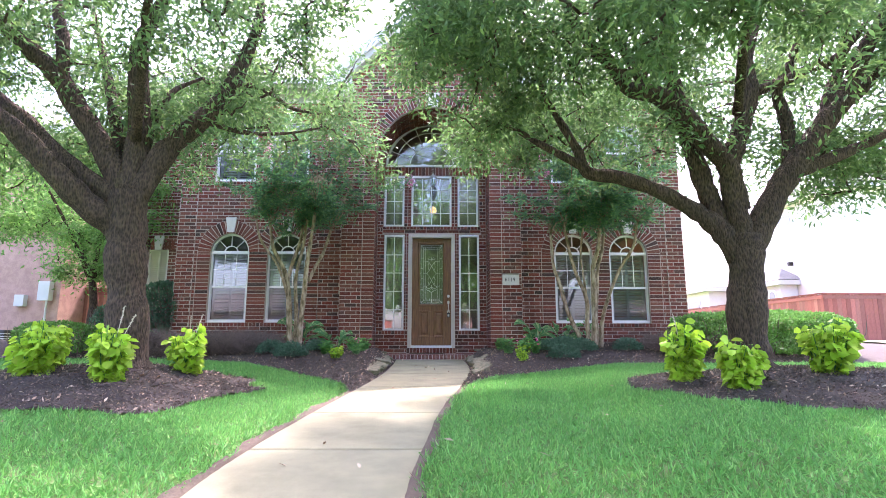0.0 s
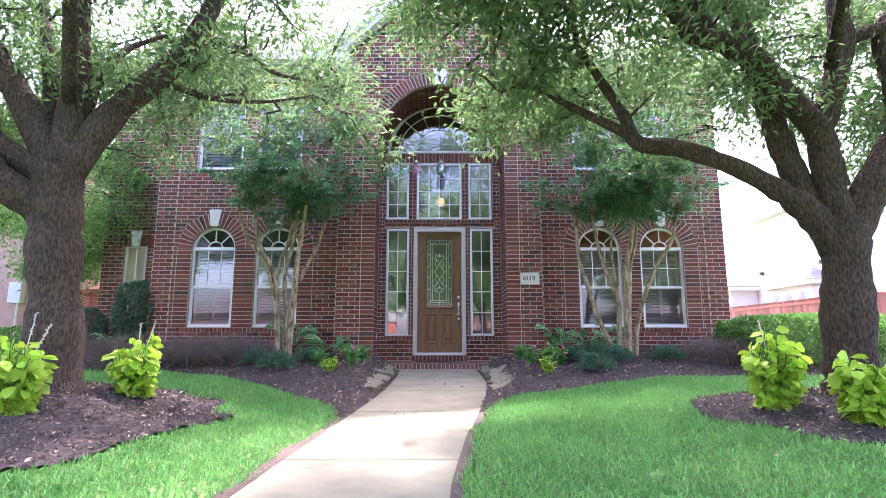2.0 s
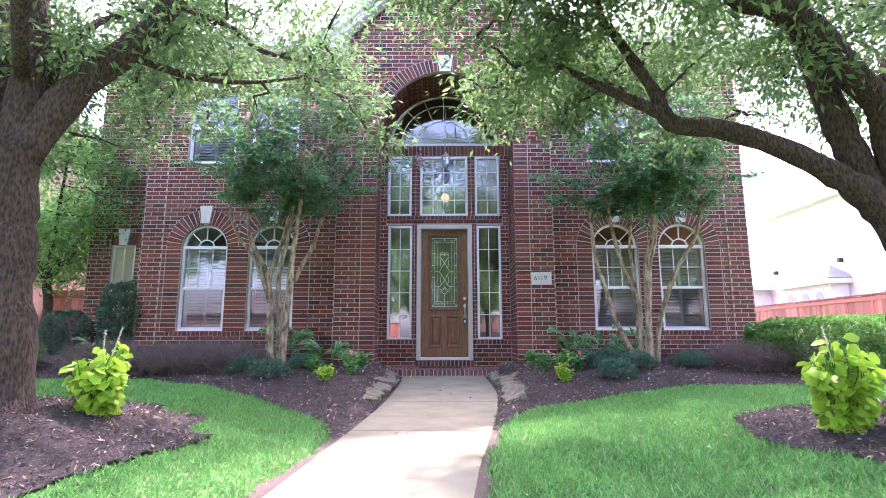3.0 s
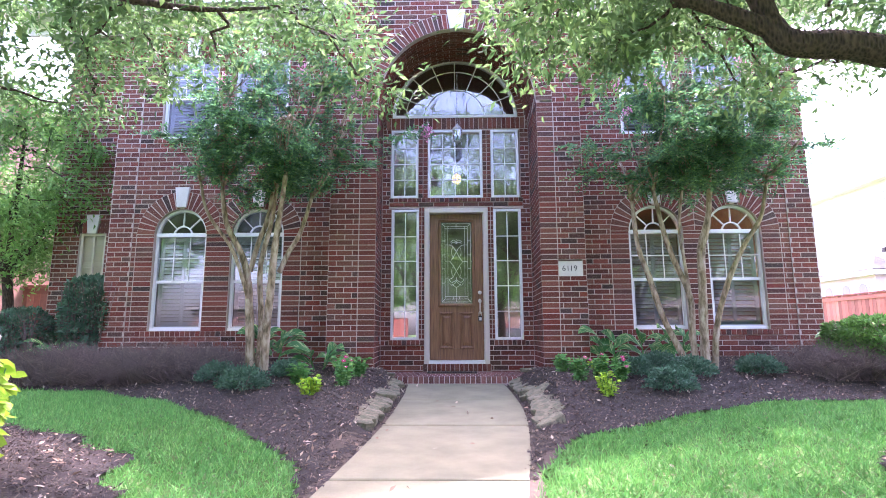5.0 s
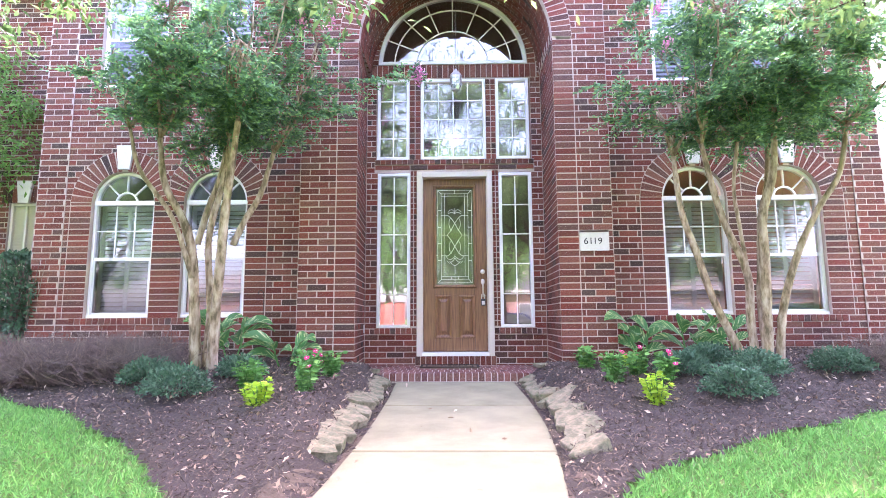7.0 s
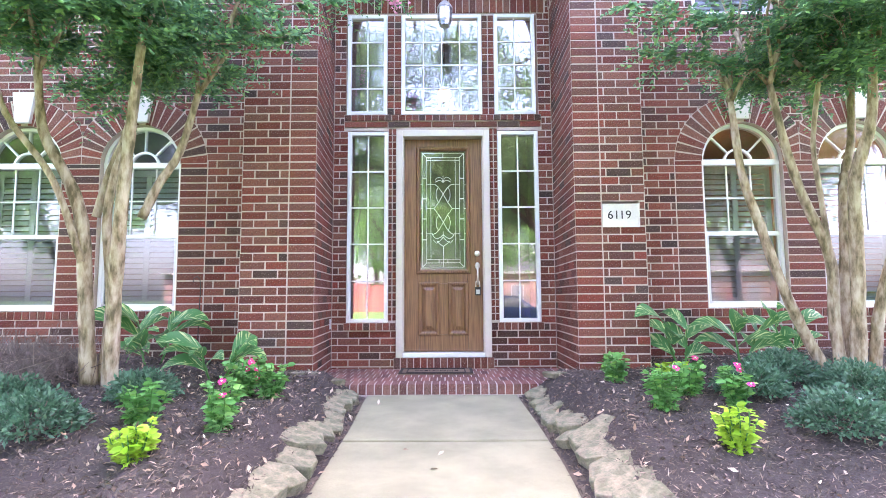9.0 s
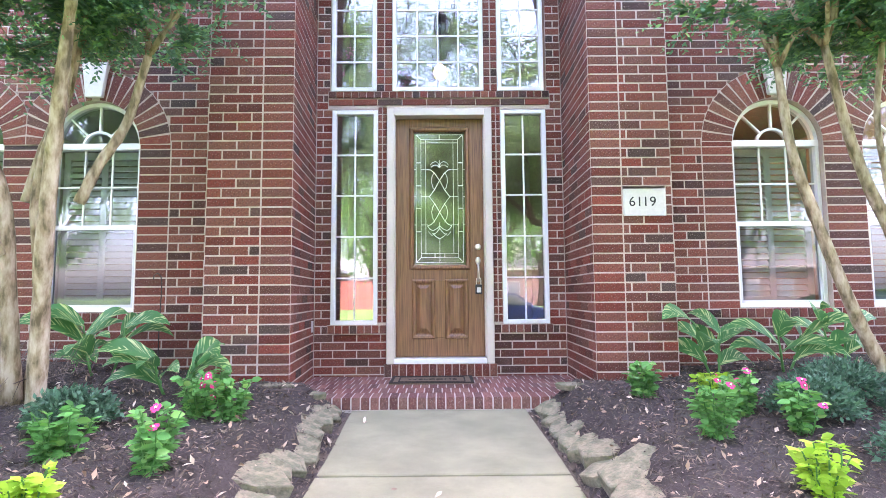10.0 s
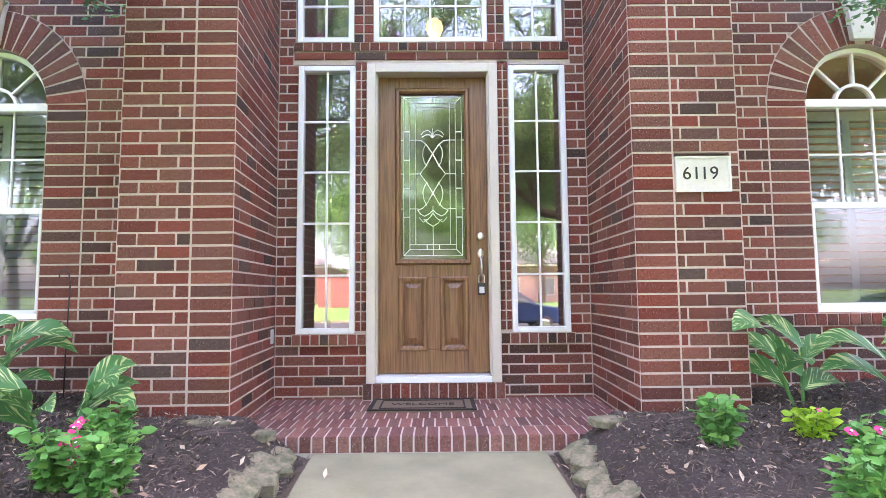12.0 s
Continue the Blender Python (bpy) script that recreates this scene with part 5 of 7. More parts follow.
# ---- trees ----
def wander(rng, a, b, n, amp):
    a, b = np.array(a, float), np.array(b, float)
    out = []
    for i in range(n + 1):
        t = i / n
        p = a + (b - a) * t
        if 0 < i < n:
            p = p + rng.normal(size=3) * amp
        out.append(p)
    return out


def smooth_path(pts, n=4):
    """Rounds a limb's corner points."""
    P = [np.array(p, float) for p in pts]
    P = [2 * P[0] - P[1]] + P + [2 * P[-1] - P[-2]]
    out = []
    for i in range(1, len(P) - 2):
        for k in range(n):
            t = k / n
            a, b, c, d = P[i - 1], P[i], P[i + 1], P[i + 2]
            out.append(0.5 * (2 * b + (c - a) * t + (2 * a - 5 * b + 4 * c - d) * t * t + (3 * b - a - 3 * c + d) * t ** 3))
    out.append(P[-2])
    return out


def oak(name, label, trunk, limbs, clumps, seed, leaf_mat, leaves_per, leaf_len, clump_r, bark=None, sides=10):
    """trunk: list of (point, radius); limbs: lists of (point, radius); clumps: centres of leafy twigs."""
    rng = np.random.default_rng(seed)
    bark = bark or M_BARK
    base = trunk[0][0]
    t = thing(name, label, "tree", base)
    inv = np.array(base, float)
    nodes = []

    def limb_mesh(nm, seq, sd):
        pts = smooth_path([p for p, r in seq], 5)
        rr = np.interp(np.linspace(0, len(seq) - 1, len(pts)), range(len(seq)), [r for p, r in seq])
        rr = rr * (1 + 0.06 * rng.normal(size=len(rr)))
        b = Build().tube([p - inv for p in pts], rr, sd)
        b.ob(nm, bark, t, smooth=True)
        nodes.extend((p, r) for p, r in zip(pts, rr))

    limb_mesh("trunk", trunk, 18)
    nodes.clear()
    for seq in limbs:
        limb_mesh("limb", seq, sides)
    twigs = Build()
    node_p = np.array([p for p, r in nodes])
    cl = np.array(clumps, float)
    order = np.argsort([np.min(np.linalg.norm(node_p - c, axis=1)) for c in cl])
    grow_p = [p for p in node_p]
    for i in order:
        c = cl[i]
        gp = np.array(grow_p)
        dist = np.linalg.norm(gp - c, axis=1) + 0.35 * np.maximum(gp[:, 2] - c[2], 0)
        j = int(np.argmin(dist))
        path = wander(rng, gp[j], c, 4, 0.05 * min(dist[j], 1.5))
        r0 = min(0.012 + 0.012 * dist[j], 0.035)
        twigs.tube([p - inv for p in path], np.linspace(r0, 0.005, 5), 5)
        grow_p.extend(path[2:])
    tagged(twigs.ob("twig_work", bark, t, smooth=True), kind="stuff")
    n = len(cl) * leaves_per
    owner = np.repeat(np.arange(len(cl)), leaves_per)
    scale = (clump_r * rng.uniform(0.6, 1.3, len(cl)))[owner][:, None]
    off = rng.normal(size=(n, 3)) * scale * np.array([0.55, 0.55, 0.42])
    pos = cl[owner] + off
    d = off + rng.normal(size=(n, 3)) * scale * 0.8
    d[:, 2] -= 0.25 * clump_r
    nrm = rand_dirs(rng, n, 0.9)
    ln = leaf_len * rng.uniform(0.65, 1.25, n)
    leaf_mesh("crown", pos - inv, d, nrm, ln, ln * rng.uniform(0.28, 0.42, n), leaf_mat, t, bend=0.15)
    return t


def cloud(rng, n, centre, radii, lo=0.45, keep=None):
    out = []
    while len(out) < n:
        d = rng.normal(size=3)
        d /= np.linalg.norm(d)
        r = rng.uniform(lo ** 3, 1) ** (1 / 3)
        p = np.array(centre) + d * r * np.array(radii)
        if noise.noise(Vector(p) * 0.8) < -0.18:
            continue
        if keep is None or keep(p):
            out.append(p)
    return out


rng = np.random.default_rng(11)
gL, gR = ground_z(*TREE_L), ground_z(*TREE_R)


def left_keep(p):
    x, y, z = p
    if y > -1.6 or z < 2.75:
        return False
    if x > -2.0 and z < 3.3 + 0.35 * (x + 2.0):
        return False
    return x < -0.75 - 0.10 * max(y + 8, 0)


def right_keep(p):
    x, y, z = p
    if y > -1.6 or z < 2.65:
        return False
    if y > -4.0 and x < 1.9:
        return False
    if x < 2.5 and z < 2.6 + 0.30 * (2.5 - x):
        return False
    return x > -0.35


clumps = cloud(rng, 225, (-4.2, -6.2, 4.6), (3.4, 3.9, 2.2), 0.35, left_keep) + cloud(rng, 52, (-2.4, -5.2, 4.2), (1.8, 2.6, 1.2), 0.1, left_keep)
clumps += cloud(rng, 45, (-5.6, -5.6, 3.3), (1.8, 2.2, 0.8), 0.1, left_keep) + cloud(rng, 45, (-4.3, -3.7, 4.1), (2.2, 1.5, 1.1), 0.1, left_keep)[:20]
clumps += [np.array(q) for q in ((-0.72, -4.4, 2.80), (-0.95, -4.5, 3.05), (-1.2, -4.6, 3.3), (-1.5, -4.6, 3.5), (-1.0, -4.2, 3.4))]
# unseen high clumps added above the view, to dapple the walk with shade
clumps += [p for p in cloud(rng, 75, (-1.3, -6.4, 6.7), (1.7, 3.2, 0.8), 0.05) if p[2] > 1.15 + 0.75 * (12.25 + p[1])]
clumps += cloud(rng, 60, (-5.8, -6.2, 4.7), (2.0, 2.4, 1.4), 0.1, left_keep)
oak("oak_tree", "large live oak with thick forking limbs in a mulch ring",
    [((TREE_L[0], TREE_L[1], gL - 0.1), 0.30), ((TREE_L[0], TREE_L[1], gL + 0.10), 0.235), ((-3.22, -6.36, 0.6), 0.205), ((-3.29, -6.36, 1.16), 0.195), ((-3.32, -6.36, 1.58), 0.20), ((-3.35, -6.36, 1.98), 0.20)],
    [[((-3.36, -6.38, 1.55), 0.14), ((-3.65, -6.56, 1.79), 0.145), ((-3.90, -6.72, 2.08), 0.125), ((-4.14, -6.88, 2.38), 0.115), ((-4.36, -7.0, 2.60), 0.105), ((-5.0, -7.2, 3.0), 0.08), ((-5.9, -7.4, 3.6), 0.04)],
     [((-3.38, -6.38, 1.86), 0.12), ((-3.75, -6.46, 2.12), 0.105), ((-4.08, -6.52, 2.38), 0.10), ((-4.41, -6.58, 2.73), 0.09), ((-4.69, -6.64, 2.95), 0.08), ((-5.4, -6.7, 3.6), 0.04)],
     [((-3.38, -6.33, 1.95), 0.14), ((-3.69, -6.35, 2.52), 0.125), ((-4.0, -6.4, 2.98), 0.12), ((-4.24, -6.45, 3.35), 0.115), ((-4.5, -6.5, 3.6), 0.10), ((-4.9, -6.55, 3.97), 0.085), ((-5.4, -6.6, 4.6), 0.05), ((-5.8, -6.6, 5.4), 0.02)],
     [((-4.16, -6.47, 3.25), 0.075), ((-4.25, -6.43, 3.83), 0.07), ((-4.42, -6.37, 4.36), 0.055), ((-4.5, -6.3, 5.2), 0.02)],
     [((-3.42, -6.28, 2.05), 0.085), ((-3.83, -5.95, 3.0), 0.075), ((-4.14, -5.7, 3.68), 0.06), ((-4.42, -5.45, 4.19), 0.05), ((-4.84, -5.2, 5.1), 0.02)],
     [((-3.34, -6.34, 1.95), 0.14), ((-3.35, -6.26, 2.74), 0.125), ((-3.44, -6.22, 3.37), 0.115), ((-3.47, -6.18, 3.94), 0.10), ((-3.28, -6.14, 4.53), 0.075), ((-3.1, -6.1, 5.4), 0.04), ((-3.0, -6.1, 6.3), 0.015)],
     [((-3.28, -6.34, 1.95), 0.15), ((-3.05, -6.18, 2.56), 0.125), ((-2.75, -6.07, 2.96), 0.115), ((-2.52, -5.95, 3.36), 0.105), ((-2.36, -5.83, 3.89), 0.09), ((-2.24, -5.72, 4.5), 0.07), ((-2.25, -5.6, 5.3), 0.04), ((-2.1, -5.5, 6.2), 0.015)],
     [((-3.31, -6.2, 2.34), 0.055), ((-3.38, -5.95, 2.96), 0.05), ((-3.40, -5.7, 3.37), 0.042), ((-3.38, -5.45, 3.68), 0.035), ((-3.15, -5.2, 3.97), 0.02)],
     [((-2.48, -5.85, 3.60), 0.045), ((-2.21, -5.37, 3.70), 0.035), ((-1.94, -4.98, 3.62), 0.028), ((-1.55, -4.6, 3.70), 0.015)],
     [((-2.75, -6.0, 3.0), 0.04), ((-2.40, -5.5, 3.05), 0.03), ((-2.0, -5.1, 3.2), 0.02), ((-1.6, -4.8, 3.4), 0.012)],
     [((-3.30, -6.4, 2.6), 0.06), ((-2.85, -7.2, 3.6), 0.05), ((-2.40, -7.9, 4.3), 0.03)]],
    clumps, 21, M_OAK, 185, 0.092, 0.36)

rng = np.random.default_rng(12)
clumps = cloud(rng, 320, (3.9, -6.3, 4.5), (3.8, 3.9, 2.2), 0.35, right_keep) + cloud(rng, 110, (1.4, -6.3, 3.7), (1.8, 2.2, 1.2), 0.1, right_keep)
clumps += cloud(rng, 40, (6.6, -5.6, 3.0), (1.6, 2.2, 0.9), 0.1, right_keep) + cloud(rng, 16, (0.62, -5.6, 3.3), (0.6, 0.9, 0.4), 0.1)
clumps += cloud(rng, 45, (0.7, -6.2, 3.95), (1.1, 1.5, 0.75), 0.05, right_keep)
clumps += cloud(rng, 75, (7.0, -6.6, 4.7), (2.0, 2.6, 1.3), 0.1, right_keep)
clumps += cloud(rng, 34, (3.0, -3.9, 4.0), (2.4, 1.4, 0.9), 0.1, right_keep)
clumps += [np.array(q) for q in ((0.60, -4.6, 2.98), (0.78, -4.7, 3.05), (0.95, -4.6, 3.15), (1.35, -4.6, 3.05), (1.7, -4.5, 3.2), (0.5, -4.8, 3.35))]
# more unseen clumps above the view, added only to shade the walk
clumps += [p for p in cloud(rng, 50, (1.4, -6.4, 6.7), (1.7, 3.2, 0.8), 0.05) if p[2] > 1.15 + 0.75 * (12.25 + p[1])]
clumps += cloud(rng, 62, (6.3, -6.1, 4.5), (2.2, 2.2, 1.4), 0.05, right_keep) + cloud(rng, 22, (5.7, -5.2, 2.72), (1.1, 1.3, 0.40), 0.05)
clumps += cloud(rng, 16, (2.9, -8.3, 3.15), (1.5, 0.6, 0.22), 0.05)
oak("oak_tree", "large live oak forking low with wide limbs, in mulch",
    [((TREE_R[0], TREE_R[1], gR - 0.1), 0.29), ((TREE_R[0], TREE_R[1], gR + 0.10), 0.225), ((3.62, -6.18, 0.5), 0.195), ((3.65, -6.2, 1.0), 0.19), ((3.67, -6.2, 1.35), 0.205), ((3.69, -6.2, 1.56), 0.19)],
    [[((3.60, -6.2, 1.30), 0.14), ((3.40, -6.17, 1.64), 0.125), ((3.11, -6.12, 1.90), 0.10), ((2.75, -6.05, 2.14), 0.085), ((2.33, -5.97, 2.32), 0.078), ((1.98, -5.9, 2.40), 0.075), ((1.88, -5.85, 2.70), 0.06), ((1.64, -5.75, 3.23), 0.045), ((1.50, -5.65, 3.6), 0.035), ((1.45, -5.6, 4.3), 0.012)],
     [((1.95, -5.9, 2.46), 0.06), ((1.68, -5.8, 2.66), 0.05), ((1.37, -5.7, 2.88), 0.04), ((1.09, -5.6, 3.10), 0.03), ((0.70, -5.5, 3.25), 0.014)],
     [((3.66, -6.2, 1.85), 0.11), ((3.54, -6.23, 2.37), 0.115), ((3.28, -6.27, 2.66), 0.112), ((2.98, -6.3, 3.04), 0.11), ((2.68, -6.33, 3.23), 0.105), ((2.38, -6.37, 3.27), 0.095), ((2.18, -6.4, 3.56), 0.085), ((1.94, -6.43, 3.78), 0.075), ((1.70, -6.47, 4.15), 0.06), ((1.50, -6.5, 4.8), 0.03)],
     [((2.62, -6.36, 3.2), 0.06), ((2.47, -6.3, 3.57), 0.055), ((2.30, -6.2, 4.07), 0.045), ((2.12, -6.1, 4.6), 0.035), ((2.05, -6.0, 5.3), 0.015)],
     [((3.60, -6.14, 1.40), 0.13), ((3.39, -6.07, 1.99), 0.115), ((3.28, -6.04, 2.43), 0.11), ((3.17, -6.01, 2.97), 0.10), ((3.08, -5.99, 3.54), 0.10), ((2.98, -5.96, 4.02), 0.08), ((2.80, -5.93, 4.46), 0.06), ((2.60, -5.9, 5.1), 0.03)],
     [((3.02, -5.98, 3.85), 0.055), ((3.18, -5.9, 4.3), 0.045), ((3.25, -5.8, 4.9), 0.02)],
     [((3.68, -6.2, 1.40), 0.14), ((3.58, -6.2, 2.01), 0.115), ((3.58, -6.2, 2.38), 0.115), ((3.77, -6.2, 2.90), 0.105), ((3.89, -6.2, 3.34), 0.11), ((3.89, -6.2, 3.78), 0.09), ((4.05, -6.2, 4.24), 0.07), ((4.22, -6.2, 4.9), 0.045), ((4.3, -6.2, 5.8), 0.015)],
     [((3.89, -6.2, 3.31), 0.07), ((4.21, -6.28, 3.40), 0.062), ((4.49, -6.35, 3.53), 0.055), ((4.86, -6.42, 3.67), 0.05), ((5.2, -6.5, 4.1), 0.02)],
     [((4.30, -6.15, 2.36), 0.075), ((4.35, -6.15, 2.92), 0.075), ((4.24, -6.2, 3.36), 0.065), ((4.41, -6.25, 3.69), 0.05), ((4.6, -6.3, 4.3), 0.02)],
     [((3.73, -6.2, 1.40), 0.16), ((4.08, -6.22, 2.05), 0.14), ((4.42, -6.26, 2.52), 0.135), ((4.72, -6.29, 2.92), 0.125), ((4.98, -6.31, 3.24), 0.105), ((5.26, -6.34, 3.81), 0.09), ((5.55, -6.37, 4.25), 0.07), ((6.0, -6.4, 5.0), 0.03)],
     [((4.70, -6.28, 2.86), 0.08), ((4.87, -6.23, 3.33), 0.075), ((5.08, -6.17, 3.71), 0.055), ((5.3, -6.1, 4.5), 0.02)],
     [((4.22, -6.22, 2.26), 0.08), ((4.97, -6.1, 2.57), 0.07), ((5.40, -6.0, 2.75), 0.06), ((5.79, -5.9, 2.94), 0.05), ((6.56, -5.8, 3.3), 0.03), ((7.3, -5.7, 3.7), 0.012)],
     [((4.93, -6.3, 3.10), 0.075), ((5.32, -6.2, 3.40), 0.06), ((5.71, -6.1, 3.78), 0.05), ((6.4, -6.0, 4.5), 0.02)],
     [((3.67, -6.3, 3.0), 0.06), ((3.32, -7.2, 3.6), 0.045), ((2.95, -8.1, 3.6), 0.02)]],
    clumps, 22, M_OAK, 175, 0.092, 0.36)


def crape(label, base, seed, stems, heads, reach):
    """A multi-stemmed crape myrtle: stems of (x, z, radius), then sprays of paired leaves round each head."""
    rng = np.random.default_rng(seed)
    g = ground_z(*base)
    t = thing("crape_myrtle", label, "tree", (base[0], base[1], g), "crape myrtles by the entry")
    ends = []
    for k, stem in enumerate(stems):
        dy = 0.30 * math.sin(2.4 * k + seed)
        pts = [(x + 0.012 * rng.normal(), dy * (0.25 + 0.35 * z) + 0.02 * rng.normal(), z) for x, z, r in stem]
        P = smooth_path(pts, 6)
        r = np.interp(np.linspace(0, len(stem) - 1, len(P)), range(len(stem)), [q[2] for q in stem]) * (1 + 0.05 * rng.normal(size=len(P)))
        Build().tube(P, r, 10).ob("stem", M_CRAPE, t, smooth=True)
        tip = np.array(P[-1])
        for q in range(4):
            a = rng.uniform(0, 2 * math.pi)
            ends.append((tip, tip + np.array([0.45 * math.cos(a), 0.4 * math.sin(a), rng.uniform(0.35, 1.3)])))
    br = Build()
    for a, b in ends:
        br.tube(wander(rng, a, b, 4, 0.03), np.linspace(0.020, 0.007, 5), 6)
    cl = []
    for cx, cy, cz, rx, ry, rz, n in heads:
        while n > 0:
            d = rng.normal(size=3)
            d /= np.linalg.norm(d)
            p = np.array([cx, cy, cz]) + d * rng.uniform(0.15, 1) ** 0.5 * np.array([rx, ry, rz]) * (1 + 0.22 * rng.normal())
            if noise.noise(Vector(p) * 1.9 + Vector((seed, 0, 0))) > -0.2:
                cl.append(p)
                n -= 1
    tips = np.array([b for a, b in ends])
    for c in cl:
        j = int(np.argmin(np.linalg.norm(tips - c, axis=1)))
        br.tube(wander(rng, tips[j], c, 3, 0.05), np.linspace(0.007, 0.002, 4), 4)
    for a, b in reach:
        for q in range(6):
            cl.append(np.array(a) + (np.array(b) - np.array(a)) * (q + 1) / 6)
        br.tube(wander(rng, a, b, 5, 0.03), np.linspace(0.010, 0.003, 6), 5)
    tagged(br.ob("twig_work", M_CRAPE, t, smooth=True), kind="stuff")
    cl = np.array(cl)
    sprays, per = 7, 18
    owner = np.repeat(np.arange(len(cl)), sprays)
    out = cl[owner] * np.array([1, 1, 0.0])
    out /= np.maximum(np.linalg.norm(out, axis=1, keepdims=True), 0.25)
    ax = rand_dirs(rng, len(owner), 0.12, 0.45) + 0.55 * out
    ax /= np.linalg.norm(ax, axis=1, keepdims=True)
    long = rng.uniform(0.16, 0.36, (len(owner), 1))
    # leaves stand in pairs along each arching spray
    u = np.tile(np.arange(per), len(owner))[:, None] / per
    pair = np.where(np.tile(np.arange(per), len(owner)) % 2 == 0, 1.0, -1.0)[:, None]
    A, Lg = np.repeat(ax, per, axis=0), np.repeat(long, per, axis=0)
    pos = np.repeat(cl[owner], per, axis=0) + A * Lg * u + rng.normal(size=(len(u), 3)) * 0.008
    pos[:, 2] -= (Lg * u * u * 0.30)[:, 0]
    side = np.cross(A, np.array([0, 0, 1.0])) * pair
    d = side + A * 0.6 + rng.normal(size=(len(u), 3)) * 0.25
    ln = 0.055 * rng.uniform(0.7, 1.25, len(u)) * (1.1 - 0.4 * u[:, 0])
    leaf_mesh("crown", pos, d, rand_dirs(rng, len(u), 1.6), ln, ln * 0.46, M_CRAPELEAF, t, bend=0.12, oval=True)
    return t


def blossom(parent, at, n, r, seed):
    rng = np.random.default_rng(seed)
    off = rng.normal(size=(n, 3)) * np.array([0.5, 0.5, 0.85]) * r
    ln = 0.03 * rng.uniform(0.7, 1.3, n)
    leaf_mesh("blossom", off + np.array(at), rand_dirs(rng, n), rand_dirs(rng, n), ln, ln * 0.9, M_PINK, parent, "pink crape blossom")


cl_t = crape("multi-stemmed crape myrtle with pale peeling bark and pink blossom", (-2.50, -2.10), 31,
             [[(-0.09, -0.05, 0.062), (-0.13, 0.69, 0.052), (-0.19, 1.2, 0.050), (-0.29, 1.5, 0.042), (-0.48, 1.87, 0.034), (-0.58, 2.35, 0.028)],
              [(-0.22, 1.28, 0.036), (-0.17, 1.65, 0.034), (-0.06, 2.0, 0.032), (-0.02, 2.4, 0.026)],
              [(0.08, -0.05, 0.058), (0.11, 0.55, 0.050), (0.19, 1.0, 0.047), (0.21, 1.5, 0.044), (0.27, 2.0, 0.036), (0.33, 2.45, 0.028)],
              [(0.20, 1.25, 0.034), (0.28, 1.52, 0.032), (0.42, 1.80, 0.030), (0.55, 2.25, 0.025)],
              [(-0.02, -0.05, 0.042), (0.0, 0.6, 0.038), (-0.04, 1.3, 0.034), (0.06, 1.9, 0.030), (0.1, 2.4, 0.024)],
              [(-0.12, 0.9, 0.026), (-0.34, 1.5, 0.024), (-0.66, 1.98, 0.022), (-0.78, 2.4, 0.018)]],
             [(-0.05, 0, 2.58, 0.85, 0.75, 0.24, 105), (0.0, -0.1, 3.0, 0.95, 0.8, 0.45, 95), (-0.1, 0.0, 3.85, 1.15, 0.8, 0.62, 82)],
             [((0.55, 0.2, 2.85), (2.0, 0.65, 3.42)), ((0.55, 0.0, 2.6), (1.35, 0.1, 2.72)), ((-0.6, 0.0, 2.9), (-1.5, -0.1, 3.1)), ((0.5, -0.2, 3.6), (1.25, -0.1, 4.0))])
blossom(cl_t, (2.07, 0.68, 3.42), 170, 0.078, 1)
for i, q in enumerate(((0.5, -0.3, 3.9), (0.9, -0.2, 3.6), (-0.1, -0.5, 3.9), (0.75, 0.1, 4.2), (1.25, 0.0, 4.05), (1.15, 0.1, 3.75), (-0.6, -0.2, 3.8))):
    blossom(cl_t, q, 70, 0.06, 2 + i)
cr_t = crape("multi-stemmed crape myrtle with pale peeling bark and pink blossom", (3.08, -2.0), 32,
             [[(-0.12, -0.05, 0.046), (-0.29, 0.32, 0.042), (-0.45, 0.69, 0.038), (-0.58, 1.17, 0.036), (-0.66, 1.59, 0.032), (-0.70, 2.2, 0.025)],
              [(-0.09, -0.05, 0.046), (-0.08, 0.42, 0.042), (-0.10, 0.9, 0.040), (-0.24, 1.38, 0.036), (-0.37, 1.75, 0.032), (-0.46, 2.3, 0.025)],
              [(0.0, -0.05, 0.056), (0.02, 0.58, 0.052), (0.03, 1.1, 0.048), (0.01, 1.5, 0.044), (0.12, 1.9, 0.036), (0.16, 2.4, 0.028)],
              [(0.09, -0.05, 0.054), (0.10, 0.58, 0.048), (0.16, 1.1, 0.044), (0.20, 1.54, 0.038), (0.35, 1.9, 0.032), (0.42, 2.4, 0.025)],
              [(0.14, -0.05, 0.044), (0.17, 0.53, 0.038), (0.34, 1.1, 0.034), (0.56, 1.54, 0.030), (0.77, 1.9, 0.027), (0.90, 2.4, 0.02)],
              [(-0.10, 0.95, 0.022), (-0.14, 1.4, 0.022), (-0.16, 1.8, 0.020), (-0.08, 2.3, 0.018)]],
             [(0.15, 0, 2.58, 1.05, 0.8, 0.28, 135), (0.2, -0.1, 3.05, 1.12, 0.85, 0.48, 115), (0.15, 0, 3.85, 1.20, 0.8, 0.60, 88)],
             [((-0.6, 0.0, 2.7), (-1.5, 0.0, 2.95)), ((-0.6, 0.2, 2.5), (-1.35, 0.1, 2.6)), ((0.9, 0, 2.8), (1.8, -0.1, 2.9)), ((0.9, 0, 3.3), (1.7, 0.0, 3.6))])
for i, q in enumerate(((-0.5, -0.2, 3.7), (-0.3, -0.3, 3.95), (0.3, -0.3, 4.3), (-0.75, 0.0, 3.4), (-0.9, -0.1, 3.75), (0.7, -0.2, 4.0))):
    blossom(cr_t, q, 80, 0.065, 20 + i)


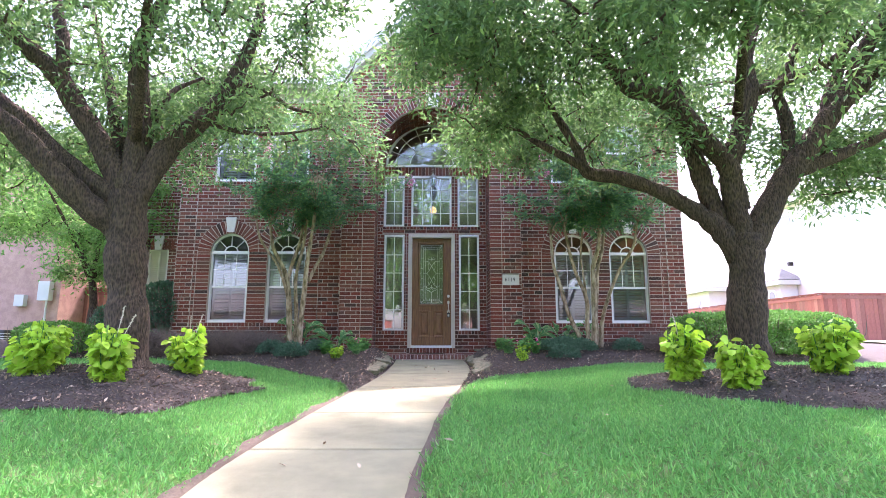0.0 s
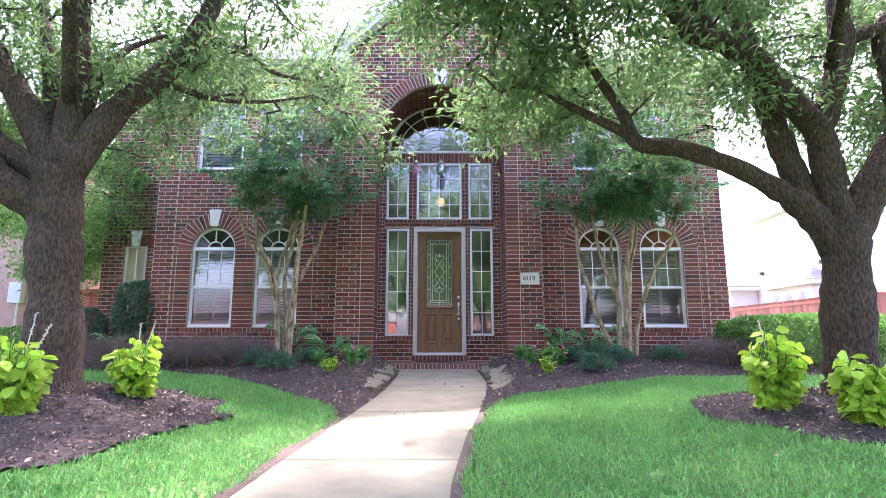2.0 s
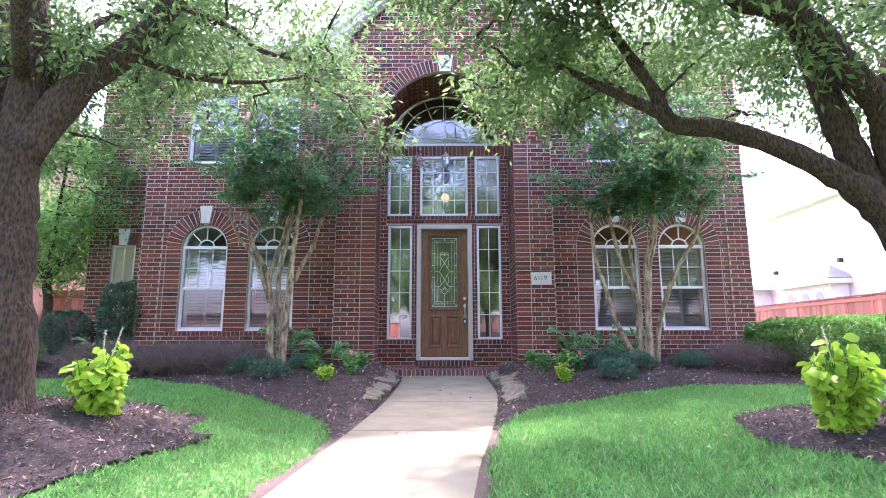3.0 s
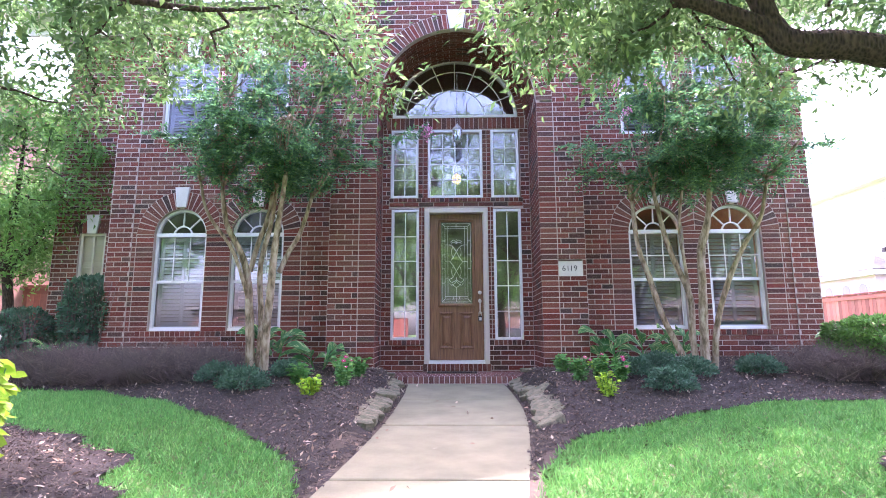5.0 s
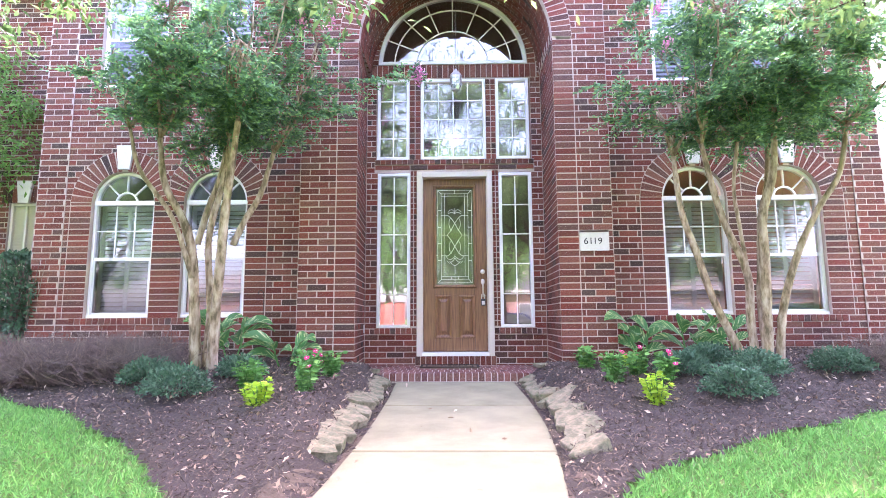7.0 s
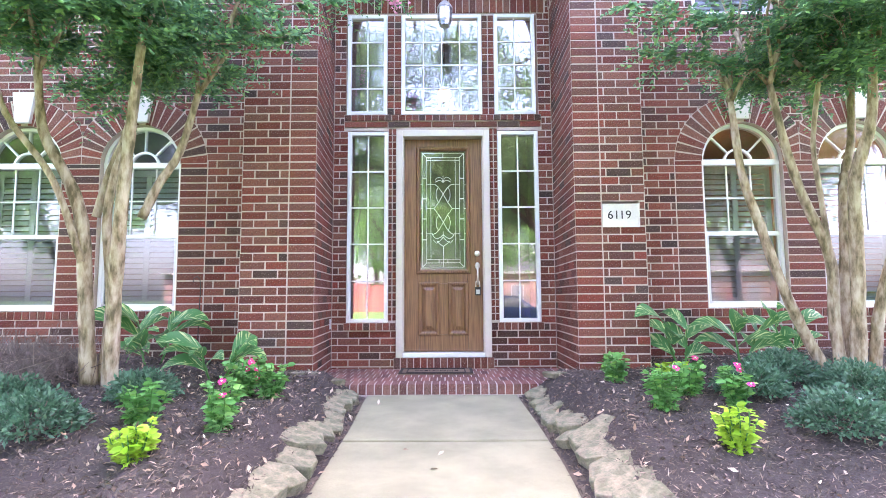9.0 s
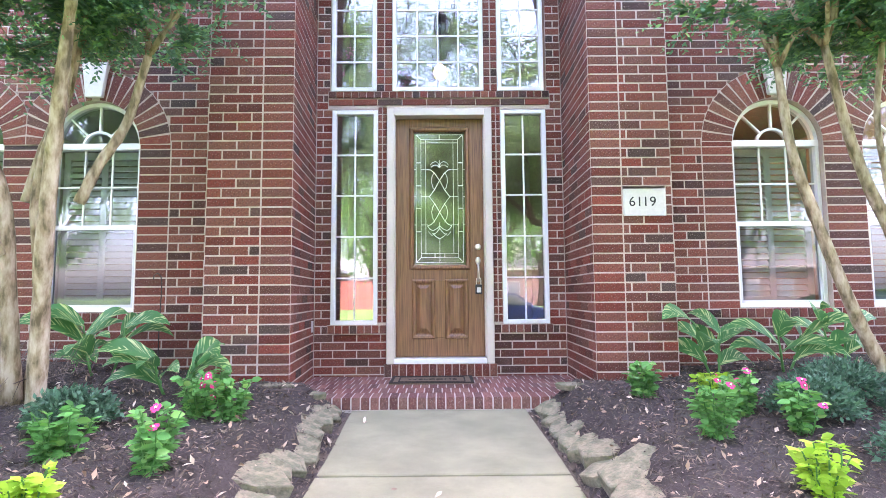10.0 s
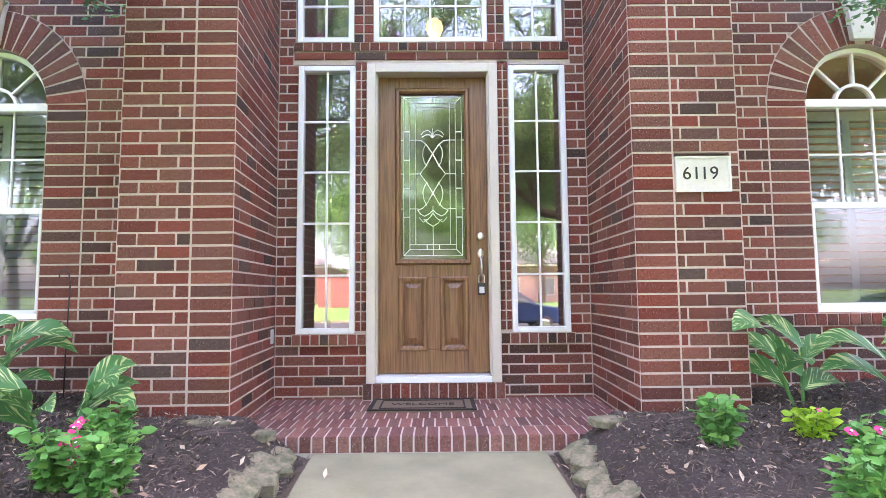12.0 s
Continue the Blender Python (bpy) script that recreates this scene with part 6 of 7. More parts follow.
# ---- garden plants ----
def lime_bush(at, h, w, seed, spikes=()):
    rng = np.random.default_rng(seed)
    g = ground_z(*at)
    t = thing("lime_shrub", "bright lime-green broad-leaved shrub in the mulch ring", "shrub", (*at, g), "lime shrubs round the oaks")
    st = Build()
    pos, dr = [], []
    for k in range(30):
        a = rng.uniform(0, 2 * math.pi)
        o = w * 0.5 * math.sqrt(rng.uniform(0.05, 1))
        hh = h * rng.uniform(0.7, 1.02) * (1 - 0.25 * (o / (w * 0.5)) ** 2)
        top = (o * math.cos(a), o * math.sin(a), hh)
        path = wander(rng, (0.3 * o * math.cos(a), 0.3 * o * math.sin(a), -0.03), top, 5, 0.012)
        Build().tube(path, np.linspace(0.008, 0.003, 6), 5).ob("stem", M_VINCA, t)
        for q in range(21):
            i = rng.uniform(0.3, 5)
            p = path[int(i)] + (path[min(int(i) + 1, 5)] - path[int(i)]) * (i % 1)
            ang = rng.uniform(0, 2 * math.pi)
            d = np.array([math.cos(ang) + 0.4 * math.cos(a), math.sin(ang) + 0.4 * math.sin(a), rng.uniform(-0.9, 0.25)])
            pos.append(p + d * 0.015)
            dr.append(d)
    n = len(pos)
    ln = 0.088 * rng.uniform(0.6, 1.3, n)
    leaf_mesh("leaves", np.array(pos), np.array(dr), rand_dirs(rng, n, 1.4), ln, ln * 0.86, M_LIMELEAF, t, bend=0.22, oval=True)
    for dx, dy, hh in spikes:
        sp = Build()
        base = np.array([dx * 0.5, dy, h * 0.75])
        tip = np.array([dx, dy, h + hh])
        sp.tube([base, (base + tip) / 2, tip], [0.004, 0.004, 0.002], 5)
        for q in range(26):
            p = base + (tip - base) * (0.45 + 0.55 * q / 26)
            d = rand_dirs(rng, 1, 0.4)[0] * 0.014
            sp.tube([p, p + d], [0.005, 0.003], 4)
        sp.ob("seed_spike", M_SPIKE, t, "pale dry flower spike")
    return t


lime_bush((-3.68, -6.98), 0.50, 0.42, 41)
lime_bush((-4.12, -6.25), 0.58, 0.40, 42)
lime_bush((-2.95, -7.05), 0.54, 0.35, 43, ((0.10, -0.02, 0.16), (0.20, 0.0, 0.08)))
lime_bush((-2.72, -5.95), 0.60, 0.44, 44, ((0.14, 0, 0.07), (0.0, 0, 0.05)))
lime_bush((2.72, -6.52), 0.62, 0.36, 45, ((-0.08, 0, 0.08),))
lime_bush((2.98, -7.15), 0.48, 0.35, 46)
lime_bush((3.95, -6.95), 0.58, 0.45, 47)


def box_ball(at, r, seed, h=0.8):
    rng = np.random.default_rng(seed)
    t = thing("boxwood_shrub", "low rounded dark blue-green shrub on mulch", "shrub", (*at, ground_z(*at)), "low shrubs under the crape myrtles")
    st = Build()
    for k in range(14):
        d = rand_dirs(rng, 1, 0.9)[0] * r * 0.85
        st.tube([(0, 0, -0.02), (d[0] * 0.5, d[1] * 0.5, abs(d[2]) * 0.4), (d[0], d[1], abs(d[2]) * 0.95)], [0.008, 0.005, 0.003], 4)
    tagged(st.ob("twig_work", M_TWIG, t), kind="stuff")
    n = 2600
    d = rand_dirs(rng, n)
    d[:, 2] = np.abs(d[:, 2])
    lump = np.array([1 + 0.22 * noise.noise(Vector(q) * 2.3 + Vector((seed, 0, 0))) for q in d])[:, None]
    pos = d * lump * r * rng.uniform(0.55, 1.03, (n, 1)) * np.array([1, 1, h]) + np.array([0, 0, 0.03])
    ln = 0.032 * rng.uniform(0.7, 1.4, n)
    leaf_mesh("leaves", pos, d + rng.normal(size=(n, 3)) * 0.6, rand_dirs(rng, n, 0.6), ln, ln * 0.5, M_SHRUB, t)


for i, (x, y, r) in enumerate(((-2.32, -3.02, 0.27), (-2.02, -2.45, 0.21), (-2.80, -2.60, 0.24), (2.30, -2.95, 0.27), (2.12, -2.35, 0.23), (2.75, -2.45, 0.25), (3.62, -2.30, 0.25), (2.50, -2.05, 0.24))):
    box_ball((x, y), r, 60 + i)


def ginger(at, n, size, seed, canes=3, tall=0.55):
    """Clump of canes, each with broad pointed leaves standing out alternately along it."""
    rng = np.random.default_rng(seed)
    t = thing("shell_ginger", "variegated shell ginger with broad green and cream striped leaves", "plant", (*at, ground_z(*at)), "shell gingers by the wall")
    per = max(n // canes, 3)
    k = 0
    for c0 in range(canes):
        ca = 2 * math.pi * c0 / canes + rng.uniform(0, 1.2)
        root = np.array([0.05 * math.cos(ca), 0.05 * math.sin(ca), -0.02])
        top = root + np.array([0.22 * size * math.cos(ca), 0.14 * size * math.sin(ca), size * tall * rng.uniform(0.75, 1.1)])
        bow = (root + top) / 2 + np.array([0.03 * math.cos(ca), 0.03 * math.sin(ca), 0.04 * size])
        Build().tube([root, bow, top], [0.011, 0.010, 0.006], 6).ob("cane", M_VINCA, t)
        for q in range(per):
            k += 1
            f = 0.35 + 0.65 * q / max(per - 1, 1)
            head = root + (top - root) * f
            a = ca + (q % 2 - 0.5) * 2.6 * (1 - 0.5 * f) + rng.normal() * 0.35
            L = size * rng.uniform(0.55, 0.80) * (1.05 - 0.25 * abs(f - 0.6))
            Wd = L * rng.uniform(0.34, 0.42)
            d = np.array([math.cos(a), math.sin(a), 0])
            lean = rng.uniform(0.25, 0.85) * (1 if math.cos(a) > 0 else -1)
            s = np.array([-math.sin(a) * math.cos(lean), math.cos(a) * math.cos(lean), math.sin(lean)])
            rise = rng.uniform(0.4, 0.8) + 0.6 * f * rng.uniform(0.3, 1)
            fall = rise * 0.55 + rng.uniform(0.10, 0.34)
            rows, b, uvs = 8, Build(), []
            for i in range(rows + 1):
                u = i / rows
                p = head + d * L * u * (1 - 0.10 * u) + np.array([0, 0, L * (rise * u - fall * u * u)])
                wv = Wd * 0.5 * max(math.sin(math.pi * min(0.05 + 0.95 * u, 1.0) ** 0.85), 0.0) ** 0.75 + 0.0015
                for c in (-1, 0, 1):
                    b.v.append(tuple(p + s * wv * c + np.array([0, 0, abs(c) * wv * 0.32])))
                    uvs.append((u - 0.30 * abs(c) + k * 1.37, c * 0.25))
            for i in range(rows):
                for c in (0, 1):
                    b.f.append((3 * i + c, 3 * i + c + 1, 3 * i + 4 + c, 3 * i + 3 + c))
            o = b.ob("leaf", M_GINGER, t, smooth=True)
            uv = o.data.uv_layers.new(name="UVMap")
            for lp in o.data.loops:
                uv.data[lp.index].uv = uvs[lp.vertex_index]


ginger((-1.88, -1.62), 10, 0.50, 71, 2, 0.50)
ginger((-2.62, -1.22), 11, 0.62, 72, 2, 0.95)
ginger((-2.98, -1.15), 5, 0.52, 73, 1, 0.8)
ginger((2.18, -1.18), 8, 0.56, 74, 2, 0.72)
ginger((2.62, -1.30), 9, 0.56, 75, 2, 0.66)
ginger((3.10, -1.30), 8, 0.54, 76, 2, 0.62)
ginger((5.35, -1.55), 12, 0.65, 77)
ginger((6.4, -1.4), 10, 0.65, 78)
ginger((-6.0, -1.0), 8, 0.45, 79)


def periwinkle(at, h, w, seed, flowers, lime=False):
    rng = np.random.default_rng(seed)
    lab = "bright yellow-green young plant on mulch" if lime else "leafy green periwinkle with magenta flowers"
    t = thing("coleus" if lime else "periwinkle", lab, "plant", (*at, ground_z(*at)), "bedding plants by the walk")
    st = Build()
    pos, dr = [], []
    for k in range(13):
        a = rng.uniform(0, 2 * math.pi)
        o = w * 0.5 * math.sqrt(rng.uniform(0, 1))
        path = wander(rng, (0.3 * o * math.cos(a), 0.3 * o * math.sin(a), -0.02), (o * math.cos(a), o * math.sin(a), h * rng.uniform(0.6, 1)), 4, 0.006)
        Build().tube(path, np.linspace(0.005, 0.003, 5), 5).ob("stem", M_VINCA, t)
        for q in range(30):
            i = rng.uniform(0.4, 4)
            p = path[int(i)] + (path[min(int(i) + 1, 4)] - path[int(i)]) * (i % 1)
            ang = rng.uniform(0, 2 * math.pi)
            pos.append(p)
            dr.append((math.cos(ang), math.sin(ang), rng.uniform(-0.1, 0.5)))
    n = len(pos)
    ln = 0.053 * rng.uniform(0.6, 1.25, n)
    leaf_mesh("leaves", np.array(pos), np.array(dr, float), rand_dirs(rng, n, 1.6), ln, ln * 0.58, M_LIMELEAF if lime else M_VINCA, t, bend=0.2, oval=True)
    for f in range(flowers):
        a = rng.uniform(0, 2 * math.pi)
        o = w * 0.45 * math.sqrt(rng.uniform(0, 1))
        c = Vector((o * math.cos(a), o * math.sin(a) - 0.03, h * rng.uniform(0.6, 1.02)))
        fb = Build()
        tilt = Matrix.Translation(c) @ Matrix.Rotation(radians(rng.uniform(30, 70)), 4, "X") @ Matrix.Rotation(rng.uniform(0, 6), 4, "Z")
        for q in range(5):
            w0 = 2 * math.pi * q / 5
            pts = [(0.004, 0), (0.014, -0.010), (0.023, -0.008), (0.023, 0.008), (0.014, 0.010)]
            fb.add([tilt @ Vector((px * math.cos(w0) - py * math.sin(w0), px * math.sin(w0) + py * math.cos(w0), 0.002 * q)) for px, py in pts], [(0, 1, 2, 3, 4)])
        fl_o = fb.ob("flower", M_MAGENTA, t, "magenta flower with a white eye")
        Build().lathe([(0.0, 0.004), (0.005, 0.003), (0.005, 0.0)], sides=6).ob("flower_eye", M_PETALWHITE, t).matrix_local = tilt @ Matrix.Translation((0, 0, 0.009))


PLANTS = [((-1.24, -3.12), 0.28, 0.28, 2, 0), ((-1.73, -2.95), 0.24, 0.28, 0, 0), ((-1.21, -2.32), 0.26, 0.26, 3, 0), ((-1.42, -2.25), 0.27, 0.28, 3, 0), ((-1.52, -1.75), 0.20, 0.20, 1, 0),
          ((-1.46, -3.52), 0.20, 0.22, 0, 1), ((1.35, -1.82), 0.25, 0.20, 0, 0), ((1.38, -2.70), 0.30, 0.22, 1, 0), ((1.70, -2.30), 0.27, 0.26, 3, 0),
          ((1.55, -3.22), 0.24, 0.24, 0, 1), ((1.88, -2.60), 0.28, 0.26, 3, 0), ((1.84, -1.75), 0.15, 0.22, 1, 1)]
for i, (at, h, w, fl_n, lime) in enumerate(PLANTS):
    periwinkle(at, h, w, 90 + i, fl_n, bool(lime))


def leafy_block(name, label, category, x0, x1, y0, y1, h, n, mat, seed, size, twigs=60, round_by=5.0):
    rng = np.random.default_rng(seed)
    cx, cy = (x0 + x1) / 2, (y0 + y1) / 2
    t = thing(name, label, category, (cx, cy, ground_z(cx, cy)))
    st = Build()
    for k in range(twigs):
        x, y = rng.uniform(x0, x1) - cx, rng.uniform(y0, y1) - cy
        st.tube([(x * 0.9, y * 0.7, -0.04), (x, y, h * 0.5), (x + 0.1 * rng.normal(), y + 0.1 * rng.normal(), h * 0.95)], [0.012, 0.008, 0.003], 4)
    tagged(st.ob("twig_work", M_TWIG, t), kind="stuff")
    p = rng.uniform(-1, 1, (n, 3))
    ax = np.argmax(np.abs(p), axis=1)
    edge = rng.uniform(0, 1, n) < 0.75
    for a in range(3):
        sel = edge & (ax == a)
        p[sel, a] = np.sign(p[sel, a]) * rng.uniform(0.85, 1.02, sel.sum())
    rr = np.power(np.sum(np.abs(p) ** round_by, axis=1), 1 / round_by)[:, None]
    p = p / np.maximum(rr, 1.0)
    lump = np.array([1 + 0.14 * noise.noise(Vector((q[0] * (x1 - x0), q[1] * 2, q[2] * 2)) * 1.6) for q in p])[:, None]
    p = p * lump
    pos = p * np.array([(x1 - x0) / 2, (y1 - y0) / 2, h / 2]) + np.array([0, 0, h / 2 + 0.03])
    ln = size * rng.uniform(0.6, 1.3, n)
    leaf_mesh("leaves", pos, p + rng.normal(size=(n, 3)) * 0.7, rand_dirs(rng, n, 0.8), ln, ln * 0.5, mat, t)
    return t


leafy_block("hedge", "clipped bright green hedge beside the house corner", "hedge", 4.55, 7.6, -3.0, -1.7, 0.70, 34000, M_HEDGE, 101, 0.055, round_by=3.0)
leafy_block("evergreen_shrub", "tall dark glossy shrub against the brick wing", "shrub", -6.25, -5.45, -0.75, -0.15, 1.25, 6000, M_SHRUB, 102, 0.07, round_by=2.4)
leafy_block("evergreen_shrub", "dark green leafy shrub beside the house wing", "shrub", -7.2, -6.5, -0.9, -0.1, 0.75, 4000, M_SHRUB, 103, 0.06, round_by=2.2)
leafy_block("evergreen_shrub", "green rounded shrub by the neighbour's wall", "shrub", -7.6, -6.2, -2.6, -1.6, 0.55, 5000, M_HEDGE, 104, 0.06, round_by=2.2)


def bare_hedge(x0, x1, y0, y1, h, n, seed):
    rng = np.random.default_rng(seed)
    cx, cy = (x0 + x1) / 2, (y0 + y1) / 2
    t = thing("bare_hedge", "leafless brown twiggy hedge under the windows", "hedge", (cx, cy, ground_z(cx, cy)))
    bushes = max(int((x1 - x0) / 0.45), 2)
    for bush in range(bushes):
        b = Build()
        step = (x1 - x0) / bushes
        for k in range(n // bushes):
            x, y = x0 - cx + step * (bush + rng.uniform(-0.1, 1.1)), rng.uniform(y0, y1) - cy
            full = h * (0.86 + 0.22 * math.sin(1.7 * bush + 2.0) * abs(math.sin(math.pi * (x - x0 + cx) / step)))
            p0 = np.array([x, y, -0.05])
            p1 = p0 + np.array([0.20 * rng.normal(), 0.16 * rng.normal(), full * rng.uniform(0.25, 0.55)])
            p2 = p1 + np.array([0.20 * rng.normal(), 0.16 * rng.normal(), full * rng.uniform(0.05, 0.5)])
            b.tube([p0, p1, p2], [0.006, 0.004, 0.0018], 3)
            for q in range(6):
                s = p1 + (p2 - p1) * rng.uniform(0, 1)
                b.tube([s, s + rand_dirs(rng, 1, 0.7)[0] * rng.uniform(0.08, 0.2)], [0.0026, 0.0012], 3)
        b.ob("bush", M_TWIG, t)


bare_hedge(-5.3, -3.05, -2.45, -1.55, 0.50, 2600, 111)
bare_hedge(4.3, 5.3, -2.7, -1.9, 0.42, 1300, 112)

# edging stones along the walk: flat broken slabs, leaning on one another
STONES = random.Random(4)


def edging_stone(x, y, z, length, width, thick, tilt, turn):
    """A split slab: an uneven six- or seven-sided outline, chipped all round the top."""
    n = STONES.choice((6, 7))
    outline = []
    for k in range(n):
        a = 2 * math.pi * (k + STONES.uniform(-0.22, 0.22)) / n
        r = STONES.uniform(0.82, 1.12)
        outline.append((0.5 * length * r * math.cos(a), 0.5 * width * r * math.sin(a)))
    b = Build()
    for lift, size in ((-1.0, 0.96), (0.30, 1.0), (0.46, 0.95), (0.5, 0.80)):
        b.v += [(px * size + STONES.uniform(-0.006, 0.006), py * size + STONES.uniform(-0.006, 0.006), thick * lift + STONES.uniform(-0.10, 0.10) * thick) for px, py in outline]
    b.v.append((0, 0, thick * 0.52))
    for lv in range(3):
        b.f += [(lv * n + k, lv * n + (k + 1) % n, (lv + 1) * n + (k + 1) % n, (lv + 1) * n + k) for k in range(n)]
    b.f += [(3 * n + k, 3 * n + (k + 1) % n, 4 * n) for k in range(n)]
    o = bevelled(b.ob("edging_stone", M_STONE), 0.006, 1)
    o.matrix_world = pose(x, y, z, tilt[0], tilt[1], turn)
    tagged(o, "rough grey-brown flat edging stone beside the walk", "stone", "edging stones along the walk")


for s in (-1, 1):
    y = -1.36
    while y > -4.25:
        cx, hw = walk_mid(y)
        big = 1.0 + 0.42 * smooth(-1.8, -3.1, y) - 0.25 * smooth(-3.7, -4.2, y)
        L, Wd = STONES.uniform(0.21, 0.29) * big, STONES.uniform(0.16, 0.22) * big
        x = cx + s * (hw + 0.02 + 0.46 * L + STONES.uniform(-0.01, 0.03))
        edging_stone(x, y, ground_z(x, y) + 0.016, L, Wd, STONES.uniform(0.042, 0.062),
                     (STONES.uniform(-9, 9), -s * STONES.uniform(8, 22)), s * STONES.uniform(10, 46))
        y -= Wd * STONES.uniform(0.72, 0.86)
for x, y, L in ((-1.24, -1.36, 0.30), (-0.96, -1.33, 0.24), (1.02, -1.33, 0.30)):
    edging_stone(x, y, ground_z(x, y) + 0.012, L, 0.13, 0.03, (4, 0), STONES.uniform(-6, 6))

# dry stalks lying on the mulch
for k, (x, y, turn) in enumerate(((-1.02, -1.95, 150), (-1.22, -1.62, 20), (1.28, -1.42, 10), (2.05, -1.72, 60))):
    rng = np.random.default_rng(400 + k)
    st = thing("dry_stalk", "pale dry plant stalk lying on the dark mulch", "twig", (x, y, ground_z(x, y) + 0.022), "dry stalks on the mulch")
    st.rotation_euler = (0, 0, radians(turn))
    for q in range(4):
        a = rng.uniform(-0.35, 0.35)
        L = rng.uniform(0.12, 0.30)
        Build().tube([(0, 0, 0), (0.5 * L, 0.4 * L * a, 0.012), (L, L * a, 0.004)], [0.005, 0.004, 0.002], 5).ob("strand", M_TWIG, st)

# ---- neighbours ----


def plank_fence(x0, y0, x1, y1, h, label, base):
    t = thing("fence", label, "fence", (x0, y0, base))
    L = math.hypot(x1 - x0, y1 - y0)
    m = Matrix.Rotation(math.atan2(y1 - y0, x1 - x0), 4, "Z")
    n = min(int(L / 0.15), 140)
    shared = None
    for i in range(n):
        w = L / n
        if shared is None:
            shared = Build().box(0.004, w - 0.004, 0, 0.02, 0, h).ob("board", M_FENCE, t)
            o = shared
        else:
            o = new("board", shared.data)
            o.parent = t
        o.matrix_local = m @ Matrix.Translation((i * w, random.uniform(-0.004, 0.004), random.uniform(-0.015, 0.015)))
    Build().box(0, L, -0.03, 0.06, h, h + 0.035, m).ob("cap_rail", M_FENCE, t)
    Build().box(0, L, -0.022, 0.0, h - 0.16, h - 0.05, m).ob("rail", M_FENCE, t)
    return t


plank_fence(12.8, 20.0, 12.6, 5.0, 1.85, "red-stained cedar board fence beside the side yard", 0.0)
plank_fence(12.6, 5.0, 19.0, 5.3, 1.85, "red-stained cedar board fence facing the street", 0.0)
plank_fence(-10.6, 3.0, -7.0, 3.0, 1.75, "red-stained cedar side gate fence between the houses", 0.0)

nb = thing("neighbour_house", "pale cream stucco two-storey house beyond the fence", "house", (14.6, 10.2, 0))
nb.rotation_euler = (0, 0, -math.pi / 2)


def block(parent, x0, x1, y0, y1, z1, roof_h, wall_mat, over=0.5):
    Build().box(x0, x1, y0, y1, -0.8, z1).ob("wall", wall_mat, parent)
    cx, cy = (x0 + x1) / 2, (y0 + y1) / 2
    hx = max((x1 - x0) / 2 - (y1 - y0) / 2, 0.3)
    r = Build().add([(x0 - over, y0 - over, z1), (x1 + over, y0 - over, z1), (x1 + over, y1 + over, z1), (x0 - over, y1 + over, z1), (cx - hx, cy, z1 + roof_h), (cx + hx, cy, z1 + roof_h)],
                    [(0, 1, 5, 4), (1, 2, 5), (2, 3, 4, 5), (3, 0, 4), (3, 2, 1, 0)])
    r.ob("roof", M_SHINGLE, parent)
    Build().box(x0 - over, x1 + over, y0 - over, y1 + over, z1 - 0.2, z1 - 0.02).ob("eave", M_FASCIA, parent)


block(nb, -3.6, 3.7, 0, 9, 6.0, 2.6, M_STUCCO, 0.35)
block(nb, -12, -3.65, -1.2, 5, 2.9, 1.2, M_STUCCO, 0.35)
block(nb, -1.6, 1.1, -0.7, -0.02, 2.75, 0.5, M_STUCCO, 0.2)


def far_window(parent, x, y, z, w, h, arched=False, face=-1):
    g = Build()
    pts = [(x - w / 2, z), (x + w / 2, z), (x + w / 2, z + h)] + ([(p, q) for p, q in arc(x, z + h, w / 2, 0, math.pi, 8)][1:-1] if arched else []) + [(x - w / 2, z + h)]
    win = g.prism(pts, y - 0.03 * 1, y + 0.02).ob("window", M_WHITE, parent, "white framed window")
    k = 0.06
    pts2 = [(x + (px - x) * (1 - 2 * k / w), z + k + (pz - z) * (1 - 2 * k / h)) for px, pz in pts]
    Build().prism(pts2, y - 0.04, y - 0.03).ob("pane", M_FARGLASS, win)


M_FARGLASS = material("far_window_glass", (0.20, 0.21, 0.22), 0.25, spec=0.5)
for x in (-1.15, -0.25, 0.55):
    far_window(nb, x, -0.7, 1.55, 0.5, 0.62, True)
far_window(nb, -5.2, -1.2, 1.5, 1.3, 0.85)
far_window(nb, -2.7, 0.0, 4.65, 0.55, 0.75)
far_window(nb, -2.0, 0.0, 4.65, 0.55, 0.75)
far_window(nb, 0.7, 0.0, 4.3, 0.9, 1.2)
for x in (-3.0, 0.9):
    lamp = bevelled(Build().box(x - 0.07, x + 0.07, -0.16, 0.0, 3.35, 3.5).ob("wall_lamp", M_BRONZE, nb, "small dark wall lamp"), 0.01)

nl = thing("neighbour_house", "pink brick neighbouring house beside the lawn", "house", (-15.8, 8, 0))
block(nl, -6, 6, -6, 6, 6.0, 3.5, M_PINKBRICK)
far_window(nl, -3, -6.0, 1.0, 1.2, 1.6)
mb = thing("electric_meter_box", "grey electric meter box with conduit on the pink brick wall", "meter box", (-10.12, 1.95, 1.55))
bevelled(Build().box(-0.15, 0.15, -0.12, 0.05, -0.2, 0.3).ob("box", M_UTILITY, mb), 0.01)
Build().tube([(0.05, -0.03, -0.2), (0.05, -0.03, -1.4)], [0.025, 0.025], 8).ob("conduit", M_UTILITY, mb)
bevelled(Build().box(-0.75, -0.5, -0.10, 0.05, -0.35, -0.05).ob("junction_box", M_UTILITY, mb), 0.01)
ac = thing("air_conditioner", "dark grey outdoor air-conditioner unit by the brick wall", "air conditioner", (-10.4, 1.0, -0.05))
bevelled(Build().box(-0.38, 0.38, -0.38, 0.38, 0, 0.62).ob("casing", M_BLACK, ac), 0.02)
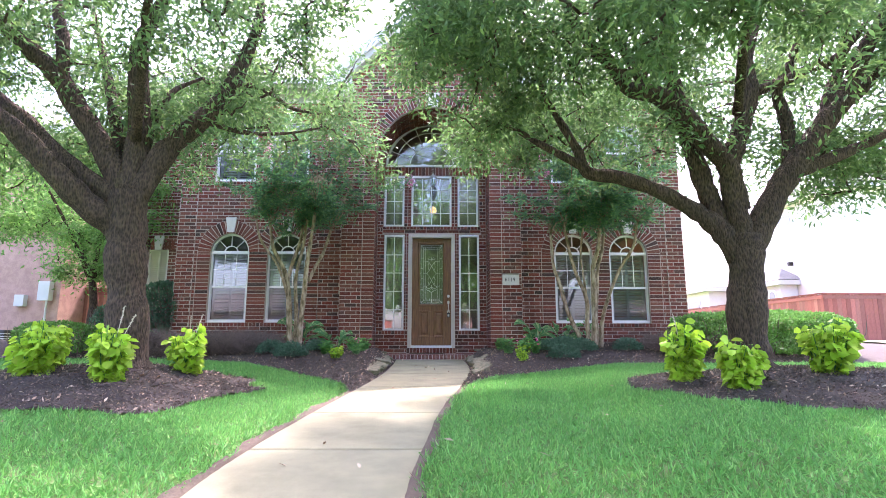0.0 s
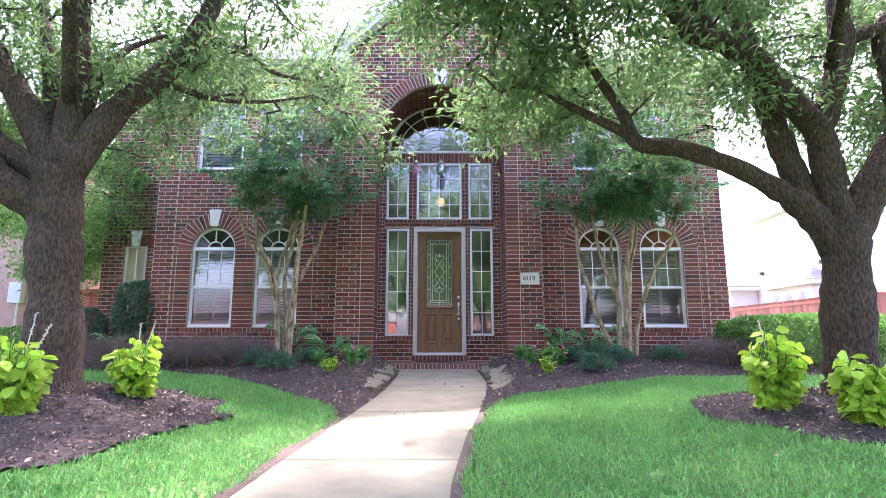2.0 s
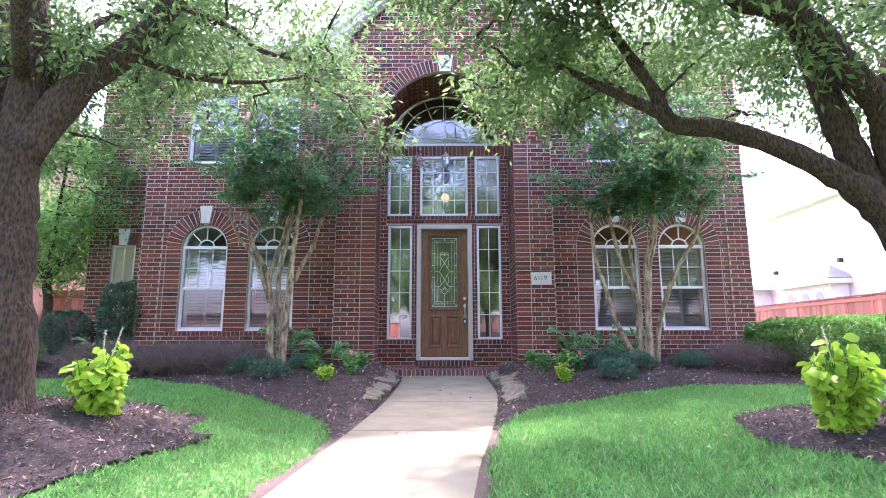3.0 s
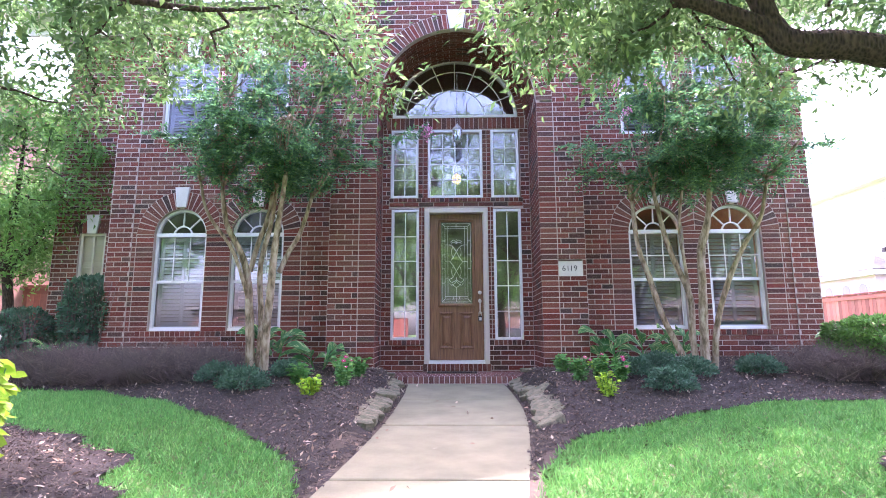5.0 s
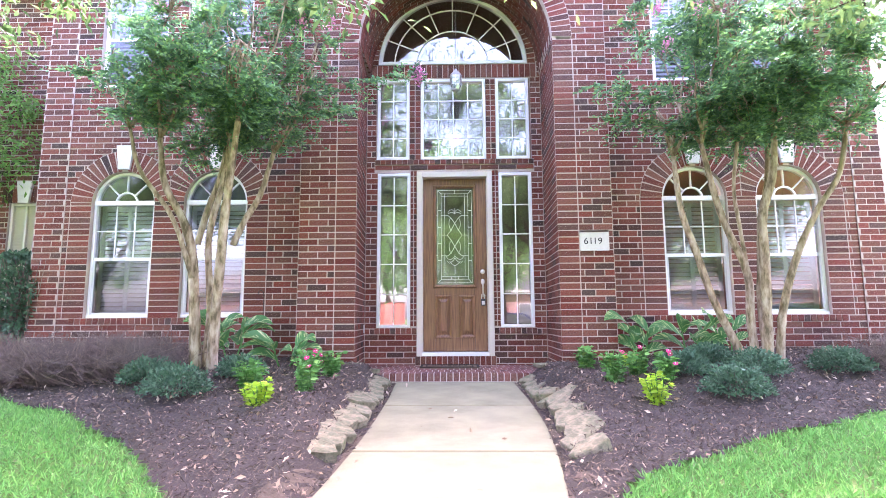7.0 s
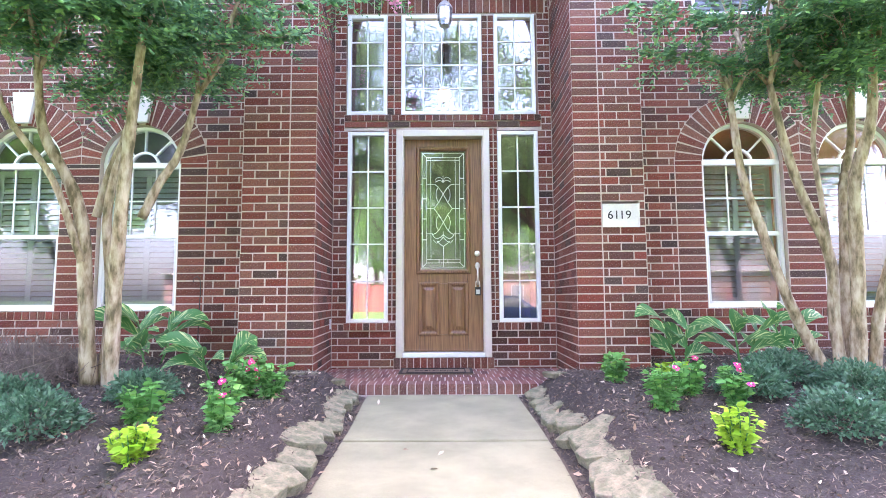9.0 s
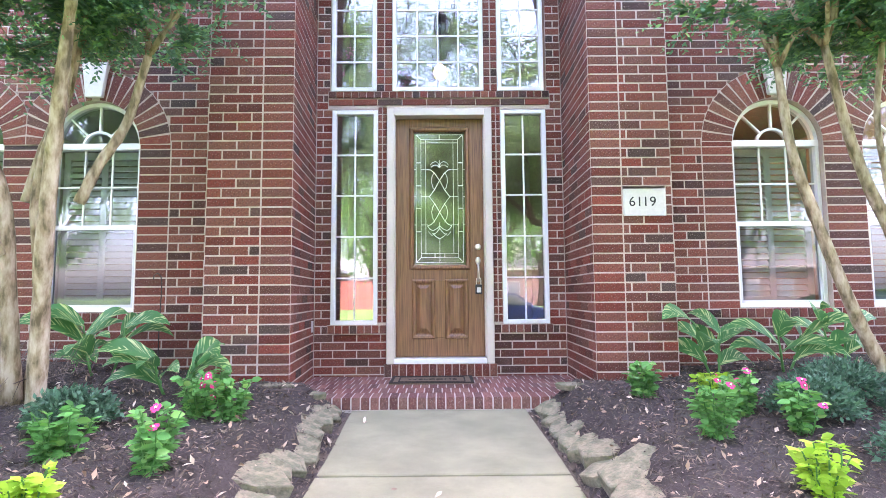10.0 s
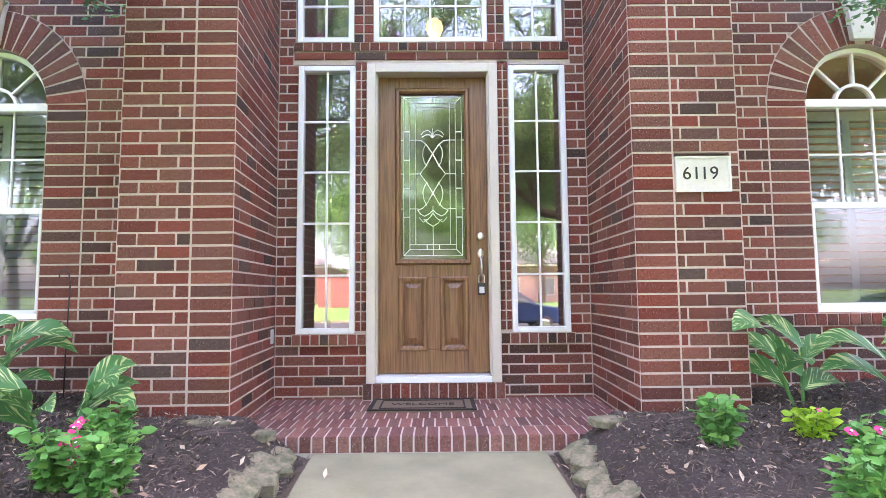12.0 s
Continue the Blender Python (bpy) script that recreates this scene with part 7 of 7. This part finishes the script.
for k in range(9):
    Build().box(-0.39, 0.39, -0.39, 0.39, 0.06 + k * 0.058, 0.075 + k * 0.058).ob("louvre", M_UTILITY, ac)


def garden_tree(name, label, at, h, spread, seed, n=60, low=0.35, mat=None):
    rng = np.random.default_rng(seed)
    g = ground_z(*at)
    x, y = at
    limbs = []
    for k in range(5):
        a = 2 * math.pi * k / 5 + rng.uniform(0, 0.6)
        limbs.append([((x, y, g + h * 0.28), 0.05 * h / 4), ((x + spread * 0.3 * math.cos(a), y + spread * 0.3 * math.sin(a), g + h * 0.5), 0.035 * h / 4), ((x + spread * 0.7 * math.cos(a), y + spread * 0.7 * math.sin(a), g + h * 0.75), 0.015 * h / 4)])
    cl = cloud(rng, n, (x, y, g + h * (1 + low) / 2), (spread, spread, h * (1 - low) / 2), 0.3)
    oak(name, label, [((x, y, g - 0.1), 0.10 * h / 4), ((x + 0.1, y, g + h * 0.15), 0.07 * h / 4), ((x, y, g + h * 0.30), 0.06 * h / 4)], limbs, cl, seed, mat or M_FARLEAF, 130, 0.10 * max(1, spread / 2.2), 0.34 * max(1, spread / 2.0), sides=6)


garden_tree("garden_tree", "slender light-green young tree beside the house wing", (-7.85, 0.2), 4.8, 1.8, 201, 230, 0.28)
garden_tree("garden_tree", "leafy green tree by the pink brick house", (-9.2, -3.6), 5.4, 2.3, 202, 230, 0.28)
garden_tree("street_tree", "broad green tree beyond the side yard", (11.0, -3.0), 5.5, 2.0, 203, 60, 0.45)

M_FARBRICK = material("far_tan_brick", (0.32, 0.22, 0.17), 0.9, second=(0.26, 0.18, 0.14), grain=0.2, stain=0.15)
# across the street: houses, trees and a parked car, mirrored in the glass
for i, (x, mat) in enumerate(((-17, M_PINKBRICK), (4.5, M_PINKBRICK), (25, M_FARBRICK))):
    h2 = thing("far_house", "house with a hipped roof across the street", "house", (x, -47, -0.5))
    h2.rotation_euler = (0, 0, math.pi)
    block(h2, -7.5, 7.5, -5, 5, 3.7, 2.8, mat)
    for wx in (-5, -2, 2, 5):
        far_window(h2, wx, -5.0, 1.0, 1.1, 1.5)
    Build().box(-0.5, 0.5, -5.06, -4.98, 0, 2.1).ob("door", M_FENCE, h2)
for i, (x, y, h, s) in enumerate(((-12, -37, 12, 4.4), (-5.6, -38, 11, 4.2), (-1.5, -14.6, 8.5, 3.8), (2.2, -37, 12, 4.2), (8.2, -38.5, 12, 4.4), (1.9, -14.5, 8.5, 3.8), (10.5, -14.5, 9, 3.6), (-14, -14.5, 9, 3.4), (17, -37, 11, 4.2))):
    garden_tree("street_tree", "leafy street tree on the verge", (x, y), h, s, 210 + i, 140, 0.27)
plank_fence(-7.6, -30.0, -3.4, -30.0, 1.85, "red-stained board fence across the street", -0.06)


def car(at, turn):
    t = thing("parked_car", "dark blue crossover car parked at the kerb", "car", at)
    t.rotation_euler = (0, 0, radians(turn))
    prof = [(-2.2, 0.38), (2.2, 0.38), (2.30, 0.62), (2.22, 0.92), (1.15, 1.10), (0.45, 1.60), (-1.35, 1.66), (-2.05, 1.20), (-2.25, 1.0), (-2.3, 0.62)]
    body = Build().prism(prof, -0.88, 0.88).ob("body", M_PAINT, t)
    bevelled(body, 0.08, 3)
    for y in (-0.885, 0.885):
        gl = Build().prism([(0.98, 1.14), (0.42, 1.54), (-1.25, 1.58), (-1.80, 1.20)], y - 0.006, y + 0.006)
        gl.ob("side_window", M_FARGLASS, t, "dark side glass")
    for x in (-1.4, 1.42):
        for y in (-0.84, 0.84):
            wh = Build().lathe([(0.0, -0.1), (0.22, -0.1), (0.31, -0.1), (0.33, -0.06), (0.33, 0.06), (0.31, 0.1), (0.0, 0.1)], sides=24).ob("tyre", M_TYRE, t, smooth=True)
            wh.matrix_local = Matrix.Translation((x, y, 0.33)) @ Matrix.Rotation(radians(90), 4, "X")
            rm = Build().lathe([(0.0, -0.115), (0.19, -0.112), (0.21, -0.10), (0.21, 0.10), (0.19, 0.112), (0.0, 0.115)], sides=16).ob("rim", M_NICKEL, wh)
    for y in (-0.6, 0.6):
        Build().box(2.20, 2.31, y - 0.2, y + 0.2, 0.62, 0.76).ob("headlight", M_WHITE, t)
        Build().box(-2.33, -2.22, y - 0.2, y + 0.2, 0.72, 0.86).ob("tail_light", M_MAGENTA, t)


car((2.55, -16.75, -0.70), 0)

# ---- grass and litter ----


def lawn_blades(name, label, n, box, height, seed):
    rng = np.random.default_rng(seed)
    x0, x1, y0, y1 = box
    x, y = rng.uniform(x0, x1, n), rng.uniform(y0, y1, n)
    ok = np.array([not on_walk(a, b, bare_margin(b) - 0.03) and not in_house_bed(a, b) and tree_bed(a, b) > 1.0 and b < 0 for a, b in zip(x, y)])
    x, y = x[ok], y[ok]
    z = np.array([ground_z(a, b) - 0.012 for a, b in zip(x, y)])
    pos = np.stack([x, y, z], axis=1)
    m = len(x)
    d = rand_dirs(rng, m, 1.3, 0.6)
    patch = np.array([0.75 + 0.5 * noise.noise(Vector((a * 0.9, b * 0.9, 3))) for a, b in zip(x, y)])
    ln = height * rng.uniform(0.55, 1.3, m) * (0.8 + 0.4 * patch)
    o = leaf_mesh(name, pos, d, rand_dirs(rng, m, 0.2), ln, 0.0075 * rng.uniform(0.7, 1.4, m), M_GRASS, bend=0.25)
    tagged(o, label, "grass", kind="stuff")


lawn_blades("grass", "dense bright green mown lawn grass", 190000, (-4.5, 5.0, -10.2, -2.6), 0.048, 301)
lawn_blades("grass", "dense bright green mown lawn grass", 60000, (-9.0, -4.0, -10.5, -2.4), 0.055, 302)
lawn_blades("grass", "dense bright green mown lawn grass", 60000, (4.6, 10.0, -10.5, -2.8), 0.055, 303)


def scatter_flat(name, label, n, box, size, mat, where, seed, stretch=0.35):
    rng = np.random.default_rng(seed)
    x0, x1, y0, y1 = box
    x, y = rng.uniform(x0, x1, n), rng.uniform(y0, y1, n)
    ok = np.array([where(a, b) for a, b in zip(x, y)])
    x, y = x[ok], y[ok]
    z = np.array([(slope_z(b) if on_walk(a, b) else ground_z(a, b) + 0.012) + 0.006 for a, b in zip(x, y)])
    m = len(x)
    d = rand_dirs(rng, m, 0.16, 0.5)
    ln = size * rng.uniform(0.4, 1.4, m)
    o = leaf_mesh(name, np.stack([x, y, z + rng.uniform(0, 0.012, m)], axis=1), d, rand_dirs(rng, m, 2.0), ln, ln * stretch, mat, bend=0.05)
    tagged(o, label, "litter", kind="stuff")


def mulch_here(a, b):
    return (in_house_bed(a, b) and b < -0.65 and not (abs(a) < 1.4 and b > -1.25)) or in_tree_bed(a, b)


scatter_flat("mulch_chips", "dark shredded bark mulch chips", 330000, (-6.5, 6.8, -8.3, -0.6), 0.032, M_CHIPS, mulch_here, 311, 0.20)
scatter_flat("fallen_leaves", "small dry tan leaves scattered on the mulch", 12000, (-6.5, 6.8, -7.8, -0.6), 0.040, M_LITTER, mulch_here, 312, 0.44)
scatter_flat("walk_litter", "few dry leaves on walk and lawn", 130, (-3.5, 3.5, -9.5, -1.3), 0.05, M_LITTER, lambda a, b: not in_house_bed(a, b), 313, 0.4)
